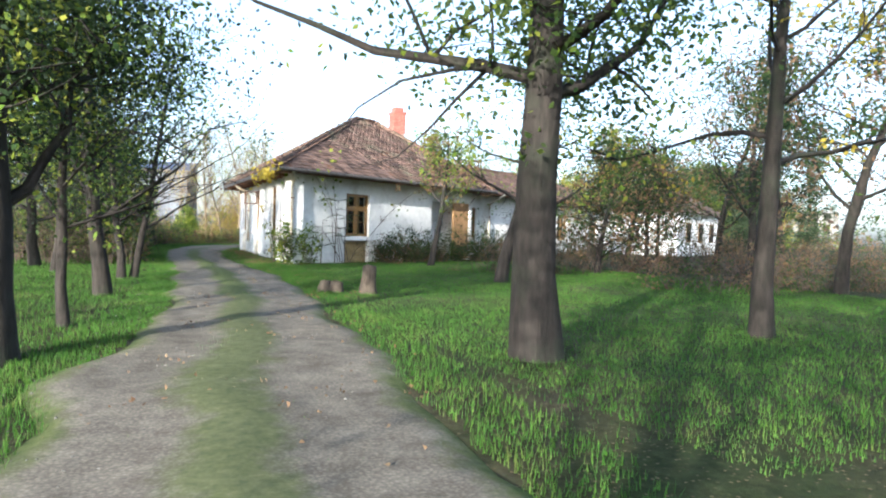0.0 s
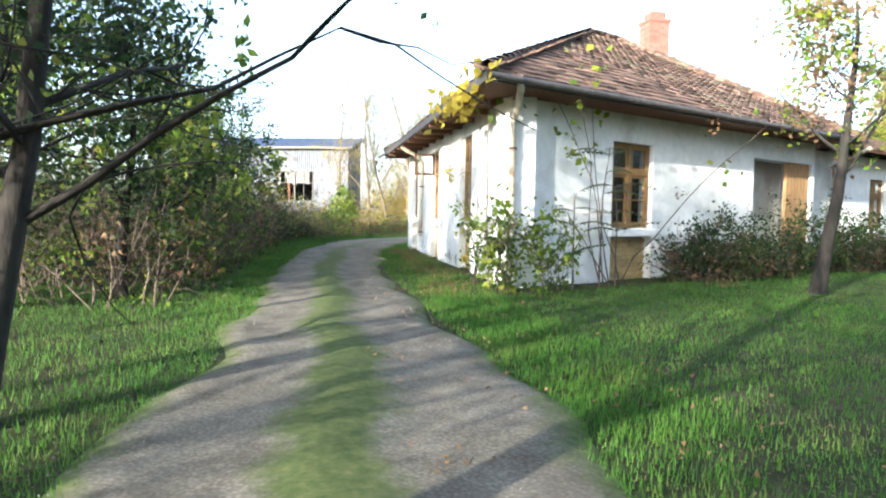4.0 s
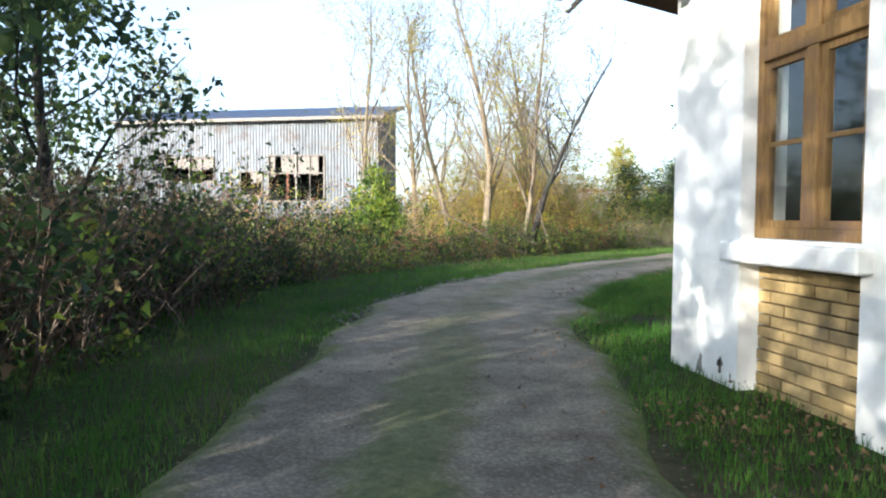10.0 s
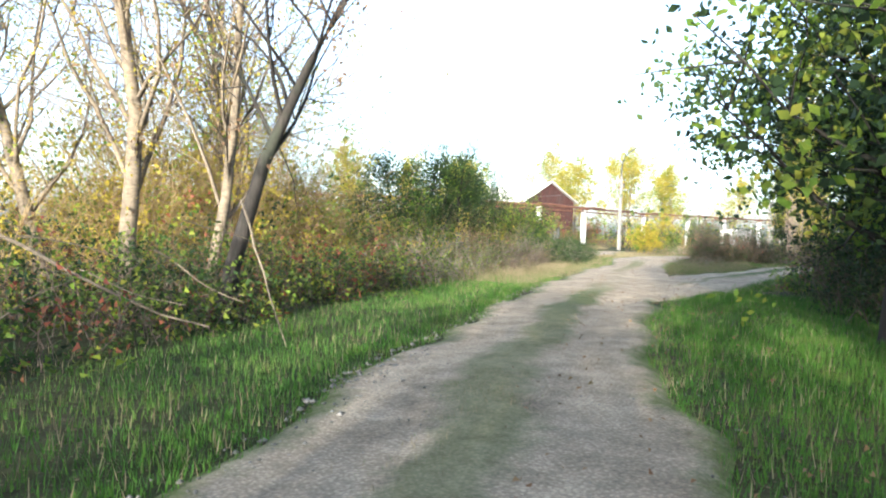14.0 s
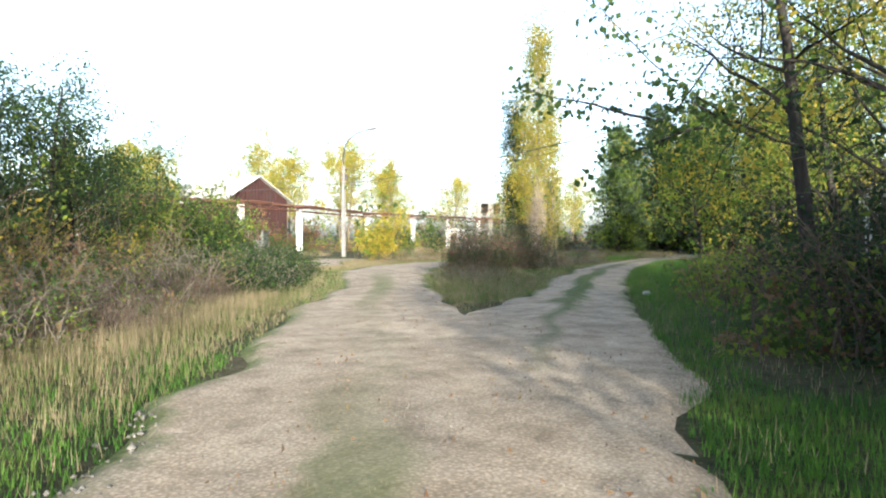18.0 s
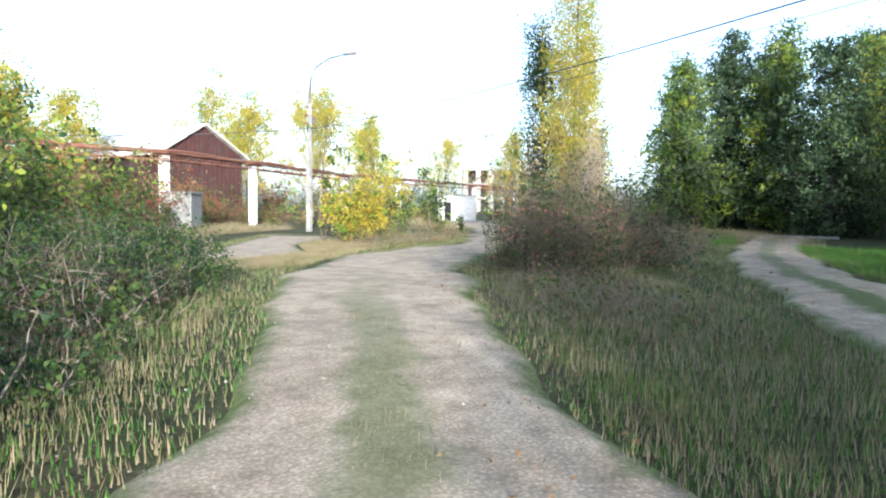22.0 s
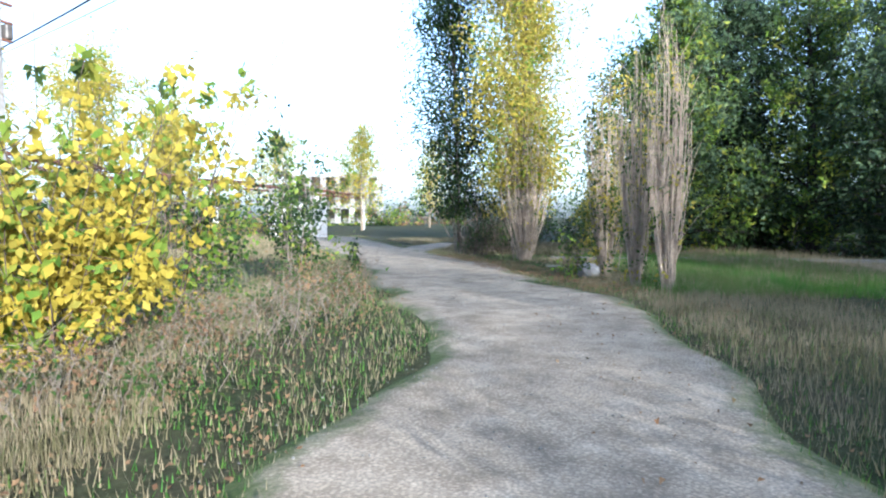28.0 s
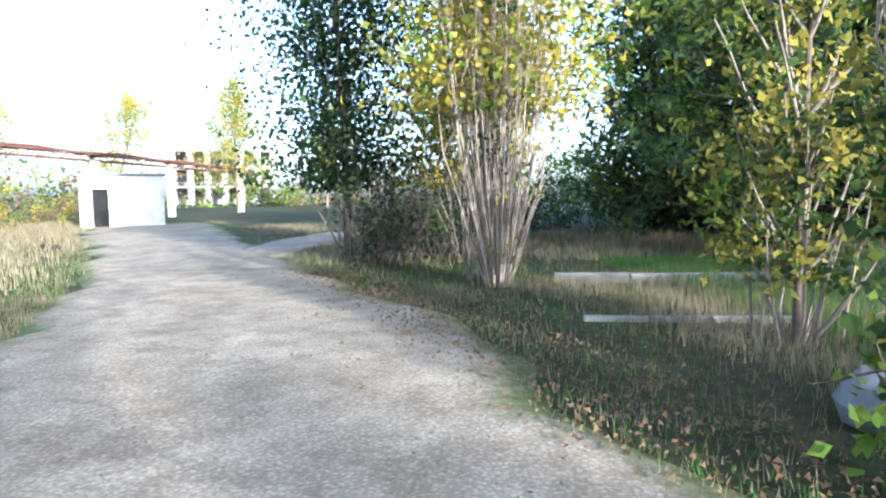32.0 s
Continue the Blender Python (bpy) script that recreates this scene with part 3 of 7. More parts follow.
def scatter(line, width, count, seed, clump=0.6, off=0.0):
    """Places round a line, gathered in clumps."""
    r = np.random.default_rng(seed)
    X, N = along(line, 0.2)
    m = max(4, count // 14)
    k = r.integers(0, len(X), m)
    c = X[k, :2] + N[k] * (off + r.uniform(-0.5, 0.5, m) * width)[:, None]
    a = c[r.integers(0, m, int(count * clump))] + r.normal(size=(int(count * clump), 2)) * 0.13
    k = r.integers(0, len(X), count - len(a))
    e = X[k, :2] + N[k] * (off + r.uniform(-0.5, 0.5, len(k)) * width)[:, None]
    return np.concatenate([a, e])


def clear_of_road(P, margin=0.0):
    """Keeps the places that lie off the driven tracks, by a chart of squares of 0.1 m."""
    q = ((P[:, :2] - CHART_AT) / 0.1).astype(int)
    q = np.clip(q, 0, np.array(CHART.shape) - 1)
    return P[CHART[q[:, 0], q[:, 1]] > margin]


def over_road(P, x, y, margin=0.3):
    """Keeps the places of a plant rooted at x, y that don't hang low into the driven tracks."""
    q = ((P[:, :2] + np.array([x, y]) - CHART_AT) / 0.1).astype(int)
    q = np.clip(q, 0, np.array(CHART.shape) - 1)
    return P[(CHART[q[:, 0], q[:, 1]] > margin) | (P[:, 2] > 2.6)]

# ---- ground and tracks ----
TRACK = [  # left edge, right edge, strength of the grassy ridge
    (-4.6, -34, -1.9, -34.5, 0.8), (-3.9, -24, -1.3, -24.6, 0.8), (-3.0, -17, -0.5, -17.6, 0.8), (-2.3, -13.5, 0.0, -14, 0.8), (-2.0, -10.3, 0.45, -10.4, 1.0),
    (-1.65, -5, 0.6, -5.5, 1.0), (-1.57, 0, 0.56, -0.2, 1.0), (-1.5, 4, 0.72, 4, 1.0), (-1.2, 8.6, 1.3, 8.7, 0.7), (-0.45, 12, 2.2, 12.2, 0.35),
    (-0.1, 13.6, 2.6, 13.2, 0.3), (1.4, 16.5, 4.0, 15.6, 0.4), (3.4, 18.7, 5.7, 17.6, 0.6), (5.5, 20.7, 7.7, 19.6, 0.6), (8.0, 22.7, 10.0, 21.5, 0.7),
    (11.2, 25.4, 12.4, 23.0, 1.0), (13.6, 27.2, 14.9, 24.2, 0.15), (16.6, 29.4, 18.7, 27.5, 0.1), (19.6, 31.3, 20.7, 29.25, 0.4), (21.6, 32.5, 22.7, 30.85, 0.75),
    (24.6, 35, 26, 33.1, 0.4), (27.2, 37.3, 29.6, 35.2, 0.0), (30, 38.8, 31.5, 36.0, 0.0), (33, 39.1, 34.3, 36.6, 0.0), (37.5, 39.4, 38, 36.9, 0.0),
    (40.3, 40.9, 40.9, 37.3, 0.0), (43.4, 42.3, 43.2, 39, 0.0), (47.0, 44.1, 46.8, 40.2, 0.0), (51.1, 46.4, 50.8, 42.8, 0.0), (56, 49.8, 56, 45.8, 0.0),
    (60, 53, 60.5, 48, 0.0), (70, 59, 71, 54, 0.0)]
BRANCH = [(14.2, 26.0, 13.6, 23.4, 0.0), (19.2, 27.9, 18.4, 24.9, 0.75), (23.5, 28.6, 23.3, 26.6, 1.0), (28.2, 30.1, 28.2, 28.0, 1.0), (33, 31.2, 33.2, 29.2, 0.7), (40, 32, 40, 30.2, 0.5), (52, 32, 52, 30, 0.5)]
YARD = [(28.2, 41.0, 28.9, 39.9, 0.0), (30.0, 42.2, 31.2, 40.3, 0.0), (32.0, 43.8, 33.2, 42.3, 0.0), (34.6, 45.6, 35.6, 43.7, 0.0), (37.4, 47.4, 38.6, 44.9, 0.0)]
SPUR = [(50.4, 45.0, 50.8, 43.6, 0.0), (54.4, 45.5, 54.6, 43.9, 0.0), (62, 45.6, 62, 43.8, 0.0)]


def ribbon(name, rows, z, label, wave=0.14, mat=None, joins=()):
    A = np.array(rows, float)
    q = np.linspace(0, len(A) - 1, len(A) * 14)
    t_ = np.arange(len(A))
    cols = [np.interp(q, t_, A[:, k]) for k in range(5)]
    k5 = np.ones(9) / 9
    cols = [np.r_[c[:4], np.convolve(c, k5, "valid"), c[-4:]] for c in cols]
    L, R, S = np.stack(cols[:2], 1), np.stack(cols[2:4], 1), cols[4]
    n_, m = len(L), 17
    V, U = [], []
    for i in range(n_):
        w0 = wave * noise.noise((L[i, 0] * 0.8, L[i, 1] * 0.8, 3.1))
        w1 = wave * noise.noise((R[i, 0] * 0.8, R[i, 1] * 0.8, 7.7))
        for j in range(m):
            u = j / (m - 1)
            uu = u + (w0 * (1 - u) + w1 * u)
            p = L[i] + (R[i] - L[i]) * uu
            rise = 0.045 * S[i] * math.exp(-((u - 0.47) / 0.11) ** 2) + 0.02 * noise.noise((p[0] * 0.9, p[1] * 0.9, 0.5))
            edge = min(u, 1 - u)
            end = 0.07 * max(0.0, 1 - min(i, n_ - 1 - i) / 5)
            V.append((p[0], p[1], z + rise - (0.05 if edge == 0 else 0) - end))
            uu, ss = u, S[i]
            for lo, hi, side in joins:      # no worn edge where another track joins
                if lo <= i / 14 <= hi and (u - 0.5) * side > 0:
                    uu, ss = 0.5 + (u - 0.5) * 0.3, 0.0
            U.append((uu, ss))
    i, j = np.meshgrid(np.arange(n_ - 1), np.arange(m - 1), indexing="ij")
    F = np.stack([i * m + j, (i + 1) * m + j, (i + 1) * m + j + 1, i * m + j + 1], -1).reshape(-1, 4)
    ob = new(name, np_mesh(name, V, F, mat or M_ROAD, True, U))
    return tagged(ob, label, "road", kind="structure")


ROADS = [([r_[:2] for r_ in rows], [r_[2:4] for r_ in rows]) for rows in (TRACK, BRANCH, YARD, SPUR)]
CHART_AT = np.array([-12.0, -40.0])
inside = np.zeros((900, 1050), bool)
for left_, right_ in ROADS:
    L, R = np.asarray(left_, float), np.asarray(right_, float)
    q = np.linspace(0, len(L) - 1, len(L) * 90)
    t_ = np.arange(len(L))
    La, Ra = [np.stack([np.interp(q, t_, v[:, c]) for c in (0, 1)], 1) for v in (L, R)]
    for u in np.linspace(0.02, 0.98, 70):
        c = ((La + (Ra - La) * u - CHART_AT) / 0.1).astype(int)
        c = c[(c >= 0).all(1) & (c < np.array(inside.shape)).all(1)]
        inside[c[:, 0], c[:, 1]] = True


def grown(m):
    """A mask widened by one square on every side."""
    w = m.copy()
    for ax in (0, 1):
        for st in (-1, 1):
            w |= np.roll(m, st, ax)
    return w


CHART = np.where(inside, -0.45, 9.0).astype(np.float32)
m = inside
for k in range(6):
    w = grown(m)
    CHART[w & ~m] = 0.05 + 0.1 * k
    m = w
m = ~inside
for k in range(4):
    w = grown(m)
    CHART[w & ~m] = -0.05 - 0.1 * k
    m = w
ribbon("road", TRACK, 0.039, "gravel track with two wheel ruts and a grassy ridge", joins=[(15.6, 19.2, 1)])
ribbon("road_branch", BRANCH, 0.03, "narrow rutted side track through grass", mat=M_ROAD, joins=[(0, 1.4, 1), (0, 1.6, -1)])
ribbon("road_yard", YARD, 0.027, "cracked pale concrete yard strip", mat=M_ROAD)
ribbon("road_spur", SPUR, 0.025, "short pale side path", mat=M_ROAD)

gq = np.r_[-900, -300, -120, -60, np.arange(-40, 100, 1.0), 130, 200, 400, 900]
gx, gy = np.meshgrid(gq, gq, indexing="ij")
gz = np.array([[0.03 * noise.noise((a * 0.35, b_ * 0.35, 0.0)) - 0.01 for b_ in gq] for a in gq])
k_ = len(gq)
i, j = np.meshgrid(np.arange(k_ - 1), np.arange(k_ - 1), indexing="ij")
F = np.stack([i * k_ + j, (i + 1) * k_ + j, (i + 1) * k_ + j + 1, i * k_ + j + 1], -1).reshape(-1, 4)
ground = new("ground", np_mesh("ground", np.stack([gx, gy, gz], -1).reshape(-1, 3), F, M_GROUND, True))
tagged(ground, "rough autumn ground of soil and short grass", "ground", kind="structure")

# ---- the white house ----
C0 = Vector((2.22, -1.05, 0))
UX, UY = math.cos(radians(24.5)), math.sin(radians(24.5))
SIDE_Y1 = 10.3
house = thing("house", (2.22, -1.05, 0), "derelict single-storey white house with a hipped tile roof", "house")
HM = house.matrix_world.inverted()


def frame_of(ox, oy, dx, dy):
    """A wall's own axes: x along it, y into the house, z up."""
    return Matrix(((dx, -dy, 0, ox), (dy, dx, 0, oy), (0, 0, 1, 0), (0, 0, 0, 1)))


FACW = frame_of(C0.x, C0.y, UX, UY)
FACADE = HM @ FACW
SIDE = HM @ frame_of(2.22, SIDE_Y1, 0, -1)
NX, NY = -UY, UX
WING = HM @ frame_of(C0.x + UX * 9.95 + NX * 0.55, C0.y + UY * 9.95 + NY * 0.55, UX, UY)
BACK = HM @ frame_of(2.22, SIDE_Y1, UX, UY)


def wall(name, m, length, z1, holes, thick=0.4, y0=0.0):
    """A wall slab with openings through it."""
    xs = sorted({0, length} | {v for h in holes for v in h[:2]})
    zs = sorted({-0.15, z1} | {v for h in holes for v in h[2:4]})
    bm = bmesh.new()
    for a, b_ in zip(xs, xs[1:]):
        for c, d in zip(zs, zs[1:]):
            if not any(h[0] <= a and b_ <= h[1] and h[2] <= c and d <= h[3] for h in holes):
                box(bm, a, b_, y0, y0 + thick, c, d, m=m)
    bmesh.ops.remove_doubles(bm, verts=bm.verts, dist=0.0005)
    return part(name, bm, M_PLASTER, house)


def side_x(y):
    return SIDE_Y1 - y


SIDE_W = [(1.63, 2.63), (5.06, 6.1), (8.45, 9.45)]
WZ0, WZ1 = 1.0, 2.76
side_holes = []
for y0, y1 in SIDE_W:
    side_holes += [(side_x(y1), side_x(y0), WZ0, WZ1)]
wall("wall", SIDE, side_x(-1.05), 3.1, side_holes + [(side_x(y1), side_x(y0), -0.15, 0.86) for y0, y1 in SIDE_W])
wall("wall", FACADE, 9.95, 3.1, [(2.43, 3.6, 0.95, 2.52), (2.43, 3.6, -0.15, 0.82), (7.17, 9.8, -0.15, 2.52)])
WING_W = [(0.25, 1.1), (4.6, 5.7), (8.6, 9.7), (12.4, 13.4)]
wall("wall", WING, 15.0, 3.0, [(a, b_, 0.95, 2.4) for a, b_ in WING_W])
wall("wall", BACK, 24.0, 3.1, [], 0.4, -0.4)
part("wall", boxed(24.5, 24.9, 0.5, 10.6, -0.1, 3.0, m=FACADE), M_PLASTER, house)


def slab(name, mat, inset, z0, z1, label=""):
    """A plate over the skewed plan of the house, drawn in from its walls."""
    a = Vector((2.22 + inset, C0.y + inset * (1 + UY / UX), 0))
    b_ = Vector((2.22 + inset, SIDE_Y1 - inset + inset * UY / UX, 0))
    u = Vector((UX, UY, 0)) * (24.6 - inset * 2)
    bm = bmesh.new()
    lo = [bm.verts.new(HM @ (p + Vector((0, 0, z0)))) for p in (a, a + u, b_ + u, b_)]
    hi = [bm.verts.new(HM @ (p + Vector((0, 0, z1)))) for p in (a, a + u, b_ + u, b_)]
    bm.faces.new(lo[::-1])
    bm.faces.new(hi)
    for q in range(4):
        bm.faces.new((lo[q], lo[(q + 1) % 4], hi[(q + 1) % 4], hi[q]))
    return part(name, bm, mat, house, label)


# floor, ceiling and a solid core in near-black, painting the rooms' shade
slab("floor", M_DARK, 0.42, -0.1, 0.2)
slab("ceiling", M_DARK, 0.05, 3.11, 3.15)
slab("room_shade_block", M_DARK, 1.0, 0.2, 3.0, "near-black block standing in for the unlit rooms")
# porch: a deep white recess with a dark doorway and a boarded side
part("porch_wall", boxed(6.9, 10.0, 0.84, 0.94, 0.0, 3.1, m=FACADE), M_PLASTER, house, "white back wall of the porch")
part("porch_wall", boxed(7.02, 7.17, 0.4, 0.84, 0.0, 3.1, m=FACADE), M_PLASTER, house)
part("porch_door", boxed(7.22, 7.62, 0.78, 0.84, 0.1, 2.15, bevel=0.006, m=FACADE), M_DARK, house, "dark open doorway leaf")
board = part("board_panel", boxed(8.7, 9.8, 0.08, 0.12, 0.05, 2.52, m=FACADE), M_BOARD, house, "brown boarded porch side")
for k in range(7):
    part("plank", boxed(8.72 + k * 0.155, 8.86 + k * 0.155, 0.055, 0.085, 0.07, 2.5, bevel=0.004, m=FACADE), M_BOARD, board)
part("step", boxed(7.2, 8.7, -0.35, 0.05, -0.05, 0.16, bevel=0.01, m=FACADE), M_CONC, house)


def window(m, x0, x1, z0, z1, label, niche=True, y0=0.1, skip=None):
    """A two-leaf wooden window with a row of top lights, sill, glass, and a bricked recess below."""
    w = part("window", boxed(x0, x0 + 0.06, y0, y0 + 0.1, z0, z1, bevel=0.004, m=m), M_WOOD, house, label)
    zt = z0 + (z1 - z0) * 0.66
    xm = (x0 + x1) / 2
    part("jamb", boxed(x1 - 0.06, x1, y0, y0 + 0.1, z0, z1, bevel=0.004, m=m), M_WOOD, w)
    part("head", boxed(x0 + 0.06, x1 - 0.06, y0, y0 + 0.1, z1 - 0.06, z1, bevel=0.004, m=m), M_WOOD, w)
    part("bottom_rail", boxed(x0 + 0.06, x1 - 0.06, y0, y0 + 0.1, z0, z0 + 0.07, bevel=0.004, m=m), M_WOOD, w)
    part("transom", boxed(x0 + 0.06, x1 - 0.06, y0 - 0.015, y0 + 0.1, zt - 0.05, zt + 0.05, bevel=0.006, m=m), M_WOOD, w)
    part("mullion", boxed(xm - 0.05, xm + 0.05, y0 - 0.01, y0 + 0.1, z0 + 0.07, z1 - 0.06, bevel=0.006, m=m), M_WOOD, w)
    for a, b_ in ((x0 + 0.06, xm - 0.05), (xm + 0.05, x1 - 0.06)):
        for c, d, bars in ((z0 + 0.07, zt - 0.05, 1), (zt + 0.05, z1 - 0.06, 0)):
            if skip and skip == (a < xm - 0.1, bars):
                continue
            bm = bmesh.new()
            for e in ((a, a + 0.045, c, d), (b_ - 0.045, b_, c, d), (a + 0.045, b_ - 0.045, c, c + 0.045), (a + 0.045, b_ - 0.045, d - 0.045, d)):
                box(bm, e[0], e[1], y0 + 0.015, y0 + 0.06, e[2], e[3], m=m)
            if bars:
                box(bm, a + 0.045, b_ - 0.045, y0 + 0.02, y0 + 0.055, (c + d) / 2 - 0.014, (c + d) / 2 + 0.014, m=m)
            part("sash", bm, M_WOOD, w)
            g = part("pane", boxed(a + 0.04, b_ - 0.04, y0 + 0.034, y0 + 0.038, c + 0.04, d - 0.04, m=m), M_GLASS, w)
            g.visible_shadow = False
    part("sill", boxed(x0 - 0.08, x1 + 0.08, -0.1, 0.16, z0 - 0.15, z0 - 0.02, bevel=0.012, m=m), M_PLASTER, w, "white plastered sill")
    # near-black panel added behind the glass in place of the room's shade
    part("dark_room", boxed(x0 + 0.03, x1 - 0.03, y0 + 0.2, y0 + 0.22, z0 + 0.02, z1 - 0.02, m=m), M_DARK, w, "near-black panel standing in for the unlit room behind the panes")
    for q in (0.27, 0.73):      # inner window of the double glazing
        xq = x0 + (x1 - x0) * q
        part("inner_bar", boxed(xq - 0.02, xq + 0.02, y0 + 0.15, y0 + 0.19, z0 + 0.05, z1 - 0.05, m=m), M_WOOD, w)
    if niche:
        part("recess_back", boxed(x0, x1, 0.2, 0.3, -0.15, z0 - 0.14, m=m), M_MORTAR, w)
        for row in range(12):
            zz = -0.1 + row * 0.077
            if zz + 0.07 > z0 - 0.16:
                break
            n_ = int((x1 - x0) / 0.255) + 1
            for c in range(n_ + 1):
                a = x0 + (c - 0.5 * (row % 2)) * 0.255
                a, b_ = max(a, x0 + 0.003), min(a + 0.243, x1 - 0.003)
                if b_ - a > 0.04:
                    part("brick", boxed(a, b_, 0.135 + 0.012 * rng.uniform(), 0.205, zz, zz + 0.065, m=m), M_BRICK, w)
    return w


for k, (y0, y1) in enumerate(SIDE_W):
    w = window(SIDE, side_x(y1), side_x(y0), WZ0, WZ1, "ochre wooden window with an open top sash" if k == 1 else "ochre wooden six-pane window", skip=(True, 0) if k == 1 else None)
    if k == 1:
        xo = side_x(y1)
        bm = bmesh.new()
        for e in ((-0.46, -0.41, 2.16, 2.72), (0.02, 0.07, 2.16, 2.72), (-0.41, 0.02, 2.16, 2.21), (-0.41, 0.02, 2.67, 2.72)):
            box(bm, xo - 0.02, xo + 0.02, e[0], e[1], e[2], e[3], m=SIDE)
        part("open_sash", bm, M_SOFFIT, w, "small sash standing open")
        g = part("pane", boxed(xo - 0.002, xo + 0.002, -0.41, 0.02, 2.21, 2.67, m=SIDE), M_GLASS, w)
        g.visible_shadow = False
window(FACADE, 2.43, 3.6, 0.95, 2.52, "ochre wooden six-pane window over a bricked recess")
for a, b_ in WING_W:
    window(WING, a, b_, 0.95, 2.4, "ochre wooden window of the far wing", niche=False)

# worn plaster at the foot of the side wall
for k in range(46):
    y = rng.choice((rng.uniform(2.75, 4.3), rng.uniform(6.2, 8.3), rng.uniform(9.5, 10.2), rng.uniform(-0.9, 1.5)), p=(0.6, 0.2, 0.1, 0.1))
    if any(a - 0.1 < y < b_ + 0.1 for a, b_ in SIDE_W):
        continue
    bm = bmesh.new()
    n_ = 13
    rr = 0.01 + 0.05 * rng.uniform() ** 2.5
    z_ = 0.03 + rng.uniform(0, 0.34) ** 1.4 + rr * 0.6
    ring = []
    for q in range(n_):
        a = q * 2 * math.pi / n_
        s = rr * rng.uniform(0.45, 1.25)
        ring.append(bm.verts.new(SIDE @ Vector((side_x(y) + s * 0.9 * math.cos(a), -0.003, z_ + s * 1.5 * math.sin(a)))))
    bm.faces.new(ring)
    e = bmesh.ops.extrude_face_region(bm, geom=bm.faces[:])
    bmesh.ops.translate(bm, vec=SIDE.to_3x3() @ Vector((0, 0.006, 0)), verts=[v for v in e["geom"] if isinstance(v, bmesh.types.BMVert)])
    part("bare_patch", bm, M_PLASTER_OLD, house, "grey patch where the plaster has fallen")

# roof: eaves, ridge and hips
EAVE, RZ = 3.14, 6.5


def eave_pt(x, back):
    """The eave corner at the given x, on the front or the back eave line."""
    ox, oy = (C0.x - NX * 0.75, C0.y - NY * 0.75) if not back else (2.22 + NX * 0.75, SIDE_Y1 + NY * 0.75)
    return Vector((x, oy + (x - ox) * UY / UX, EAVE))


E0, G0 = eave_pt(1.47, False), eave_pt(1.47, True)
E1, G1 = eave_pt(12.31, False), eave_pt(11.69, True)
R0 = Vector((2.22 + UX * 5.3, 5.03 + UY * 5.3, RZ))
R1 = Vector((2.22 + UX * 6.5, 5.03 + UY * 6.5, RZ))
bm = bmesh.new()
vs = [bm.verts.new(HM @ v) for v in (E0, G0, E1, G1, R0, R1)]
for f_ in ((0, 4, 1), (0, 2, 5, 4), (1, 4, 5, 3), (2, 3, 5)):
    bm.faces.new([vs[q] for q in f_])
bmesh.ops.recalc_face_normals(bm, faces=bm.faces)
e = bmesh.ops.extrude_face_region(bm, geom=bm.faces[:])
bmesh.ops.translate(bm, vec=(0, 0, -0.05), verts=[v for v in e["geom"] if isinstance(v, bmesh.types.BMVert)])
roof = part("roof", bm, M_SOFFIT, house, "hipped roof of old mossy clay tiles")
bm = bmesh.new()
vs = [bm.verts.new(HM @ Vector((v.x, v.y, 3.06))) for v in (E0, E1, G1, G0)]
bm.faces.new(vs)
e = bmesh.ops.extrude_face_region(bm, geom=bm.faces[:])
bmesh.ops.translate(bm, vec=(0, 0, -0.03), verts=[v for v in e["geom"] if isinstance(v, bmesh.types.BMVert)])
part("soffit", bm, M_SOFFIT, house, "brown boarded soffit")


def beam(a, b_, w, h, lift=0.0):
    """A squared bar from a to b."""
    d = b_ - a
    m = Matrix.Translation(a) @ d.to_track_quat("X", "Z").to_matrix().to_4x4()
    return boxed(0, d.length, -w / 2, w / 2, lift, lift + h, bevel=0.006, m=HM @ m)


for a, b_ in ((E0, G0), (E0, E1)):
    part("fascia", beam(a + Vector((0, 0, -0.13)), b_ + Vector((0, 0, -0.13)), 0.035, 0.14), M_GUTTER, house)
for k in range(12):
    y = -0.6 + k * 1.02
    part("rafter_end", boxed(side_x(y) - 0.05, side_x(y) + 0.05, -0.74, -0.02, 2.94, 3.03, bevel=0.006, m=SIDE), M_SOFFIT, house)

for k in range(14):
    a_ = G0 + Vector((-0.1 + rng.uniform(0, 0.5), -0.1 - rng.uniform(0, 0.9), -0.04 - 0.02 * (k % 5)))
    d = Vector((-0.25 + rng.uniform(-0.3, 0.3), 1, -0.25 + rng.uniform(-0.15, 0.12))).normalized() * rng.uniform(0.25, 0.6)
    part("loose_lath", beam(a_, a_ + d, rng.uniform(0.03, 0.09), 0.02), M_WOOD_GREY if k % 3 else M_GUTTER, house)
bm = bmesh.new()
box(bm, -0.115, 0.115, -0.02, 0.36, -0.015, 0.015)
for v in bm.verts:
    if abs(v.co.x) > 0.1:
        v.co.z -= 0.012
tile_me = bpy.data.meshes.new("tile")
bm.to_mesh(tile_me)
bm.free()
tile_me.materials.append(M_TILE_ONE)
tv = np.array([v.co[:] for v in tile_me.vertices])
tf = np.array([p.vertices[:] for p in tile_me.polygons])


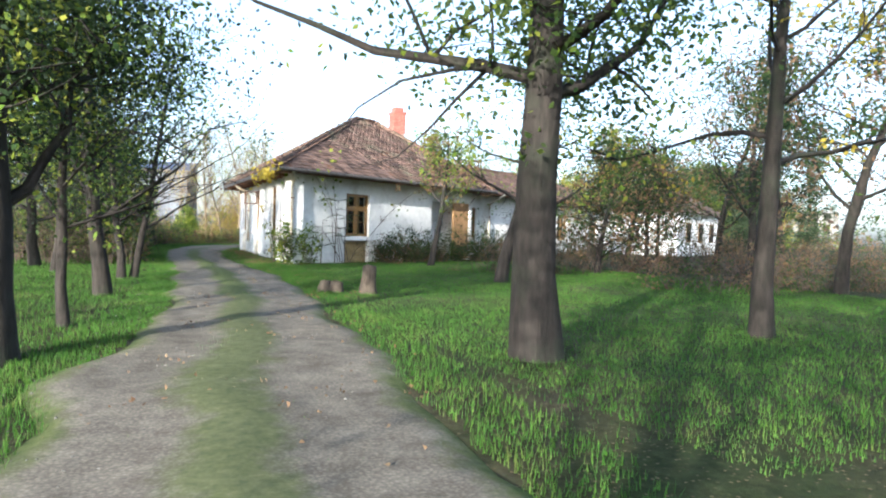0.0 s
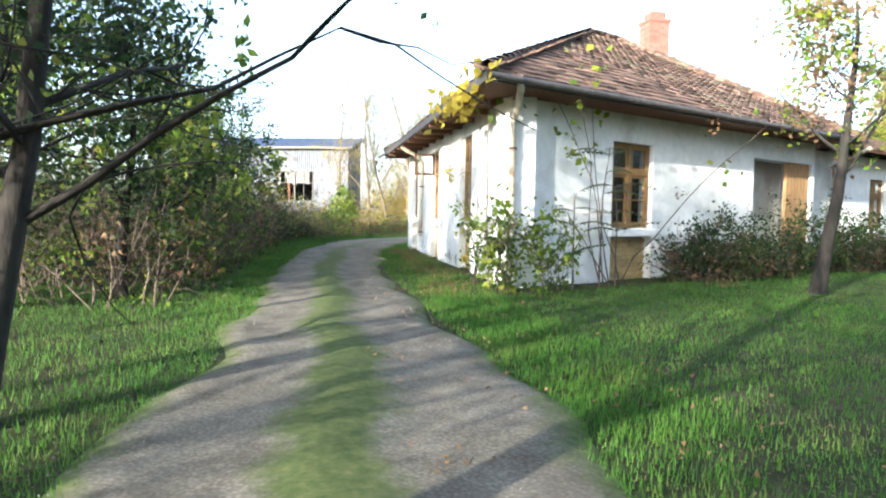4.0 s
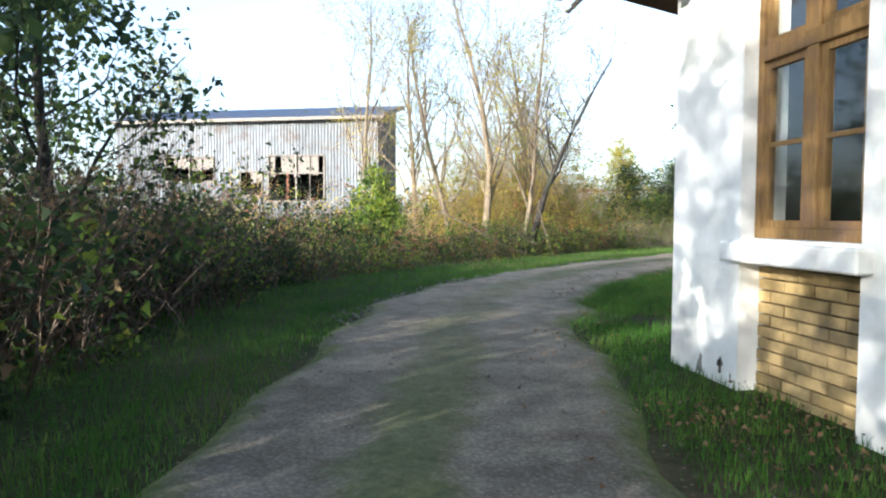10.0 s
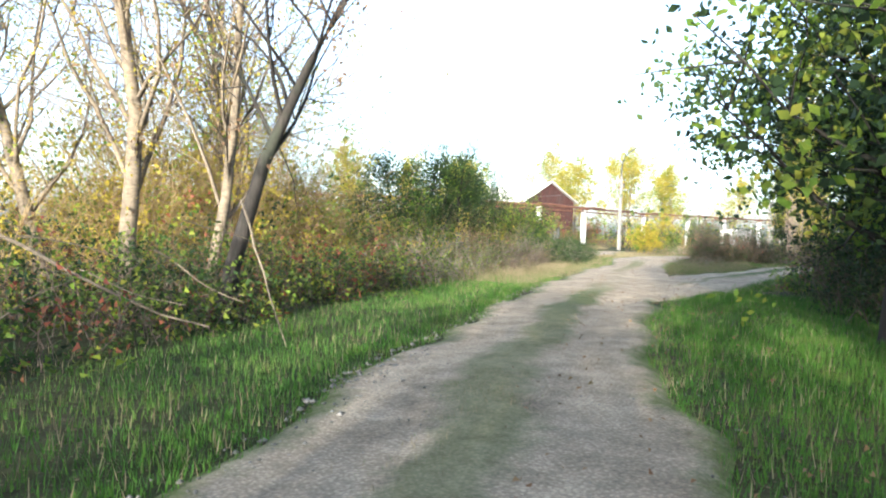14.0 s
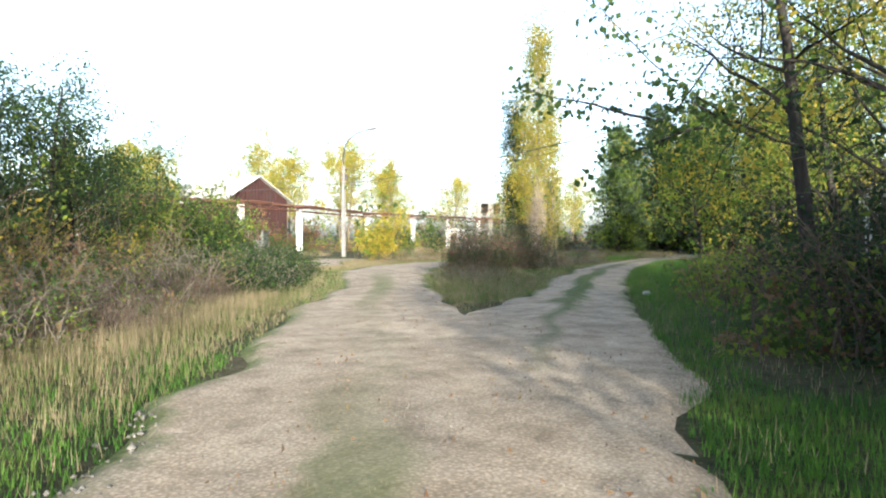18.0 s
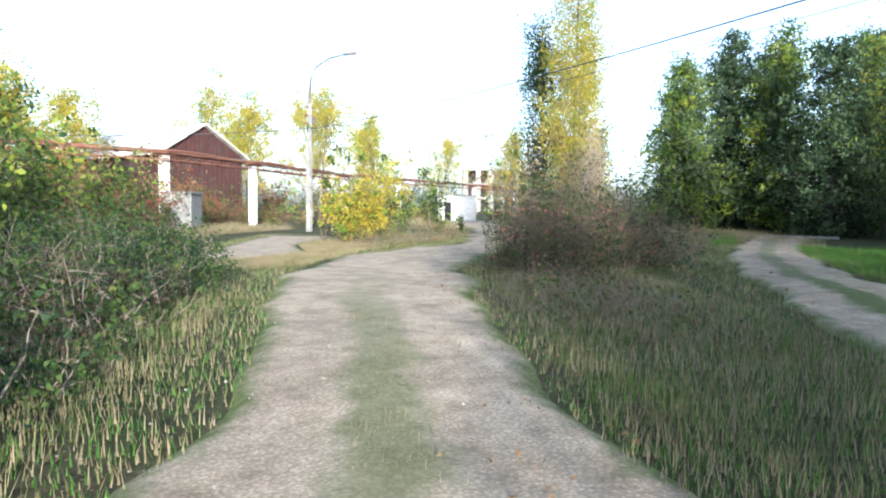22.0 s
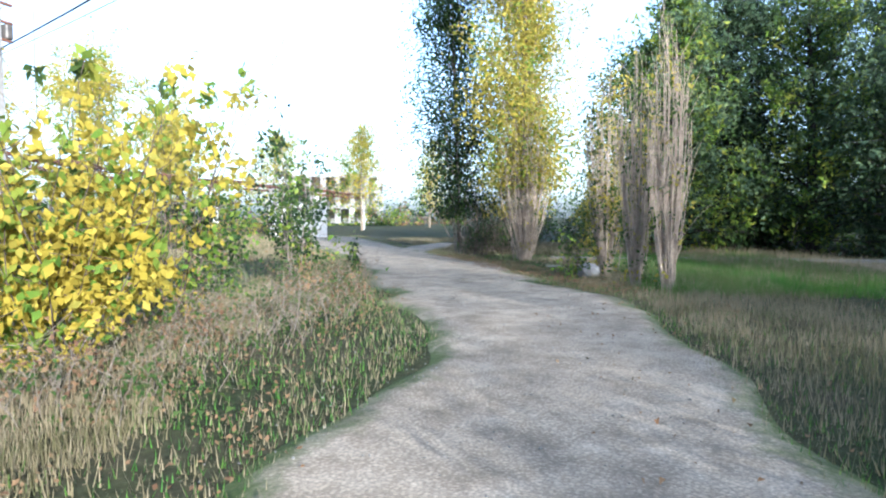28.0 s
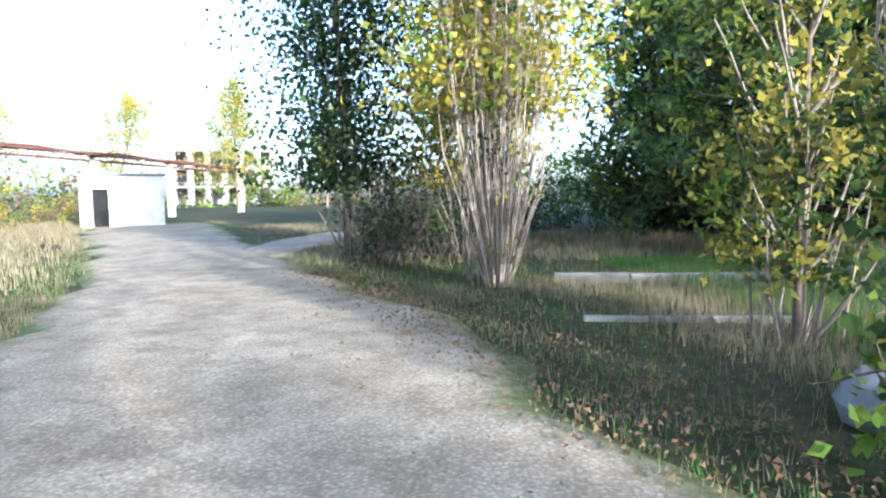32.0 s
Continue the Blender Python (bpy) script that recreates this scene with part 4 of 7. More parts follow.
def tiles(a, b_, poly, near):
    """Courses of tiles over a slope that rises from the eave a-b; those near the given place are single parts."""
    ax = (b_ - a).normalized()
    nrm = (poly[1] - poly[0]).cross(poly[2] - poly[0]).normalized()
    if nrm.z < 0:
        nrm = -nrm
    up = nrm.cross(ax)
    if up.z < 0:
        up = -up
    pts2 = [((p - a).dot(ax), (p - a).dot(up)) for p in poly]
    top = max(p[1] for p in pts2)
    out, rest, row = [], [], 0
    v = 0.0
    while v < top:
        lo, hi = None, None
        xs = []
        for (x0, y0), (x1, y1) in zip(pts2, pts2[1:] + pts2[:1]):
            if (y0 - v) * (y1 - v) <= 0 and y0 != y1:
                xs.append(x0 + (v - y0) / (y1 - y0) * (x1 - x0))
        if len(xs) >= 2:
            lo, hi = min(xs), max(xs)
            c = lo + 0.06 + 0.12 * (row % 2)
            while c < hi - 0.05:
                p = a + ax * (c + rng.uniform(-0.008, 0.008)) + up * v + nrm * (0.03 + rng.uniform(0, 0.012))
                m = Matrix((ax, up, nrm)).transposed().to_4x4()
                m.translation = p
                m = m @ Euler((radians(-5.5 + rng.uniform(-2, 2)), 0, radians(rng.uniform(-3, 3)))).to_matrix().to_4x4()
                if rng.uniform() > 0.012:
                    out.append((((p - near).length), m))
                c += 0.235
        v += 0.3
        row += 1
    out.sort(key=lambda q: q[0])
    return out


front = tiles(E0, E1, [E0, E1, R1, R0], E0)
left = tiles(G0, E0, [G0, E0, R0], E0)
back = tiles(G1, G0, [G1, G0, R0, R1], E0) + tiles(E1, G1, [E1, G1, R1], E0)
# the wing's lower roof
W0, W1, W2, W3, W4, W5 = [FACW @ Vector(p) for p in ((8.0, -0.2, 3.06), (25.6, -0.2, 3.06), (25.6, 5.4, 4.95), (8.0, 5.4, 4.95), (25.6, 11.0, 3.06), (8.0, 11.0, 3.06))]
bm = bmesh.new()
vs = [bm.verts.new(HM @ v) for v in (W0, W1, W2, W3, W4, W5)]
bm.faces.new((vs[0], vs[1], vs[2], vs[3]))
bm.faces.new((vs[3], vs[2], vs[4], vs[5]))
e = bmesh.ops.extrude_face_region(bm, geom=bm.faces[:])
bmesh.ops.translate(bm, vec=(0, 0, -0.06), verts=[v for v in e["geom"] if isinstance(v, bmesh.types.BMVert)])
part("wing_roof", bm, M_SOFFIT, house, "lower tiled roof of the wing")
part("gable", boxed(24.6, 24.8, 0.6, 10.4, 3.0, 3.3, m=FACADE), M_PLASTER, house)
wing_t = tiles(W0, W1, [W0, W1, W2, W3], E0) + tiles(W5, W4, [W5, W4, W2, W3], E0)
wing_t = [q for q in wing_t if q[1].translation.x > 10.2]
allt = sorted(front + left + back + wing_t, key=lambda q: q[0])
for d, m in allt[:300]:
    o = new("tile", tile_me)
    o.parent = roof
    o.matrix_basis = HM @ m
Vs = []
for d, m in allt[300:]:
    mm_ = np.array(HM @ m)
    Vs.append(tv @ mm_[:3, :3].T + mm_[:3, 3])
k_ = len(Vs)
F = (tf[None] + (np.arange(k_) * len(tv))[:, None, None]).reshape(-1, 4)
o = part("tile_field", np_mesh("tile_field", np.concatenate(Vs), F, M_TILE), parent=roof)
o["kind"] = "stuff"
for a, b_ in ((E0, R0), (G0, R0), (R0, R1), (E1, R1), (R1, G1), (W3, W2)):
    n_ = int((b_ - a).length / 0.33)
    for q in range(n_):
        p0, p1 = a.lerp(b_, q / n_), a.lerp(b_, (q + 1.12) / n_)
        lift = Vector((0, 0, 0.05))
        V, F = tube([HM @ (p0 + lift * 1.3), HM @ (p1 + lift * 0.8)], [0.1, 0.085], 8)
        part("ridge_tile", np_mesh("ridge_tile", V, F, M_TILE_ONE), parent=roof)

CH = Vector((9.3, 7.6, 0))
chimney = part("chimney", boxed(CH.x - 0.3, CH.x + 0.3, CH.y - 0.3, CH.y + 0.3, 5.6, 7.0, m=HM), M_MORTAR, house, "red brick chimney")
for row in range(15):
    z = 6.0 + row * 0.075
    for q in range(2):
        for s in (-1, 1):
            a = -0.31 + q * 0.315
            part("brick", boxed(CH.x + a, CH.x + a + 0.305, CH.y + s * 0.31 - 0.02, CH.y + s * 0.31 + 0.02, z, z + 0.066, m=HM), M_BRICK_RED, chimney)
            part("brick", boxed(CH.x + s * 0.31 - 0.02, CH.x + s * 0.31 + 0.02, CH.y + a, CH.y + a + 0.305, z, z + 0.066, m=HM), M_BRICK_RED, chimney)
part("cap", boxed(CH.x - 0.36, CH.x + 0.36, CH.y - 0.36, CH.y + 0.36, 7.0, 7.12, bevel=0.02, m=HM), M_BRICK_RED, chimney)
part("flue", boxed(CH.x - 0.24, CH.x + 0.24, CH.y - 0.24, CH.y + 0.24, 7.14, 7.34, bevel=0.02, m=HM), M_BRICK_RED, chimney)
# a second white house far behind the garden
far = thing("far_house", (36.0, 17.5, 0), "white house with a hipped tile roof behind the garden", "house", rz=24.5)
part("wall", boxed(-4.5, 4.5, -3.5, -3.1, -0.1, 3.2), M_PLASTER, far)
part("wall", boxed(-4.5, 4.5, 3.1, 3.5, -0.1, 3.2), M_PLASTER, far)
for s in (-4.5, 4.1):
    part("wall", boxed(s, s + 0.4, -3.1, 3.1, -0.1, 3.2), M_PLASTER, far)
bm = bmesh.new()
vs = [bm.verts.new(v) for v in ((-5, -4, 3.2), (5, -4, 3.2), (5, 4, 3.2), (-5, 4, 3.2), (-1.4, 0, 5.9), (1.4, 0, 5.9))]
for f_ in ((0, 1, 5, 4), (1, 2, 5), (2, 3, 4, 5), (3, 0, 4), (3, 2, 1, 0)):
    bm.faces.new([vs[q] for q in f_])
part("roof", bm, M_TILE_ONE, far, "faded clay tile roof")
for s in (-2.6, 0.0, 2.6):
    w = part("window", boxed(s - 0.5, s + 0.5, -3.54, -3.5, 1.0, 2.5, bevel=0.01), M_WOOD, far)
    for q in (-0.22, 0.22):
        part("pane", boxed(s + q - 0.18, s + q + 0.18, -3.56, -3.545, 1.1, 2.4), M_DARK, w)
c2 = part("chimney", boxed(-0.35, 0.35, -0.35, 0.35, 5.6, 7.5, bevel=0.02), M_BRICK_RED, far, "red brick chimney")
part("cap", boxed(-0.45, 0.45, -0.45, 0.45, 7.5, 7.64, bevel=0.02), M_BRICK_RED, c2)

# gutter and downpipes
gl = [HM @ (E0.lerp(E1, q / 20) + Vector((UY * 0.07, -UX * 0.07, -0.06))) for q in range(21)]
part("gutter", tube_mesh("gutter", [(gl, [0.055] * 21)], M_GUTTER, 8), parent=house, label="dark sagging gutter")


def downpipe(pts, rad, label, z_clips):
    d = part("downpipe", tube_mesh("downpipe", [([HM @ Vector(p) for p in pts], [rad] * len(pts))], M_PIPE, 10), parent=house, label=label)
    for x, y, z in z_clips:
        part("clip", tube_mesh("clip", [([HM @ Vector((x, y, z - 0.02)), HM @ Vector((x, y, z + 0.02))], [rad * 1.25] * 2)], M_RUST, 10), parent=d)


cx, cy = C0.x - 0.02, C0.y - 0.1
downpipe([(E0.x + 0.55, E0.y + 0.2, 3.08), (E0.x + 0.6, E0.y + 0.3, 2.98), (cx + 0.02, cy - 0.12, 2.78), (cx, cy, 2.6), (cx, cy, 1.6), (cx, cy, 0.25), (cx - 0.05, cy - 0.12, 0.12)], 0.055, "painted corner downpipe", [(cx, cy, 2.2), (cx, cy, 1.0)])
sx, sy = 2.13, 7.25
downpipe([(1.55, sy, 3.06), (1.6, sy, 2.96), (2.05, sy, 2.7), (sx, sy, 2.55), (sx, sy, 1.5), (sx, sy, 0.5)], 0.055, "painted downpipe between the windows", [(sx, sy, 1.9), (sx, sy, 0.62)])
wx, wy = C0.x + UX * 11.9 + NX * 0.42, C0.y + UY * 11.9 + NY * 0.42
downpipe([(wx - NX * 0.9, wy - NY * 0.9, 3.05), (wx, wy, 2.6), (wx, wy, 1.4), (wx, wy, 0.2)], 0.05, "dark downpipe of the wing", [(wx, wy, 2.0)])

# ---- corrugated shed ----
SR, SL = Vector((1.5, 35.0, 0)), Vector((-10.6, 39.3, 0))
sd = (SL - SR).normalized()
sn = Vector((sd.y, -sd.x, 0))
shed = thing("corrugated_shed", (SR.x, SR.y, 0), "abandoned shed clad in rusting corrugated iron", "shed")
SM = shed.matrix_world.inverted() @ Matrix(((sd.x, sn.x, 0, SR.x), (sd.y, sn.y, 0, SR.y), (0, 0, 1, 0), (0, 0, 0, 1)))


def corrugated(name, m, x0, x1, z0, z1, mat, y=0.0, pitch=0.15, amp=0.022, axis="z", label=""):
    """A wavy sheet, 8 facets a wave, in the plane of m."""
    n_ = max(8, int((x1 - x0) / pitch * 8))
    xs = np.linspace(x0, x1, n_)
    ys = y + amp * np.sin(xs * 2 * math.pi / pitch)
    V = []
    for z in (z0, z1):
        V += [m @ Vector((a, b_, z)) for a, b_ in zip(xs, ys)]
    i_ = np.arange(n_ - 1)
    F_ = np.stack([i_, i_ + 1, i_ + 1 + n_, i_ + n_], 1)
    return part(name, np_mesh(name, V, F_, mat, True), parent=shed, label=label)


EZ, SHED_D, RISE = 5.55, 3.2, 0.95
holes = [(2.5, 5.2, 1.85, 3.86), (5.5, 6.6, 2.1, 3.14), (7.9, 10.4, 2.77, 3.84)]
xs = [0, 1.25, 2.5, 3.85, 5.2, 5.5, 6.6, 7.9, 9.15, 10.4, 11.6, 12.85]
for a, b_ in zip(xs, xs[1:]):
    cut = [h for h in holes if h[0] <= a and b_ <= h[1]]
    if cut:
        corrugated("sheet", SM, a, b_ + 0.02, -0.1, cut[0][2], M_IRON)
        corrugated("sheet", SM, a, b_ + 0.02, cut[0][3], EZ, M_IRON)
    else:
        corrugated("sheet", SM, a, b_ + 0.02, -0.1, EZ, M_IRON)
SS = SM @ Matrix(((0, -1, 0, 0), (1, 0, 0, 0), (0, 0, 1, 0), (0, 0, 0, 1)))
for q in range(3):
    corrugated("sheet", SS, q * SHED_D / 3, (q + 1) * SHED_D / 3 + 0.02, -0.1, EZ + RISE * (q + 0.4) / 3, M_IRON)
for h in holes:
    bm = bmesh.new()
    box(bm, h[0] - 0.05, h[1] + 0.05, -0.05, 0.05, h[2] - 0.06, h[2], m=SM)
    box(bm, h[0] - 0.05, h[1] + 0.05, -0.05, 0.05, h[3], h[3] + 0.06, m=SM)
    for q in np.linspace(h[0], h[1], 3 if h[1] - h[0] > 1.5 else 2):
        box(bm, q - 0.035, q + 0.035, -0.04, 0.04, h[2], h[3], m=SM)
    if h[1] - h[0] > 1.5:
        box(bm, h[0], h[1], -0.03, 0.03, h[2] * 0.4 + h[3] * 0.6, h[2] * 0.4 + h[3] * 0.6 + 0.05, m=SM)
        box(bm, h[0] * 0.75 + h[1] * 0.25, h[0] * 0.75 + h[1] * 0.25 + 0.03, -0.02, 0.02, h[2], h[3], m=SM)
    part("window_frame", bm, M_GUTTER, shed, "empty dark window frame")
    bm = bmesh.new()      # boards left in the upper half
    for q in range(int((h[1] - h[0]) / 0.3)):
        if rng.uniform() < 0.75:
            box(bm, h[0] + q * 0.3, h[0] + q * 0.3 + 0.29, 0.05, 0.07, h[2] * 0.35 + h[3] * 0.65 - rng.uniform(0, 0.3), h[3], m=SM)
    part("window_sheeting", bm, M_GUTTER, shed, "rusty sheets hung in the window hole")["kind"] = "stuff"
for q in (0.04, 4.3, 8.6, 12.8):
    part("post", boxed(q - 0.06, q + 0.06, 0.06, 0.18, -0.1, EZ, bevel=0.01, m=SM), M_RUST, shed)
# back wall coloured near-black, so the window holes show painted interior shade
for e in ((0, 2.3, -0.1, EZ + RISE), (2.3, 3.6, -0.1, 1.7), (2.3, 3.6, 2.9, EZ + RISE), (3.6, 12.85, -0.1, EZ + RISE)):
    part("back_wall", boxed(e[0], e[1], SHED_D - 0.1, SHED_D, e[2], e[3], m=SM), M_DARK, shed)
part("end_wall", boxed(12.85, 12.95, 0, SHED_D, -0.1, EZ + 0.1, m=SM), M_IRON, shed)


def beam_between(m, a, b_):
    """A verge board 0.22 m deep from a to b."""
    a, b_ = Vector(a), Vector(b_)
    bm = bmesh.new()
    vs = [[bm.verts.new(m @ (p + Vector((dx, 0, dz)))) for dx, dz in ((-0.02, 0), (0.02, 0), (0.02, 0.22), (-0.02, 0.22))] for p in (a, b_)]
    for q in range(4):
        bm.faces.new((vs[0][q], vs[0][(q + 1) % 4], vs[1][(q + 1) % 4], vs[1][q]))
    bm.faces.new(vs[0][::-1])
    bm.faces.new(vs[1])
    return bm


def sheet_roof(m, x0, x1, y0, z0, y1, z1, mat):
    n_ = int((x1 - x0) / 0.15 * 6)
    xq = np.linspace(x0, x1, n_)
    V = []
    for y, z in ((y0, z0), (y1, z1)):
        V += [m @ Vector((a, y, z + 0.02 * math.sin(a * 2 * math.pi / 0.15))) for a in xq]
    i_ = np.arange(n_ - 1)
    return part("roof_sheet", np_mesh("roof_sheet", V, np.stack([i_, i_ + 1, i_ + 1 + n_, i_ + n_], 1), mat, True), parent=shed, label="blue-grey corrugated roof sheet")


for q in range(7):
    a = -0.35 + q * 1.95
    sheet_roof(SM, a, a + 1.97, -0.4, EZ + 0.02, SHED_D, EZ + RISE + 0.05, M_IRON_ROOF)
    sheet_roof(SM, a, a + 1.97, SHED_D, EZ + RISE + 0.05, SHED_D + 0.5, EZ + RISE - 0.1, M_IRON_ROOF)
part("eave_board", boxed(-0.35, 13.3, -0.42, -0.38, EZ - 0.12, EZ + 0.02, m=SM), M_GUTTER, shed)
part("verge_board", beam_between(SM, (-0.37, -0.4, EZ - 0.1), (-0.37, SHED_D + 0.4, EZ + RISE - 0.08)), M_GUTTER, shed, "dark verge board of the gable")

# ---- red barn behind the pipe rack ----
barn = thing("barn", (48.3, 64.0, 0), "red-brown clad barn with a grey sheet roof", "barn")
ba = Vector((math.sin(radians(9)), math.cos(radians(9)), 0))
BMX = barn.matrix_world.inverted() @ Matrix(((ba.y, ba.x, 0, 48.3), (-ba.x, ba.y, 0, 64.0), (0, 0, 1, 0), (0, 0, 0, 1)))
bm = bmesh.new()
prof = [(-2.8, 0), (2.8, 0), (2.8, 4.3), (0, 6.1), (-2.8, 4.3)]
fr = [bm.verts.new(BMX @ Vector((x, 0, z))) for x, z in prof]
bk = [bm.verts.new(BMX @ Vector((x, 18, z))) for x, z in prof]
bm.faces.new(fr)
bm.faces.new(bk[::-1])
for q in (0, 1, 2, 3, 4):
    bm.faces.new((fr[q], bk[q], bk[(q + 1) % 5], fr[(q + 1) % 5]))
part("wall", bm, M_BARN, barn, "red-brown boarded wall")
for s in (-1, 1):
    bm = bmesh.new()
    c = [Vector((0, -0.35, 6.22)), Vector((s * 3.2, -0.35, 4.16)), Vector((s * 3.2, 18.3, 4.16)), Vector((0, 18.3, 6.22))]
    bm.faces.new([bm.verts.new(BMX @ v) for v in c])
    e = bmesh.ops.extrude_face_region(bm, geom=bm.faces[:])
    bmesh.ops.translate(bm, vec=(0, 0, -0.08), verts=[v for v in e["geom"] if isinstance(v, bmesh.types.BMVert)])
    part("roof", bm, M_BARN_ROOF, barn, "pale grey sheet roof slope")
for q in range(18):
    x = -2.78 + q * 0.31
    part("board", boxed(x, x + 0.28, -0.04, 0.0, 0.2, 4.15 + 1.8 * (1 - abs(x + 0.14) / 2.8), bevel=0.005, m=BMX), M_BARN, barn)
block = thing("concrete_block", (37.0, 52.0, 0), "square pale concrete block under the pipe rack", "concrete block", rz=32)
part("body", boxed(-0.65, 0.65, -0.6, 0.6, -0.1, 1.5, bevel=0.03), M_CONC, block)
part("cap", boxed(-0.7, 0.7, -0.65, 0.65, 1.5, 1.6, bevel=0.02), M_CONC, block)

# ---- pipe rack ----
RACK = [(20, 58.5), (29.5, 56.6), (38.2, 54.6), (45.1, 56.4), (58.0, 60.4), (65.5, 60.5), (72.5, 60.6), (80, 60.8), (92, 61.5)]
RTOP = 3.2
for k, (x, y) in enumerate(RACK):
    p = thing("rack_pillar", (x, y, 0), "whitewashed concrete pillar under the pipe rack", "pillar", "pillars of the pipe rack")
    part("shaft", boxed(-0.17, 0.17, -0.17, 0.17, -0.1, RTOP, bevel=0.02), M_CONC_WHITE, p)
    part("bracket", boxed(-0.5, 0.5, -0.1, 0.1, RTOP, RTOP + 0.14, bevel=0.01), M_RUST, p, "rusty cross bracket")
rack = thing("pipe_rack", (RACK[0][0], RACK[0][1], 0), "rusty steel pipe rack carrying old pipes", "pipe rack")
RM = rack.matrix_world.inverted()
for off, z, rad, mt in ((-0.3, 0.2, 0.055, M_RUST), (-0.05, 0.18, 0.04, M_STEEL), (0.22, 0.2, 0.06, M_RUST)):
    X, N = along([(x, y) for x, y in RACK], 0.8)
    pts = [RM @ Vector((a[0] + b_[0] * off, a[1] + b_[1] * off, RTOP + z + 0.05 * math.sin(a[0] * 0.9 + off * 9))) for a, b_ in zip(X, N)]
    part("pipe", tube_mesh("pipe", [(pts, [rad] * len(pts))], mt, 8), parent=rack)
for (x0, y0), (x1, y1) in zip(RACK, RACK[1:]):
    span = Vector((x1 - x0, y1 - y0, 0))
    d = span.normalized()
    m = RM @ Matrix(((d.x, -d.y, 0, x0), (d.y, d.x, 0, y0), (0, 0, 1, 0), (0, 0, 0, 1)))
    n_ = int(span.length / 0.75)
    bays = np.linspace(0, span.length, n_ + 1)
    truss = part("truss", boxed(0, span.length, -0.42, -0.37, RTOP + 0.1, RTOP + 0.15, m=m), M_RUST, rack, "rusty lattice girder")
    for e in ((0.37, 0.42, 0.1, 0.15), (-0.42, -0.37, -0.2, -0.15), (0.37, 0.42, -0.2, -0.15)):
        part("rail", boxed(0, span.length, e[0], e[1], RTOP + e[2], RTOP + e[3], m=m), M_RUST, truss)
    lines = []
    for q in range(n_):
        a, b_ = bays[q], bays[q + 1]
        for y in (-0.395, 0.395):
            lo_, hi_ = (-0.17, 0.12) if q % 2 else (0.12, -0.17)
            lines.append(([m @ Vector((a, y, RTOP + lo_)), m @ Vector((b_, y, RTOP + hi_))], [0.018, 0.018]))
        lines.append(([m @ Vector((a, -0.4, RTOP - 0.17)), m @ Vector((a, 0.4, RTOP - 0.17))], [0.022, 0.022]))
        lines.append(([m @ Vector((a, -0.4, RTOP + 0.12)), m @ Vector((b_, 0.4, RTOP + 0.12))], [0.016, 0.016]))
    part("lacing", tube_mesh("lacing", lines, M_RUST, 4, False), parent=truss)["kind"] = "stuff"

# ---- white hut ----
hut = thing("concrete_hut", (66.9, 55.7, 0), "small white concrete hut with a dark doorway", "hut", rz=-58)
for e in ((-1.5, -1.05, 0, 2.0), (-0.5, 1.5, 0, 2.0)):
    part("front_wall", boxed(e[0], e[1], -1.2, -1.0, e[2], e[3], bevel=0.01), M_CONC_WHITE, hut)
part("lintel", boxed(-1.05, -0.5, -1.2, -1.0, 1.5, 2.0), M_CONC_WHITE, hut)
for e in ((-1.5, -1.3, -1.0, 1.2), (1.3, 1.5, -1.0, 1.2), (-1.3, 1.3, 1.0, 1.2)):
    part("side_wall", boxed(e[0], e[1], e[2], e[3], 0, 2.0, bevel=0.01), M_CONC_WHITE, hut)
part("roof", boxed(-1.6, 1.6, -1.3, 1.3, 2.0, 2.1, bevel=0.02), M_CONC, hut)
part("door", boxed(-1.04, -0.51, -1.05, -1.01, 0.0, 1.49), M_DARK, hut, "dark door")

# ---- far concrete building ----
bld = thing("concrete_building", (155, 92, 0), "pale ruined concrete building with empty window holes", "building", rz=-60)
for lv in range(3):
    part("floor_slab", boxed(-9, 9, -4, 4, 3.1 * lv + 2.9, 3.1 * lv + 3.2, bevel=0.02), M_CONC, bld)
    for q in range(7):
        part("wall_pier", boxed(-9 + q * 2.8, -7.9 + q * 2.8, -4, -3.7, 3.1 * lv + (0.2 if lv else 0), 3.1 * lv + 2.9, bevel=0.02), M_CONC, bld)
    part("back_wall", boxed(-9, 9, 3.7, 4, 3.1 * lv + (0.2 if lv else 0), 3.1 * lv + 2.9), M_CONC, bld)

# ---- street lamp and wires ----
lamp = thing("street_lamp", (41.2, 49.0, 0), "grey concrete lamp post with a curved steel arm", "street lamp")
bm = bmesh.new()
vs = [[bm.verts.new((0.05 * z / 6 + s_ * cx_, 0.03 * z / 6 + s_ * cy_, z)) for cx_, cy_ in ((-1, -0.8), (1, -0.8), (1, 0.8), (-1, 0.8))] for z, s_ in ((-0.2, 0.12), (3.0, 0.1), (5.5, 0.085))]
for a, b_ in zip(vs, vs[1:]):
    for q in range(4):
        bm.faces.new((a[q], a[(q + 1) % 4], b_[(q + 1) % 4], b_[q]))
bm.faces.new(vs[-1])
bmesh.ops.bevel(bm, geom=[e for e in bm.edges if abs(e.verts[0].co.z - e.verts[1].co.z) > 1], offset=0.02, segments=1, affect="EDGES")
part("pole", bm, M_CONC, lamp, "tapered square concrete pole")
arm = [(0.08, 0.05, 4.9), (0.08, 0.05, 5.9), (0.12, 0.02, 6.55), (0.36, -0.1, 7.1), (0.9, -0.4, 7.55), (1.5, -0.75, 7.8)]
part("arm", tube_mesh("arm", [(arm, [0.055, 0.055, 0.05, 0.045, 0.042, 0.04])], M_STEEL, 8), parent=lamp)
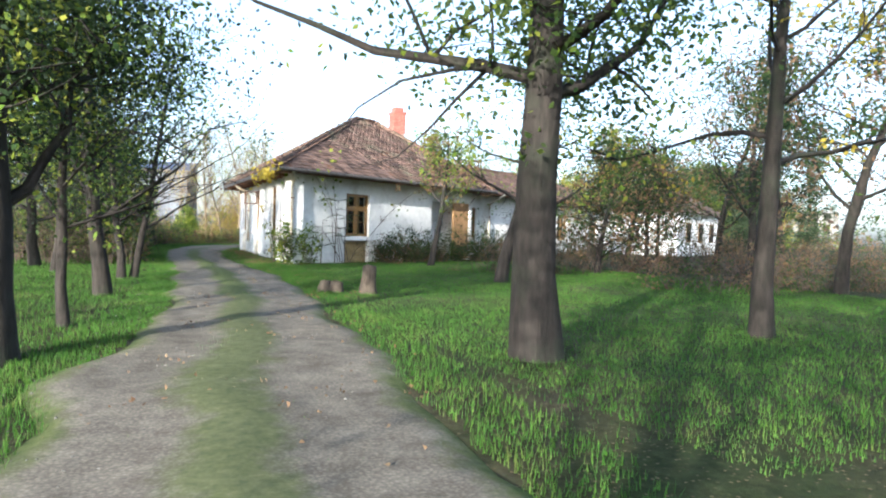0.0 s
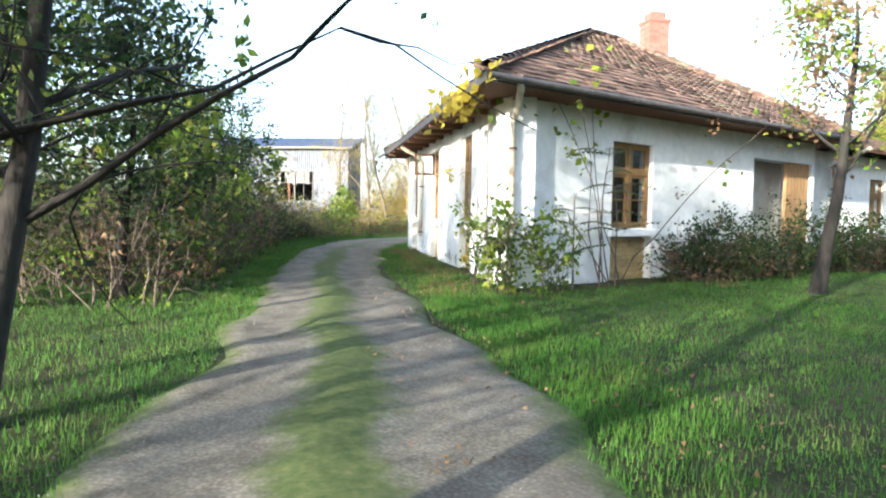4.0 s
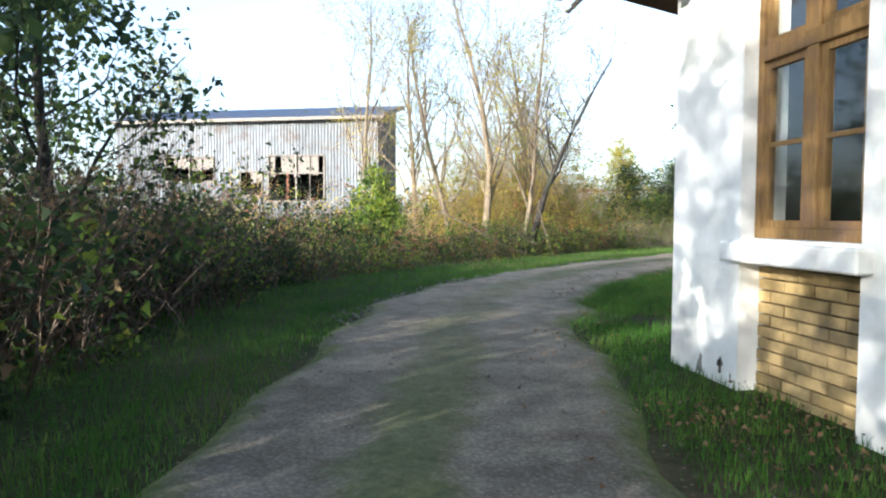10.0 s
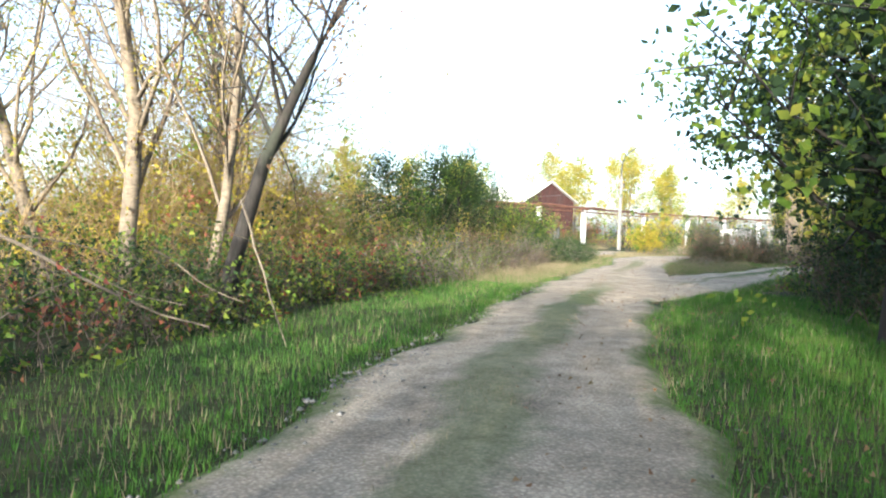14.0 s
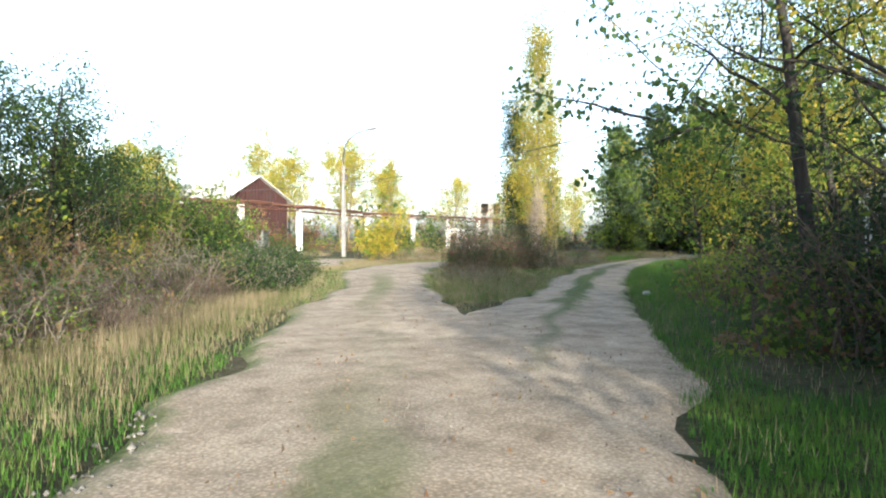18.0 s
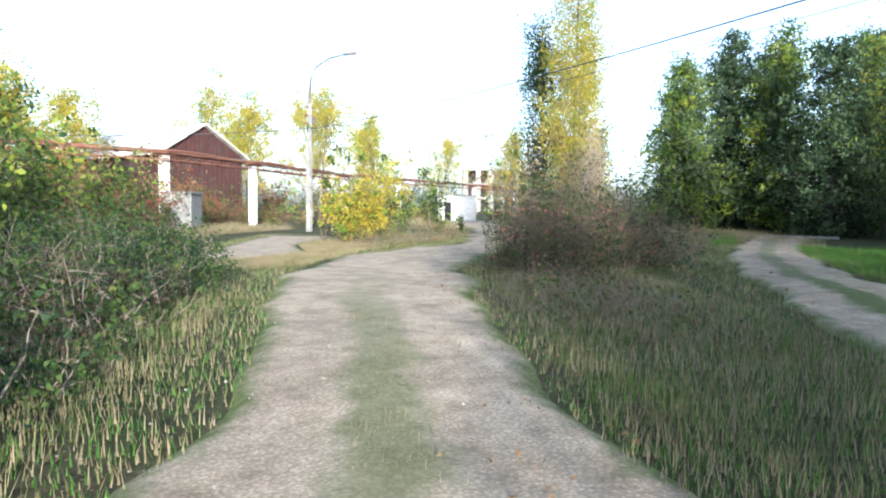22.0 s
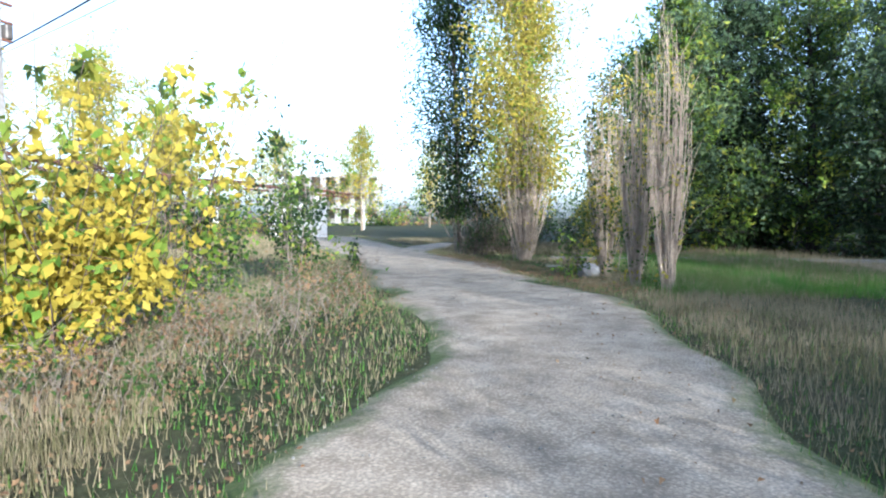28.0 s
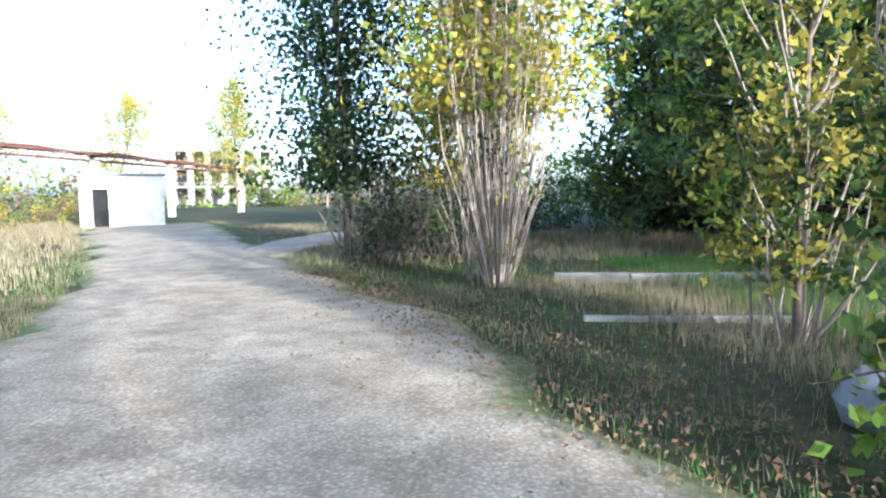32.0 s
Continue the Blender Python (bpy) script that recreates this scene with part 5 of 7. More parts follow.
bm = boxed(0, 0.6, -0.11, 0.11, -0.05, 0.07, bevel=0.03, m=Matrix.Translation((1.45, -0.72, 7.78)) @ Euler((0, radians(-12), radians(-30))).to_matrix().to_4x4())
part("lamp_head", bm, M_GUTTER, lamp, "dark lamp head")
for z in (4.6, 4.95, 5.3):
    part("bracket", boxed(-0.3, 0.4, -0.03, 0.03, z, z + 0.05, bevel=0.006), M_RUST, lamp)
part("insulator_box", boxed(0.2, 0.36, -0.08, 0.08, 4.65, 4.93, bevel=0.02), M_GUTTER, lamp)


def cable(a, b_, sag, label, rad=0.016):
    a, b_ = Vector(a), Vector(b_)
    pts = [a.lerp(b_, q / 24) - Vector((0, 0, sag * 4 * (q / 24) * (1 - q / 24))) for q in range(25)]
    ob = new("overhead_cable", tube_mesh("overhead_cable", [(pts, [rad] * 25)], M_CABLE, 5))
    tagged(ob, label, "cable", "overhead cables")


cable((41.28, 49.0, 4.41), (18.64, 8.0, 6.2), 0.91, "black overhead cable from the lamp post")
cable((41.28, 49.0, 4.3), (19.2, 8.0, 6.15), 1.02, "thin second overhead cable from the lamp post", 0.007)
cable((41.1, 49.0, 4.41), (22, 66, 4.2), 0.7, "black overhead cable running on past the barn")

# ---- stump, rock, kerbs, litter ----
st = thing("tree_stump", (1.45, -11.3, 0), "tall sawn tree stump in the grass", "stump")
r_ = np.random.default_rng(5)
V, F = tube([(0, 0, -0.05), (0, 0, 0.08), (0.01, 0, 0.3), (0.02, 0.01, 0.52), (0.02, 0.01, 0.54)], [0.2, 0.16, 0.135, 0.14, 0.03], 14)
V += r_.normal(size=V.shape) * 0.008
part("bole", np_mesh("bole", V, F, M_STUMP, True), parent=st)
for dx, dy in ((-0.55, 0.3), (-0.72, 0.42)):
    s2 = thing("low_stump", (1.45 + dx, -11.3 + dy, 0), "low rotten stump beside the tall one", "stump")
    V, F = tube([(0, 0, -0.05), (0, 0, 0.1), (0.01, 0, 0.2), (0.01, 0, 0.21)], [0.17, 0.13, 0.11, 0.03], 12)
    V += r_.normal(size=V.shape) * 0.012
    part("bole", np_mesh("bole", V, F, M_STUMP, True), parent=s2)


def boulder(x, y, s, label, seed, mat=None, name="rock"):
    bm = bmesh.new()
    bmesh.ops.create_icosphere(bm, subdivisions=2, radius=s)
    for v in bm.verts:
        v.co *= 1 + 0.35 * noise.noise(v.co * (1.3 / s) + Vector((seed, 0, 0)))
        v.co.z = v.co.z * 0.75 + s * 0.45
    ob = new(name, None)
    ob.matrix_world = pose(x, y, 0)
    tagged(ob, label, "rock")
    part("stone", bm, mat or M_STONE, ob)


boulder(44.68, 38.07, 0.24, "pale rock at the foot of the shoots", 3)
boulder(36.9, 42.9, 0.14, "pale stone by the yellow bush", 8)
for y0, y1, x in ((29.0, 36.5, 50.3), (36.6, 39.4, 49.7), (37.4, 39.6, 47.2)):
    n_ = int((y1 - y0) / 0.9)
    kb = thing("kerb", (x, y0, 0), "low pale concrete kerb in the grass", "kerb", "kerbs of the old path")
    for q in range(n_):
        part("kerb_stone", boxed(-0.045, 0.045, q * 0.9, q * 0.9 + 0.88, -0.1, (0.1 if x > 49 else 0.03) + rng.uniform(-0.01, 0.01), bevel=0.01), M_CONC, kb)

r_ = np.random.default_rng(9)
bm = bmesh.new()
bmesh.ops.create_icosphere(bm, subdivisions=2, radius=0.085)
for v in bm.verts:
    v.co *= 1 + 0.6 * noise.noise(v.co * 14)
    v.co.z = v.co.z * 0.55 + 0.05
bag = new("litter_bag", None)
bag.matrix_world = pose(23.3, 26.3, 0)
tagged(bag, "crumpled white plastic bag in the weeds", "litter")
part("film", bm, M_CONC_WHITE, bag)

# ---- trees and bushes at the start of the drive ----
for k, (x, y, h, r0, ln) in enumerate([(-3.75, -16.6, 6.5, 0.18, (0.0, 0)), (-3.35, -14.6, 5.5, 0.06, (-0.1, 0)), (-3.07, -10.94, 6, 0.13, (0.0, 0)), (-2.84, -7.5, 5.6, 0.085, (-0.04, 0.05)), (-2.62, -7.35, 5.4, 0.08, (0.08, 0.05)),
                                       (-5.2, -8.5, 5.8, 0.1, (0, 0)), (-4.9, -3.2, 6, 0.13, (0, 0)), (-6.6, -12, 6, 0.12, (0, 0)), (-5.8, -15.5, 6, 0.11, (0.05, 0)), (-8, -6, 6.2, 0.14, (0, 0)), (-4.3, -5.4, 5.2, 0.07, (0, 0)), (-7.5, -1.5, 6, 0.12, (0, 0))]):
    tree("roadside_tree", x, y, h, r0, "slim dark-barked tree beside the drive", 3000 if abs(x + 2.7) < 0.2 else 2100 if y > -9 else 8800 if y < -14 else 4000, 0.08, [M_LEAF_GREEN, M_LEAF_DARK, M_LEAF_LIME, M_LEAF_DARK], seed=20 + k, first=0.22, limbs=17, lean=ln, group="trees along the drive", puff=0.34, fine=True)
tree("lime_tree", 1.0, -17.77, 9, 0.225, "thick-trunked tree on the lawn", 17000, 0.09, [M_LEAF_GREEN, M_LEAF_GREEN, M_LEAF_LIME], seed=41, first=0.3, limbs=24, puff=0.4, up=0.4, limb_len=0.42, fine=True)
# unseen trees behind the starting point, added to throw shade on drive and lawn
for k, (x, y, h) in enumerate([(-7.5, -27, 8), (-4.5, -28.5, 8), (1, -30, 9), (6, -27, 8)]):
    tree("drive_tree", x, y, h, 0.16, "unseen dense tree added to shade the start of the drive", 4500, 0.15, [M_LEAF_GREEN, M_LEAF_DARK], seed=350 + k, first=0.2, limbs=16, group="trees at the start of the drive", puff=0.4)
tree("lawn_tree", 5.74, -9.0, 7.0, 0.15, "crooked tree with thinning leaves on the lawn", 2200, 0.1, [M_LEAF_GREEN, M_LEAF_LIME], seed=42, first=0.25, limbs=14, lean=(0.1, 0), up=0.5)
tree("lawn_tree", 4.7, -17.4, 7.5, 0.13, "lawn tree with yellowing leaves", 2600, 0.1, [M_LEAF_GREEN, M_LEAF_YELLOW], seed=43, first=0.3, limbs=13)
tree("facade_tree", 6.9, -2.2, 5.2, 0.11, "small tree with brown hanging leaves before the house", 1600, 0.12, [M_LEAF_DRY, M_LEAF_LIME], seed=44, first=0.4, limbs=10, lean=(0.08, 0))
for k, (x, y, h) in enumerate([(16, -8, 8), (20, -3, 9), (13, -13, 8), (24, -10, 10), (18, -18, 9), (28, 0, 10)]):
    tree("garden_tree", x, y, h, 0.14, "autumn garden tree behind the lawn", 4500, 0.14, [M_LEAF_DRY, M_LEAF_DARK, M_LEAF_GREEN], seed=60 + k, first=0.2, limbs=14, group="garden trees", puff=0.4)
for k, (x, y, h) in enumerate([(14.5, -3.6, 5.2), (17.5, -1.4, 5.6), (21, 1.6, 6), (11.5, -5.6, 4.6)]):
    tree("garden_tree", x, y, h, 0.1, "brown-leaved tree before the house wing", 4200, 0.13, [M_LEAF_DRY, M_LEAF_DARK, M_LEAF_GREEN], seed=370 + k, first=0.12, limbs=15, group="garden trees", puff=0.4)
thicket("garden_hedge", [(7.5, -6.0), (12, -4.5), (18, -5), (26, -6)], 2.4, 2.2, "dark tangled hedge before the house wing", 9000, 500, [M_LEAF_DARK, M_LEAF_DRY], 0.07, seed=3)
thicket("garden_hedge", [(9, -12), (14, -11), (24, -14)], 2.5, 1.6, "brown brush at the edge of the lawn", 7000, 400, [M_LEAF_DRY, M_LEAF_GREEN], 0.07, seed=4)
# shrubs against the facade
for k in range(7):
    s = 3.8 + k * 1.35
    shrub("facade_shrub", 2.22 + UX * s + UY * 0.8, -1.05 + UY * s - UX * 0.8, 1.25 + 0.25 * (k % 3), 1.6, "dark leafy shrub against the house front", 1500, 0.07, [M_LEAF_DARK, M_LEAF_GREEN], seed=80 + k, group="shrubs along the house front", lean=0.8)
thicket("facade_brush", [(2.22 + UX * s + UY * 0.75, -1.05 + UY * s - UX * 0.75) for s in (3.6, 6.8)], 0.8, 1.0, "dark tangled shrubs along the house front", 3500, 160, [M_LEAF_DARK, M_LEAF_GREEN, M_LEAF_DRY], 0.07, seed=5)
thicket("facade_brush", [(2.22 + UX * s + UY * 0.75, -1.05 + UY * s - UX * 0.75) for s in (8.8, 22)], 1.0, 1.1, "dark tangled shrubs along the house front", 7000, 320, [M_LEAF_DARK, M_LEAF_GREEN, M_LEAF_DRY], 0.07, seed=6)
thicket("garden_hedge", [(24, 20.3), (28, 21), (33, 21.8)], 1.6, 3.0, "dark hedge before the far house", 5000, 200, [M_LEAF_DARK, M_LEAF_GREEN], 0.13, seed=7)
shrub("corner_shrub", 2.0, -1.55, 1.7, 1.3, "sunlit leafy shrub at the house corner", 620, 0.1, [M_LEAF_LIME, M_LEAF_LIME, M_LEAF_GREEN], seed=91, stems=18)
shrub("corner_shrub", 2.75, -1.6, 1.5, 1.3, "sunlit leafy shrub at the house corner", 520, 0.095, [M_LEAF_LIME, M_LEAF_LIME, M_LEAF_GREEN], seed=92, stems=16)
shrub("corner_shrub", 1.72, -0.82, 1.9, 0.6, "sunlit lime-leaved shrub against the side wall", 200, 0.085, [M_LEAF_LIME, M_LEAF_LIME, M_LEAF_GREEN], seed=94, stems=8)
shrub("corner_sapling", 1.75, -0.5, 3.3, 0.5, "thin leaning sapling at the side wall", 60, 0.09, M_LEAF_YELLOW, stems=2, seed=93, bark=M_TWIG_PALE)


def pinnate(x, y, h, label, seed, fronds=7):
    """A tree-of-heaven shoot: a bare stem with long paired-leaf fronds."""
    r = np.random.default_rng(seed)
    t = thing("tree_of_heaven", (x, y, 0), label, "sapling")
    stem = bent(r, (0, 0, -0.05), (0, 0, 1), h, 7, 0.04)
    lines, P, D = [(stem, np.linspace(0.02, 0.008, 8))], [], []
    for k in range(fronds):
        az = k * 2.4
        a = stem[3 + int(r.integers(0, 5))]
        fr_ = bent(r, a, (math.cos(az), math.sin(az), 0.55), r.uniform(0.5, 0.75), 9, 0.05, -0.1)
        lines.append((fr_, np.linspace(0.006, 0.002, 10)))
        for q in range(2, 10):
            for s in (-1, 1):
                d = fr_[q] - fr_[q - 1]
                sd_ = np.cross(d, (0, 0, 1)) * s
                sd_ = sd_ / (np.linalg.norm(sd_) + 1e-9) + np.array([0, 0, -0.3])
                P.append(fr_[q])
                D.append(sd_ / np.linalg.norm(sd_))
    part("stem", tube_mesh("stem", lines, M_TWIG, 4), parent=t)
    P, D = np.array(P), np.array(D)
    w_ = np.cross(D, (0, 0, 1))
    s_ = 0.13
    V = np.stack([P, P + D * s_ * 0.4 + w_ * s_ * 0.2, P + D * s_, P + D * s_ * 0.4 - w_ * s_ * 0.2], 1).reshape(-1, 3)
    part("fronds", np_mesh("fronds", V, np.arange(len(V)).reshape(-1, 4), M_LEAF_GREEN), parent=t)


pinnate(3.75, -1.1, 2.2, "tree-of-heaven shoot with paired leaves by the wall", 4, 9)
pinnate(4.2, -0.75, 1.7, "tree-of-heaven shoot with paired leaves by the wall", 5, 8)
pinnate(3.2, -1.3, 1.5, "tree-of-heaven shoot with paired leaves by the wall", 6, 7)
# climber hanging over the eave corner
vine = thing("climbing_vine", (1.55, -1.2, 0), "yellow-leaved vine hanging over the eave", "vine")
r_ = np.random.default_rng(12)
vl, vp = [], []
for k in range(9):
    a = (0.0 + r_.uniform(-0.15, 0.2), r_.uniform(-0.9, 1.2), 3.2)
    s = bent(r_, a, (-0.5, r_.normal() * 0.5, -0.2), r_.uniform(0.4, 0.9), 6, 0.3, -0.15)
    vl.append((s, np.linspace(0.007, 0.003, 7)))
    vp.append(s[1:])
main = bent(r_, (0.45, 0.6, -0.05), (0, -0.05, 1), 3.25, 8, 0.05)
vl.append((main, np.linspace(0.02, 0.008, 9)))
part("stem", tube_mesh("stem", vl, M_TWIG_PALE, 4), parent=vine)
S = np.concatenate(vp)
P = S[r_.integers(0, len(S), 130)] + r_.normal(size=(130, 3)) * 0.1
part("leaves", leaf_cloud("leaves", P, 0.14, M_LEAF_YELLOW, r_, 0.7, 0.5), parent=vine)
# climber over the front slope
vine2 = thing("bare_climber", (4.3, -0.35, 0), "half-bare climber on the house front and roof edge", "vine")
vl, vp = [], []
for k in range(6):
    s = bent(r_, (r_.uniform(-0.3, 0.3), 0, 0), (r_.normal() * 0.2, -0.1, 1), r_.uniform(2.8, 4.0), 8, 0.12)
    vl.append((s, np.linspace(0.014, 0.004, 9)))
    vp.append(s[5:])
for s_ in vl:
    part("stem", tube_mesh("stem", [s_], M_TWIG, 4), parent=vine2)
S = np.concatenate(vp)
P = S[r_.integers(0, len(S), 90)] + r_.normal(size=(90, 3)) * 0.2
part("leaves", leaf_cloud("leaves", P, 0.12, M_LEAF_LIME, r_, 0.6, 0.5), parent=vine2)

# ---- the belt of brush opposite the house ----
thicket("roadside_brush", [(-3.9, -3), (-3.5, 3), (-3.6, 8), (-3.3, 12), (-2.6, 15)], 2.6, 2.3, "dense dark brush along the drive", 17000, 1100, [M_LEAF_GREEN, M_LEAF_DARK, M_LEAF_LIME, M_LEAF_DRY, M_LEAF_GREEN], 0.075, seed=11)
thicket("roadside_brush", [(-6, -2), (-6, 6), (-6, 14)], 3.0, 3.0, "tall tangled brush behind the drive", 12000, 500, [M_LEAF_DARK, M_LEAF_GREEN, M_LEAF_LIME], 0.09, seed=12)
for k, (x, y, h) in enumerate([(-3.6, 2.2, 5.0), (-4.4, 6.0, 5.6), (-3.9, 9.5, 5.2), (-3.1, 12.6, 5.4), (-6.5, 2, 5.5), (-7.5, 8, 6), (-3.4, -1.6, 4.0), (-4.6, 11, 5.6), (-5.2, 15, 5.5)]):
    tree("hedge_tree", x, y, h, 0.07, "leafy young tree rising from the brush", 1300 if k < 3 else 1900, 0.12, [M_LEAF_GREEN, M_LEAF_LIME, M_LEAF_DARK] if k < 3 else [M_LEAF_GREEN, M_LEAF_DARK], seed=120 + k, first=0.2, limbs=12, group="young trees in the brush", puff=0.25, fine=True)
for k, (x, y, h) in enumerate([(-6.8, 0.4, 8), (-8.6, 3.4, 8.5), (-6.0, -3.2, 7.5), (-7.2, 5.2, 7.5)]):
    tree("drive_tree", x, y, h, 0.13, "tall leafy tree behind the roadside brush", 2100, 0.13, [M_LEAF_GREEN, M_LEAF_LIME, M_LEAF_DARK], seed=360 + k, first=0.25, limbs=15, group="trees behind the brush", puff=0.36)
# before the shed and round the bend
thicket("bend_brush", [(-3.6, 15.5), (-1.5, 18.5), (0.8, 21.5), (3.4, 23.6), (6.2, 26.0), (10, 28.8)], 2.8, 1.25, "brambles and weeds with autumn leaves round the bend", 21000, 1200, [M_LEAF_GREEN, M_LEAF_LIME, M_LEAF_GREEN, M_LEAF_DARK, M_LEAF_LIME, M_LEAF_GREEN, M_LEAF_RED], 0.07, seed=13, rad=0.007)
thicket("shed_brush", [(-9.5, 33), (-4, 31.2), (1.2, 30.6)], 2.4, 2.3, "brambles and ivy grown up before the shed", 14000, 500, [M_LEAF_GREEN, M_LEAF_DARK, M_LEAF_RED, M_LEAF_DARK], 0.1, seed=27)
thicket("bend_brush", [(-8, 22), (-3, 25), (3, 28), (9, 31), (16, 36), (22, 42)], 4.5, 2.4, "sunlit brushwood behind the bend", 17000, 1500, [M_LEAF_DRY, M_LEAF_LIME, M_LEAF_GREEN, M_LEAF_YELLOW], 0.08, M_TWIG_GOLD, seed=14, rad=0.009)
thicket("bend_brush", [(9.0, 27.6), (13, 30.6), (17, 33.2), (21, 36.2)], 2.6, 1.3, "brown and green weeds along the track", 16000, 700, [M_LEAF_DRY, M_LEAF_GREEN, M_LEAF_GREEN, M_LEAF_LIME], 0.045, M_TWIG_PALE, seed=15)
for k, (x, y, h, r0, ln) in enumerate([(4.66, 26.8, 9.5, 0.13, (0, 0)), (3.6, 27.6, 9, 0.1, (-0.12, 0)), (5.4, 25.4, 8, 0.08, (0.1, 0)), (2.6, 29.5, 9, 0.1, (0, 0)), (0.5, 26.5, 8.5, 0.08, (0.04, 0)), (6.6, 28.4, 8.2, 0.09, (0.05, 0)), (8.0, 31.4, 8.6, 0.1, (-0.05, 0))]):
    tree("bare_tree", x, y, h, r0, "pale slender tree with thinning golden leaves", 2600, 0.065, [M_LEAF_YELLOW, M_LEAF_LIME, M_LEAF_YELLOW, M_LEAF_DRY], M_BARK_PALE, seed=140 + k, first=0.15, limbs=22, twigs=9, spread=0.5, up=1.0, lean=ln, group="bare trees at the bend")
tree("forked_tree", 5.2, 23.9, 6.8, 0.1, "dark forked tree leaning over the track", 350, 0.08, [M_LEAF_DRY], M_BARK, seed=150, first=0.3, limbs=14, twigs=9, spread=0.6, up=1.0, lean=(0.13, -0.05))
fl = thing("fallen_branch", (4.0, 22.4, 0), "pale dead branches lying in the weeds", "branch")
r_ = np.random.default_rng(15)
ls = []
for a, b_, rr in (((-1.6, 0.9, 1.3), (0.7, 0.1, 0.15), 0.024), ((1.0, 0.2, 1.4), (1.25, -0.6, 0.05), 0.014), ((0.2, 0.3, 0.9), (1.0, 0.2, 0.3), 0.012), ((-1.4, -0.6, 0.15), (-0.5, -0.1, 0.6), 0.012), ((-0.9, 0.7, 1.0), (0.3, 1.2, 0.8), 0.009), ((-0.4, 0.5, 0.7), (0.2, -0.3, 0.35), 0.008), ((-3.4, -2.3, 0.1), (-2.5, -1.8, 0.75), 0.012), ((-2.9, -2.2, 0.4), (-2.2, -2.5, 0.3), 0.007), ((0.6, 0.9, 1.2), (1.9, 1.3, 0.9), 0.008)):
    a, b_ = np.array(a), np.array(b_)
    part("branch", tube_mesh("branch", [(bent(r_, a, (b_ - a) / np.linalg.norm(b_ - a), np.linalg.norm(b_ - a), 6, 0.09), np.linspace(rr, rr * 0.4, 7))], M_BARK_PALE, 6), parent=fl)
shrub("elder_bush", 0.5, 22.8, 2.3, 1.9, "bright green climbing bush at the shed corner", 5200, 0.1, [M_LEAF_LIME, M_LEAF_GREEN, M_LEAF_LIME], seed=160, stems=16)
for k, (x, y, h, w) in enumerate([(13.5, 33.5, 3.0, 3), (17, 37.5, 3.4, 3.2), (20, 41, 3.6, 3.4), (24.5, 46, 4.2, 3), (15, 40, 4, 4), (22, 37.8, 2.2, 2.4)]):
    shrub("green_bush", x, y, h, w, "rounded green bush among the weeds", 5200, 0.085, [M_LEAF_GREEN, M_LEAF_LIME, M_LEAF_GREEN], seed=170 + k, stems=22, group="bushes beyond the bend", lean=0.7, puff=0.22)
tree("shed_tree", -9.5, 45.5, 10.5, 0.14, "thin yellowing tree behind the shed", 2600, 0.13, [M_LEAF_LIME, M_LEAF_GREEN, M_LEAF_YELLOW], M_BARK_PALE, seed=151, first=0.3, limbs=16, up=0.9)
# inner side of the bend
for k, (x, y, h, r0) in enumerate([(8.62, 17.16, 6.2, 0.075), (9.5, 16.5, 6.6, 0.07), (8.9, 16.9, 5.2, 0.05), (11.4, 19.2, 6.4, 0.12), (15.6, 20.6, 4.0, 0.09), (13.5, 15.8, 7, 0.14)]):
    tree("willow", x, y, h, r0, "dense leafy tree on the inner side of the bend", 4200 if k < 3 else 8500, 0.12, [M_LEAF_DARK, M_LEAF_GREEN, M_LEAF_DARK, M_LEAF_LIME], seed=180 + k, first=0.14, limbs=20, group="trees on the inner bend", puff=0.32, up=0.5, fine=True)
thicket("inner_brush", [(17.5, 22.6), (21, 23.6), (26, 24.5), (33, 25.5)], 2.6, 1.3, "brush turning brown beside the side track", 9000, 500, [M_LEAF_GREEN, M_LEAF_LIME, M_LEAF_DRY, M_LEAF_LIME], 0.09, seed=16)
# (41.5, 26.8) and (35, 21.5) are added shade casters; x > 32 leafed denser likewise
for k, (x, y, h, r0) in enumerate([(20.5, 21.6, 9, 0.14), (24.5, 22, 8.5, 0.12), (28.5, 23, 7.2, 0.11), (33.0, 24.2, 7.4, 0.11), (31, 26.6, 4.2, 0.07), (37.5, 25.2, 8, 0.12), (41.5, 26.8, 7.5, 0.12), (35, 21.5, 8, 0.12), (17.5, 20.5, 5.6, 0.11)]):
    tree("trackside_tree", x, y, h, r0, "leafy tree beside the side track", 4600 if x > 32 else 2300, 0.12, [M_LEAF_GREEN, M_LEAF_LIME, M_LEAF_YELLOW, M_LEAF_LIME], seed=190 + k, first=0.2, limbs=18, group="trees by the side track", puff=0.4)

thicket("inner_brush", [(13.2, 19.6), (16.5, 21.6), (19, 22.8)], 1.8, 2.2, "dark thicket on the inner side of the bend", 8000, 300, [M_LEAF_DARK, M_LEAF_GREEN, M_LEAF_DARK], 0.07, seed=8)
thicket("dry_stalks", [(14.5, 30.6), (17, 32.6), (19.6, 34.4), (22.5, 36.2), (25.0, 38.0)], 2.2, 0.8, "brown dry weed stalks on the bank", 3500, 2200, [M_LEAF_DRY, M_LEAF_GREEN], 0.03, M_TWIG, seed=28, rad=0.004, puff=0.06)
thicket("golden_brush", [(4.0, 28.6), (5.5, 29.4), (7.5, 31.0), (10, 33)], 2.8, 6.4, "golden backlit brush under the bare trees", 20000, 1500, [M_LEAF_LIME, M_LEAF_YELLOW, M_LEAF_YELLOW], 0.08, M_TWIG_GOLD, seed=29, rad=0.007, puff=0.22)
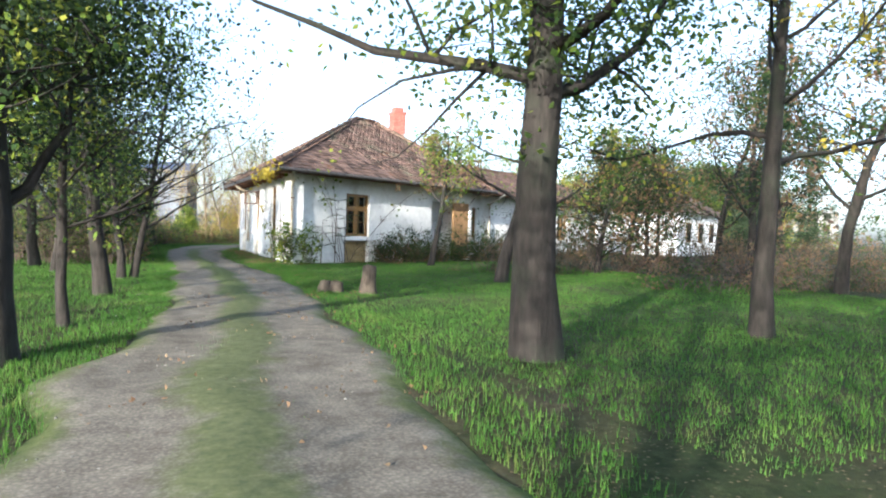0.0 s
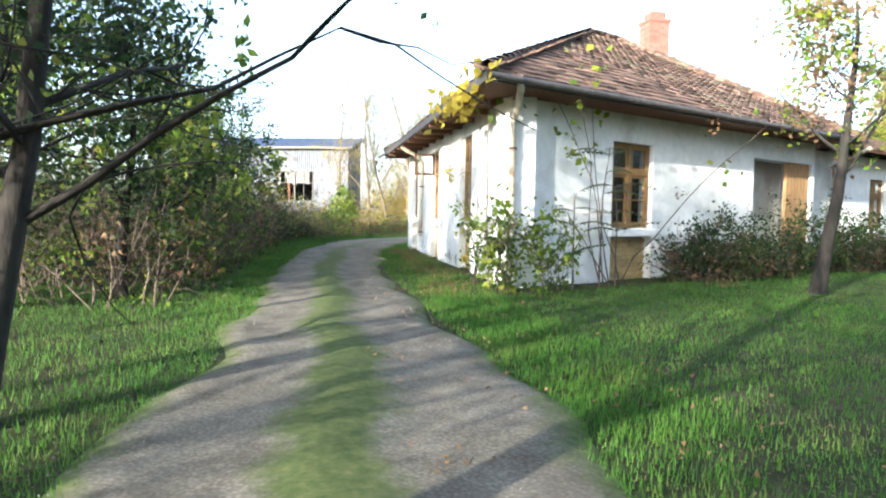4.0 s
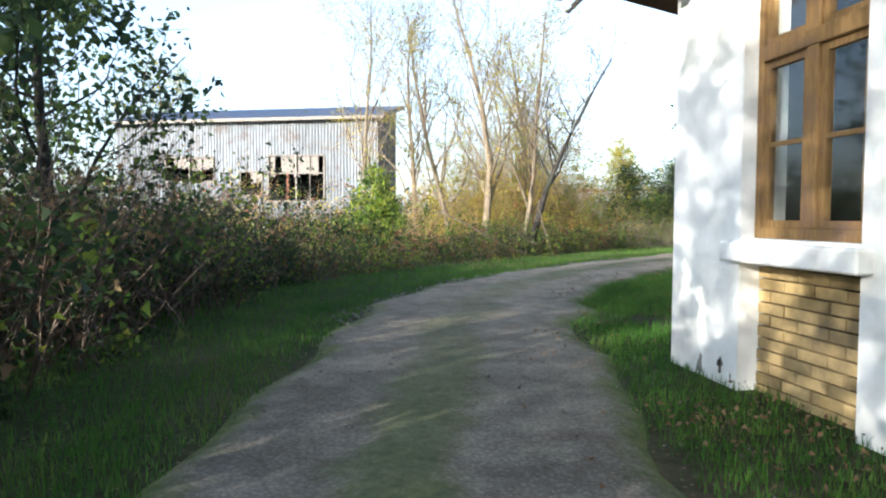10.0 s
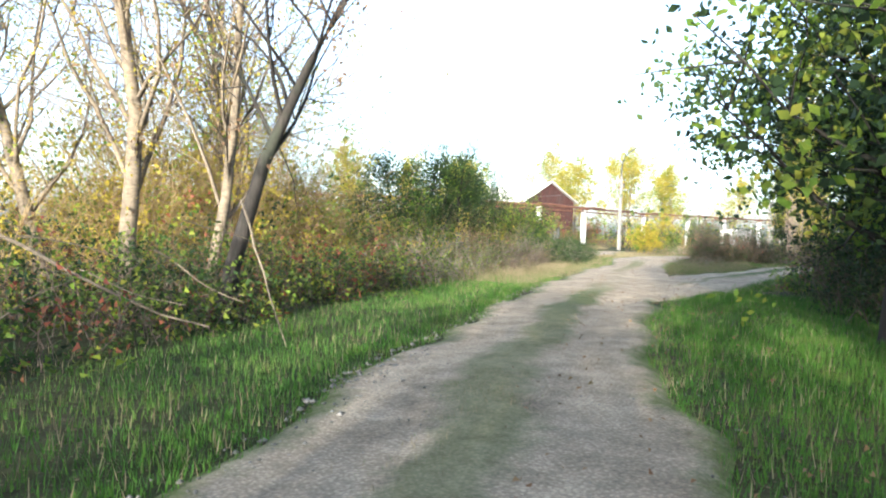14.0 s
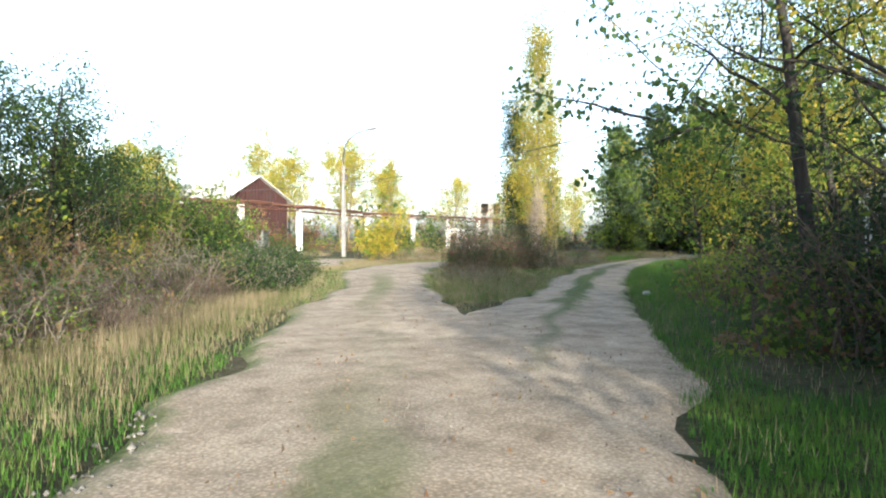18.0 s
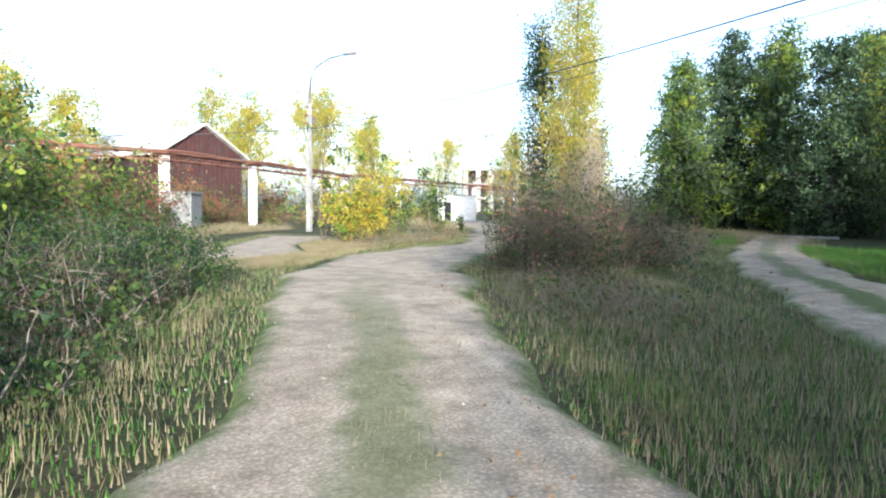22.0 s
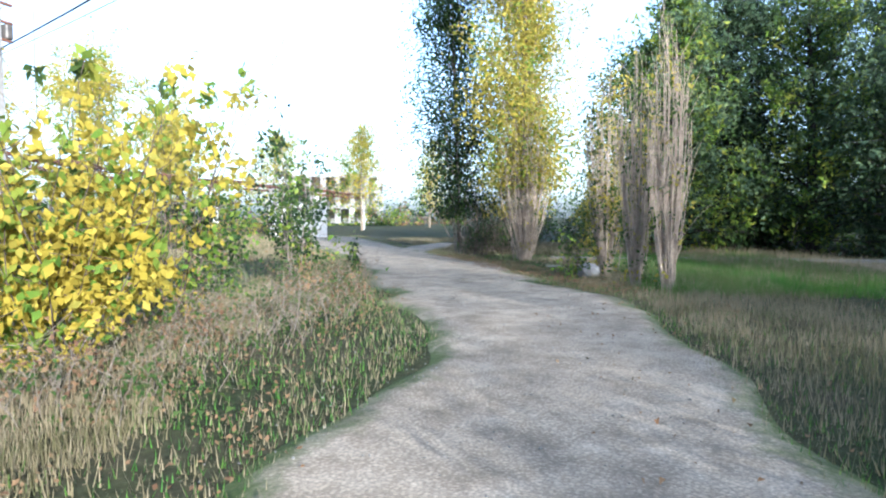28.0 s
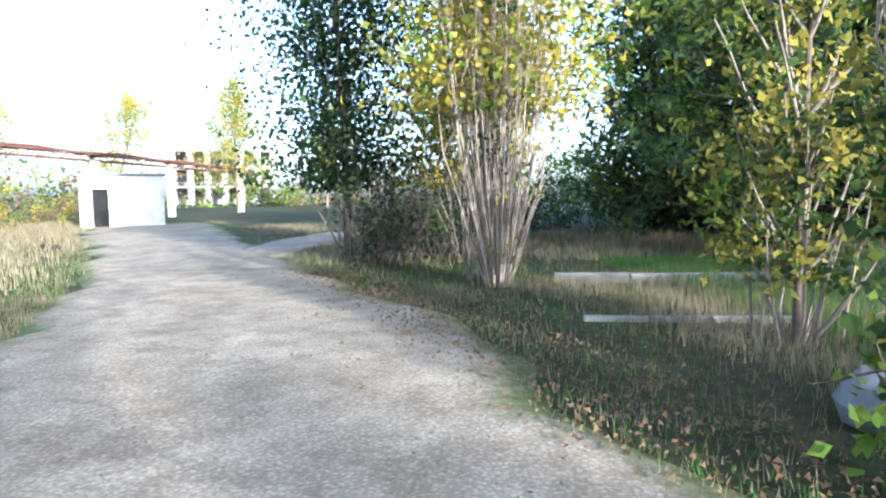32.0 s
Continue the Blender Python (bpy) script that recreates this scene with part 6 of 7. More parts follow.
thicket("corner_brush", [(-3.2, 13.2), (-2.4, 15.2), (-1.3, 17.2)], 1.6, 2.0, "dark brush where the drive begins to bend", 8000, 260, [M_LEAF_DARK, M_LEAF_GREEN, M_LEAF_DARK], 0.06, seed=30)
fl = thing("fallen_branch", (17.2, 32.6, 0), "bare fallen branches on the weedy bank", "branch")
r_ = np.random.default_rng(16)
ls = []
for a, b_, rr in (((-0.9, -0.6, 0.05), (1.6, 2.4, 1.0), 0.022), ((-0.3, 0.1, 0.3), (0.2, 1.9, 1.15), 0.014), ((0.4, 0.9, 0.6), (1.9, 1.5, 0.55), 0.012), ((-0.7, -0.3, 0.1), (-1.4, 1.2, 0.7), 0.014), ((0.1, 0.5, 0.45), (1.3, 0.7, 0.2), 0.01), ((0.8, 1.5, 0.75), (0.9, 2.6, 1.25), 0.008)):
    a, b_ = np.array(a), np.array(b_)
    part("branch", tube_mesh("branch", [(bent(r_, a, (b_ - a) / np.linalg.norm(b_ - a), np.linalg.norm(b_ - a), 7, 0.12), np.linspace(rr, rr * 0.35, 8))], M_BARK_PALE, 5), parent=fl)
shrub("green_bush", 27.6, 43.0, 2.8, 2.6, "rounded green bush among the weeds", 3000, 0.09, [M_LEAF_GREEN, M_LEAF_LIME, M_LEAF_DRY], seed=176, stems=20, group="bushes beyond the bend", lean=0.7, puff=0.22)
for k, (x, y, h) in enumerate([(22.6, 38.6, 2.8), (24.6, 39.9, 2.5), (20.6, 37.9, 2.6)]):
    shrub("green_bush", x, y, h, 2.4, "rounded green bush among the weeds", 2600, 0.09, [M_LEAF_GREEN, M_LEAF_LIME], seed=177 + k, stems=20, group="bushes beyond the bend", lean=0.7, puff=0.22)
thicket("tall_weeds", [(32, 32.4), (36, 33.2), (41, 33.4)], 1.6, 0.9, "dry weeds beside the side track", 5000, 700, [M_LEAF_DRY, M_LEAF_GREEN], 0.04, M_TWIG_PALE, seed=31, rad=0.004, puff=0.08)
# trees on the bank beyond the track
for k, (x, y, h, r0) in enumerate([(17.6, 36.6, 4.6, 0.07), (18.8, 38.2, 4.2, 0.06), (15.8, 36.0, 4.4, 0.06), (20.5, 40.2, 3.6, 0.05), (13.5, 34.6, 3.8, 0.06), (24.5, 43.5, 4.6, 0.07)]):
    tree("bank_tree", x, y, h, r0, "young grey-green tree on the weedy bank", 3000, 0.08, [M_LEAF_GREEN, M_LEAF_DARK, M_LEAF_GREEN], seed=300 + k, first=0.12, limbs=14, group="young trees on the bank", puff=0.24, up=0.8)
# a poplar with one branch reaching over the side track
t_ = tree("track_poplar", 22.4, 23.5, 9, 0.13, "broad-leaved tree reaching over the side track", 4000, 0.1, [M_LEAF_LIME, M_LEAF_POPLAR, M_LEAF_GREEN], seed=330, first=0.3, limbs=14, puff=0.3, fine=True)
r_ = np.random.default_rng(33)
ls, sp = [], []
for a, b_ in (((0, 0, 2.5), (-2.1, 3.5, 3.25)), ((-0.9, 1.5, 2.85), (-2.3, 2.6, 2.75)), ((-1.3, 2.2, 3.0), (-1.7, 4.2, 3.6)), ((-0.5, 0.8, 2.7), (-1.6, 1.8, 3.6))):
    a, b_ = np.array(a), np.array(b_)
    s = bent(r_, a, (b_ - a) / np.linalg.norm(b_ - a), np.linalg.norm(b_ - a), 7, 0.1)
    ls.append((s, np.linspace(0.03, 0.005, 8)))
    sp.append(s[2:])
part("bough", tube_mesh("bough", ls, M_BARK, 5), parent=t_, label="bough hanging over the track")
sp = np.concatenate(sp)
part("bough_leaves", leaf_cloud("bough_leaves", sp[r_.integers(0, len(sp), 800)] + r_.normal(size=(800, 3)) * 0.2, 0.1, M_LEAF_GREEN, r_, 0.8, 0.45), parent=t_)["kind"] = "stuff"
# large-leaved maple shoots beside the drive
for k, (x, y, h) in enumerate([(-2.5, 3.6, 2.6), (-2.6, 6.4, 4.2), (-2.7, 0.6, 3.6), (-2.6, 9.0, 3.4), (-2.9, -1.6, 3.9), (-3.1, 2.2, 4.4)]):
    shrub("maple_sapling", x, y, h, 1.1, "maple sapling with large yellow-green leaves", 420, 0.15, [M_LEAF_LIME, M_LEAF_LIME, M_LEAF_GREEN], seed=340 + k, stems=6, droop=0.7, group="maple saplings")

# ---- the fork and the yard ----
thicket("fork_weeds", [(24.6, 31.3), (27.5, 32.6), (30.5, 33.6)], 2.2, 0.55, "dry weeds on the point between the tracks", 2500, 400, [M_LEAF_DRY, M_LEAF_GREEN], 0.04, M_TWIG_PALE, seed=17, rad=0.0045)
rosehip = thicket("rosehip_brush", [(29.4, 34.0), (31.5, 33.5), (33.6, 33.2)], 1.8, 2.0, "tangled rosehip bushes with red berries", 12000, 900, [M_LEAF_GREEN, M_LEAF_DARK, M_LEAF_DRY, M_LEAF_DARK, M_LEAF_GREEN], 0.055, seed=18, rad=0.007)
hip = over_road(np.c_[scatter([(29.0, 34.0), (30.0, 33.8), (32.4, 33.0)], 1.4, 150, 69), np.random.default_rng(69).uniform(0.3, 1.2, 150)], 0, 0)
hv = np.array([(1, 0, 0), (-1, 0, 0), (0, 1, 0), (0, -1, 0), (0, 0, 1.3), (0, 0, -1.3)]) * 0.012
hf = np.array([(0, 2, 4), (2, 1, 4), (1, 3, 4), (3, 0, 4), (2, 0, 5), (1, 2, 5), (3, 1, 5), (0, 3, 5)])
part("berries", np_mesh("berries", (hv[None] + hip[:, None]).reshape(-1, 3), (hf[None] + (np.arange(len(hip)) * 6)[:, None, None]).reshape(-1, 3), M_BERRY), parent=rosehip, label="red rosehips")["kind"] = "stuff"
thicket("bramble_bank", [(18.8, 33.4), (21.5, 35.2), (24.0, 37.4), (25.5, 39.4)], 2.6, 1.0, "bramble bank with dry stalks", 30000, 600, [M_LEAF_GREEN, M_LEAF_DARK, M_LEAF_DARK, M_LEAF_GREEN], 0.055, M_TWIG_PALE, seed=19)
thicket("yard_brush", [(24, 46), (30, 51), (37, 56), (44, 58), (50, 60)], 3.0, 2.4, "weeds and ivy under the pipe rack", 20000, 700, [M_LEAF_DRY, M_LEAF_RED, M_LEAF_LIME, M_LEAF_GREEN], 0.085, seed=20)
thicket("yard_brush", [(50, 58), (58, 58.5), (66, 62), (78, 62)], 4.0, 1.8, "sunlit brush beyond the yard", 9000, 500, [M_LEAF_LIME, M_LEAF_YELLOW, M_LEAF_DRY], 0.1, seed=21)
shrub("yellow_bush", 35.6, 42.1, 2.5, 2.3, "bright yellow autumn bush by the yard", 5200, 0.09, [M_LEAF_YELLOW, M_LEAF_YELLOW, M_LEAF_YELLOW, M_LEAF_LIME], seed=200, stems=26, lean=0.8, puff=0.13, droop=0.8)
shrub("yellow_bush", 37.4, 42.4, 3.4, 1.5, "tall bush turning yellow beside the yard", 1200, 0.1, [M_LEAF_LIME, M_LEAF_YELLOW], seed=201, stems=14, lean=0.5)
shrub("yellow_bush", 35.0, 42.9, 3.9, 1.0, "tall thin shoots with drooping leaves by the yard", 420, 0.13, [M_LEAF_LIME, M_LEAF_GREEN], seed=202, stems=9, lean=0.5, droop=0.9, puff=0.08)
shrub("yellow_bush", 36.4, 43.2, 3.7, 1.0, "tall thin shoots with drooping leaves by the yard", 380, 0.13, [M_LEAF_LIME, M_LEAF_GREEN], seed=203, stems=8, lean=0.5, droop=0.9, puff=0.08)
thicket("verge_weeds", [(34.0, 41.0), (36.5, 41.2), (39.5, 41.6), (42.5, 42.6)], 1.6, 0.7, "grey-brown weeds at the road edge", 4000, 500, [M_LEAF_DRY, M_LEAF_GREEN], 0.045, M_TWIG_PALE, seed=22, rad=0.0045)
for k, (x, y, h, w) in enumerate([(41.3, 42.8, 2.9, 1.2), (42.8, 43.6, 3.1, 1.3), (40.0, 43.4, 1.9, 1.1), (43.0, 42.2, 0.9, 0.8)]):
    shrub("verge_shrub", x, y, h, w, "leafy shoots by the road edge", 1200, 0.09, [M_LEAF_GREEN, M_LEAF_DARK, M_LEAF_GREEN, M_LEAF_LIME], seed=205 + k, stems=10, bark=M_TWIG_PALE)
poplar(49.8, 40.1, 15.5, 3.5, "tall yellowing poplar at the road side", 38000, 0.095, [M_LEAF_POPLAR, M_LEAF_YELLOW, M_LEAF_LIME, M_LEAF_POPLAR], seed=210, z0=2.0)
poplar(52.6, 42.6, 11.5, 3.4, "tall dark-leaved poplar at the road side", 26000, 0.1, [M_LEAF_DARK, M_LEAF_GREEN], seed=211)
poplar(52.5, 40.6, 12, 2.8, "tall yellowing poplar behind the first", 17000, 0.1, [M_LEAF_POPLAR, M_LEAF_YELLOW, M_LEAF_LIME], seed=212)
def upright_shoots(x, y, h, w, label, leaves, seed, stems=30, lean=(0, 0), low=0.2):
    """A tight bundle of upright poplar shoots: narrow foot, fuller middle, bare wands at the top."""
    r = np.random.default_rng(seed)
    t = thing("poplar_shoots", (x, y, 0), label, "shrub", "poplar shoots by the grass")
    lines, spots = [], []
    q = np.linspace(0, 1, 9)
    for i in range(stems):
        az, k = r.uniform(0, 6.28), math.sqrt(r.uniform(0.02, 1))
        ll = h * r.uniform(0.55, 1.0) * (1.05 - 0.25 * k)
        out = w * 0.5 * k * np.sin(np.minimum(q * 1.35 + 0.16, 1.75)) + r.normal(size=9) * 0.018
        pts = np.stack([np.cos(az) * out + lean[0] * q * ll + r.normal(size=9) * 0.018, np.sin(az) * out + lean[1] * q * ll, q * ll - 0.05], 1)
        lines.append((pts, np.linspace(0.0105, 0.003, 9) * r.uniform(0.7, 1.3)))
        spots.append(pts[max(1, int(low * 9)):])
        for _ in range(3):
            a = pts[int(r.integers(2, 8))]
            tw = bent(r, a, (*(r.normal(size=2) * 0.22), 1), ll * r.uniform(0.12, 0.3), 4, 0.07)
            lines.append((tw, np.linspace(0.005, 0.0025, 5)))
            spots.append(tw[1:])
    part("branchwork", tube_mesh("branchwork", lines, M_TWIG_WAND, 4, False), parent=t)["kind"] = "stuff"
    S = np.concatenate(spots)
    for mt in (M_LEAF_POPLAR, M_LEAF_GREEN):
        P = clumped(r, S, leaves // 2, 0.12, 7, 0.5)
        part("foliage", leaf_cloud("foliage", P, 0.075, mt, r, 0.3), parent=t)["kind"] = "stuff"


upright_shoots(49.35, 39.95, 4.8, 1.5, "brown shoots crowding the foot of the poplar", 500, 213, 80)
upright_shoots(44.8, 37.75, 4.4, 0.85, "upright poplar shoots with thin leaves", 2800, 214, 56)
upright_shoots(42.95, 37.2, 4.2, 0.8, "upright bare poplar shoots", 700, 215, 52)
upright_shoots(42.1, 36.75, 4.6, 0.7, "upright bare poplar shoots", 420, 216, 56, (0.05, 0.0))
shrub("green_shoots", 43.9, 38.35, 1.0, 0.6, "bright green shoots beside the rock", 320, 0.075, [M_LEAF_GREEN, M_LEAF_LIME], seed=217, stems=9)
poplar(46.4, 37.8, 5.2, 1.4, "leafy poplar shoots by the grass", 4200, 0.07, seed=218, z0=0.4)
# last value 1: sunlight put into the leaf colours, yellow-green instead of dark
for k, (x, y, h, w, sun_painted) in enumerate([(52.9, 35.7, 8.2, 3.8, 1), (55.1, 33.7, 9.8, 3.6, 0), (54.4, 31.4, 9.6, 4.8, 1), (51.5, 29.4, 8.2, 4.2, 0), (57.5, 36.6, 7.5, 3.8, 1), (60.5, 35, 9.5, 4.4, 0), (58.8, 32, 9.5, 4.4, 0),
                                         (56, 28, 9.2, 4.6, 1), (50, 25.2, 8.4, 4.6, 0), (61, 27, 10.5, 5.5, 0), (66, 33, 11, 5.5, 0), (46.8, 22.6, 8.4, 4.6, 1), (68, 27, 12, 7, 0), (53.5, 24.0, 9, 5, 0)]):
    conifer(x, y, h, w, "ragged evergreen with sunlight painted into yellow-green sprays" if sun_painted else "dark ragged evergreen beyond the grass", 220 + k, 15000, [M_LEAF_FIR, M_LEAF_GREEN, M_LEAF_LIME] if sun_painted else [M_LEAF_FIR, M_LEAF_DARK, M_LEAF_DARK], size=0.19, group="evergreens beyond the grass")
thicket("poplar_brush", [(51.2, 41.3), (54.5, 41.7), (58.5, 41.2)], 1.6, 2.2, "dark brush at the foot of the poplars", 5000, 220, [M_LEAF_DARK, M_LEAF_GREEN, M_LEAF_DARK], 0.08, seed=32)
thicket("shade_brush", [(50, 25), (56, 30), (60, 36), (64, 42)], 4, 2.6, "dark brush under the evergreens", 9000, 400, [M_LEAF_DARK, M_LEAF_GREEN], 0.12, seed=23)
for k, (x, y, h, w) in enumerate([(28, 45, 2.6, 2.4), (31.5, 48, 2.8, 2.4), (35, 51, 2.6, 2.2), (25, 43.5, 2.8, 2.6), (41, 55.5, 2.4, 2.2), (44.5, 60, 3.4, 2.6), (51.5, 61.5, 3.6, 2.8), (22, 46, 3.6, 3.2)]):
    shrub("yard_bush", x, y, h, w, "tangled autumn bush before the barn", 1900, 0.1, [M_LEAF_DRY, M_LEAF_RED, M_LEAF_GREEN], seed=260 + k, stems=16, group="bushes before the barn", lean=0.7, puff=0.2)
# pale far trees
for k, (x, y, h) in enumerate([(62, 66, 10.5), (68, 72, 12), (58, 76, 11.5), (76, 70, 11), (56, 68, 9.5), (84, 78, 10), (92, 72, 10), (70, 84, 11), (40, 78, 9), (30, 70, 9), (88, 60, 9), (36, 62, 7), (104, 58, 10), (44, 72, 8)]):
    tree("far_tree", x, y, h, 0.12, "sunlit yellow-green tree beyond the yard", 5200, 0.2, [M_LEAF_YELLOW, M_LEAF_LIME, M_LEAF_YELLOW], M_BARK_PALE, seed=240 + k, first=0.15, limbs=16, group="trees beyond the yard", puff=0.45, spread=0.7, up=1.0)
thicket("far_woods", [(10, 60), (24, 75), (50, 95), (90, 100), (120, 80), (128, 50)], 10, 6, "far autumn woodland edge", 9000, 300, [M_LEAF_LIME, M_LEAF_DRY, M_LEAF_GREEN], 0.5, seed=24, category="woods", puff=0.8)
thicket("far_woods", [(128, 50), (110, 20), (90, 0), (60, -20), (30, -40), (0, -60)], 10, 7, "far dark woodland edge", 9000, 300, [M_LEAF_DARK, M_LEAF_GREEN], 0.5, seed=25, category="woods", puff=0.8)
thicket("far_woods", [(0, -60), (-30, -50), (-45, -20), (-45, 20), (-35, 50), (10, 60)], 10, 7, "far woodland edge behind the drive", 9000, 300, [M_LEAF_DARK, M_LEAF_GREEN, M_LEAF_LIME], 0.5, seed=26, category="woods", puff=0.8)

# ---- grass ----
lawn_r = np.array([(x, y) for x, y in zip(rng.uniform(0.3, 13, 210000), rng.uniform(-21, 1.5, 210000))])
lawn_r = lawn_r[(lawn_r[:, 1] < -1.9 + (lawn_r[:, 0] - 2.2) * 0.45)]
grass("lawn_grass", clear_of_road(lawn_r, -0.1), 0.055, M_GRASS, "bright green mown lawn grass", 1, wide=0.004)
lawn_l = np.stack([rng.uniform(-8, -0.8, 90000), rng.uniform(-21, 4, 90000)], 1)
grass("lawn_grass", clear_of_road(lawn_l, -0.1), 0.07, M_GRASS, "green grass under the trees", 2, wide=0.004)
rows_ = np.array(TRACK)
q = rng.uniform(0.6, 24.5, 60000)
cols = [np.interp(q, np.arange(len(rows_)), rows_[:, c]) for c in range(5)]
u = 0.47 + rng.normal(size=len(q)) * 0.065
ridge = np.stack([cols[0] + (cols[2] - cols[0]) * u, cols[1] + (cols[3] - cols[1]) * u], 1)
tuft = np.array([noise.noise((p_[0] * 1.1, p_[1] * 1.1, 9.0)) for p_ in ridge])
keep = (cols[4] > rng.uniform(0.15, 0.75, len(q))) & (tuft > np.where(q < 8.5, -0.35, 0.0))
late = q > 9.5
grass("ridge_grass", ridge[keep & ~late], 0.075, M_GRASS, "short grass between the wheel ruts", 3)
grass("ridge_grass", ridge[keep & late][::2], 0.07, M_GRASS, "low green tufts between the ruts", 45)
grass("ridge_grass", ridge[keep & late][1::2], 0.1, M_GRASS_DRY, "yellow-brown tufts between the ruts", 46)
vr = scatter([(1.1, -8), (1.3, -2), (1.5, 3), (1.7, 8), (2.6, 12)], 1.0, 18000, 32)
grass("verge_grass", clear_of_road(vr, -0.05), 0.09, M_GRASS, "green verge along the house wall", 4)
for sd_, ln_, wd, ct, hh, mt, lab in [(33, [(-2.2, 2), (-2.2, 10), (-1.3, 14), (1, 17.8), (4, 20.8), (8, 24.4), (12, 27.4)], 2.0, 42000, 0.1, M_GRASS, "green verge grass on the outer bend"),
                                      (47, [(12, 27.6), (16.5, 31), (21, 34), (25, 37.5)], 2.2, 22000, 0.15, M_GRASS_DRY, "straw-coloured verge grass along the track"),
                                      (48, [(12, 27.6), (16.5, 31), (21, 34), (25, 37.5)], 2.0, 13000, 0.1, M_GRASS, "thin green grass along the track"),
                                      (34, [(3.2, 12.6), (5.5, 14.6), (8.5, 17.2), (12, 20.4), (16, 22.6)], 3.6, 90000, 0.1, M_GRASS, "short bright grass on the inner bend"),
                                      (35, [(20.8, 28.2), (24, 30), (27.5, 32), (31, 34)], 2.6, 20000, 0.11, M_GRASS, "rough grass between the tracks"),
                                      (36, [(20.8, 28.2), (24, 30), (27.5, 32), (31, 34.2), (36, 35.2), (42, 36)], 2.6, 46000, 0.15, M_GRASS_DRY, "straw-coloured grass between the tracks"),
                                      (37, [(13, 29.5), (17, 32), (20, 34.4)], 2.6, 9000, 0.26, M_GRASS_DRY, "dry grass on the bank"),
                                      (38, [(18, 24), (24, 25.6), (32, 27.8), (42, 29)], 3.0, 36000, 0.16, M_GRASS, "shaded grass by the side track"),
                                      (39, [(31, 41.4), (34, 41.6), (37, 42.6), (40, 44.2)], 2.4, 22000, 0.13, M_GRASS_DRY, "pale dry grass by the yard"),
                                      (40, [(26, 42), (30, 46.5), (35, 50.5), (42, 53)], 4.0, 22000, 0.4, M_GRASS_DRY, "pale dry grass before the pipe rack"),
                                      (41, [(42.5, 36.6), (45, 36.4), (48.5, 37.6), (50, 38.6)], 3.2, 26000, 0.15, M_GRASS_DRY, "dry grass at the foot of the poplars"),
                                      (42, [(42, 34.6), (47, 35), (52, 36)], 5.0, 45000, 0.2, M_GRASS, "shaded grass beyond the shoots"),
                                      (43, [(44, 32), (52, 34), (58, 38)], 5.0, 20000, 0.3, M_GRASS_DRY, "dry grass before the evergreens"),
                                      (44, [(36.5, 42.0), (40.5, 42.6), (44, 43.5), (48, 45)], 2.2, 18000, 0.13, M_GRASS_DRY, "dry grass on the road edge")]:
    P = scatter(ln_, wd, int(ct * 0.85), sd_)
    P = clear_of_road(P, -0.08)
    grass("grass", P, hh, mt, lab, sd_, wide=0.0032)

turf_r = np.random.default_rng(77)
line = [(-2.4, -20), (-0.6, -6), (-0.2, 4), (0.4, 11), (2.6, 15.5), (6.5, 20), (11.5, 23.8), (18, 28.6), (25, 34.2), (31, 37.8), (40, 38.6), (47, 41.5), (54, 46)]
X, N = along(line, 0.1)
for sd_, ct, hh, mt, a, b_, lab in [(61, 100000, 0.07, M_GRASS, 0.0, 0.56, "short turf along the track"), (62, 60000, 0.12, M_GRASS_DRY, 0.4, 1.0, "withered turf along the road"), (63, 70000, 0.08, M_GRASS, 0.6, 1.0, "thin green turf along the road")]:
    k = turf_r.integers(int(a * len(X)), int(b_ * len(X)), ct)
    o = turf_r.uniform(-1, 1, ct)
    P = X[k, :2] + N[k] * (np.sign(o) * np.abs(o) ** 1.3 * 7.0)[:, None]
    P = clear_of_road(P, -0.12)
    P = P[~((P[:, 0] > 2.0) & (P[:, 1] > -1.0 + (P[:, 0] - 2.2) * 0.45) & (P[:, 1] < 10.9 + (P[:, 0] - 2.2) * 0.45) & (P[:, 0] < 14))]
    grass("turf", P, hh, mt, lab, sd_)

P = scatter([(47, 47.5), (54, 51.5), (62, 56.5), (72, 62)], 5.0, 14000, 70)
grass("far_grass", clear_of_road(P, 0.0), 0.2, M_GRASS_DRY, "dry grass along the far road", 70, wide=0.012)
P = scatter([(52, 40.5), (58, 41.5), (66, 47)], 6.0, 14000, 71)
grass("far_grass", clear_of_road(P, 0.0), 0.18, M_GRASS_DRY, "rough grass beyond the poplars", 71, wide=0.012)
# dense short grass right at the edges of the tracks
cell = np.argwhere((CHART > -0.14) & (CHART < 0.58))
k = turf_r.integers(0, len(cell), 190000)
P = CHART_AT + (cell[k] + turf_r.uniform(0, 1, (len(k), 2))) * 0.1
late = P[:, 0] + P[:, 1] > 43
P = P[~late | (turf_r.uniform(size=len(P)) < 0.6)]
late = P[:, 0] + P[:, 1] > 43
grass("edge_turf", P[~late], 0.075, M_GRASS, "short green turf at the edge of the track", 64)
grass("edge_turf", P[late][::4], 0.06, M_GRASS, "short green turf at the edge of the road", 65)
grass("edge_turf", P[late][1::2], 0.07, M_GRASS_DRY, "withered turf at the edge of the road", 66)
P = scatter([(27.6, 39.0), (29.6, 39.4), (32, 40.6), (34.5, 41.2)], 1.8, 30000, 67)
grass("island_turf", clear_of_road(P, -0.05), 0.1, M_GRASS_DRY, "thin turf between road and yard", 67)
P = scatter([(42.7, 40.1), (43.0, 40.3)], 0.25, 500, 68)
grass("grass_tuft", P, 0.07, M_GRASS_DRY, "patch of grass growing in the road", 68)

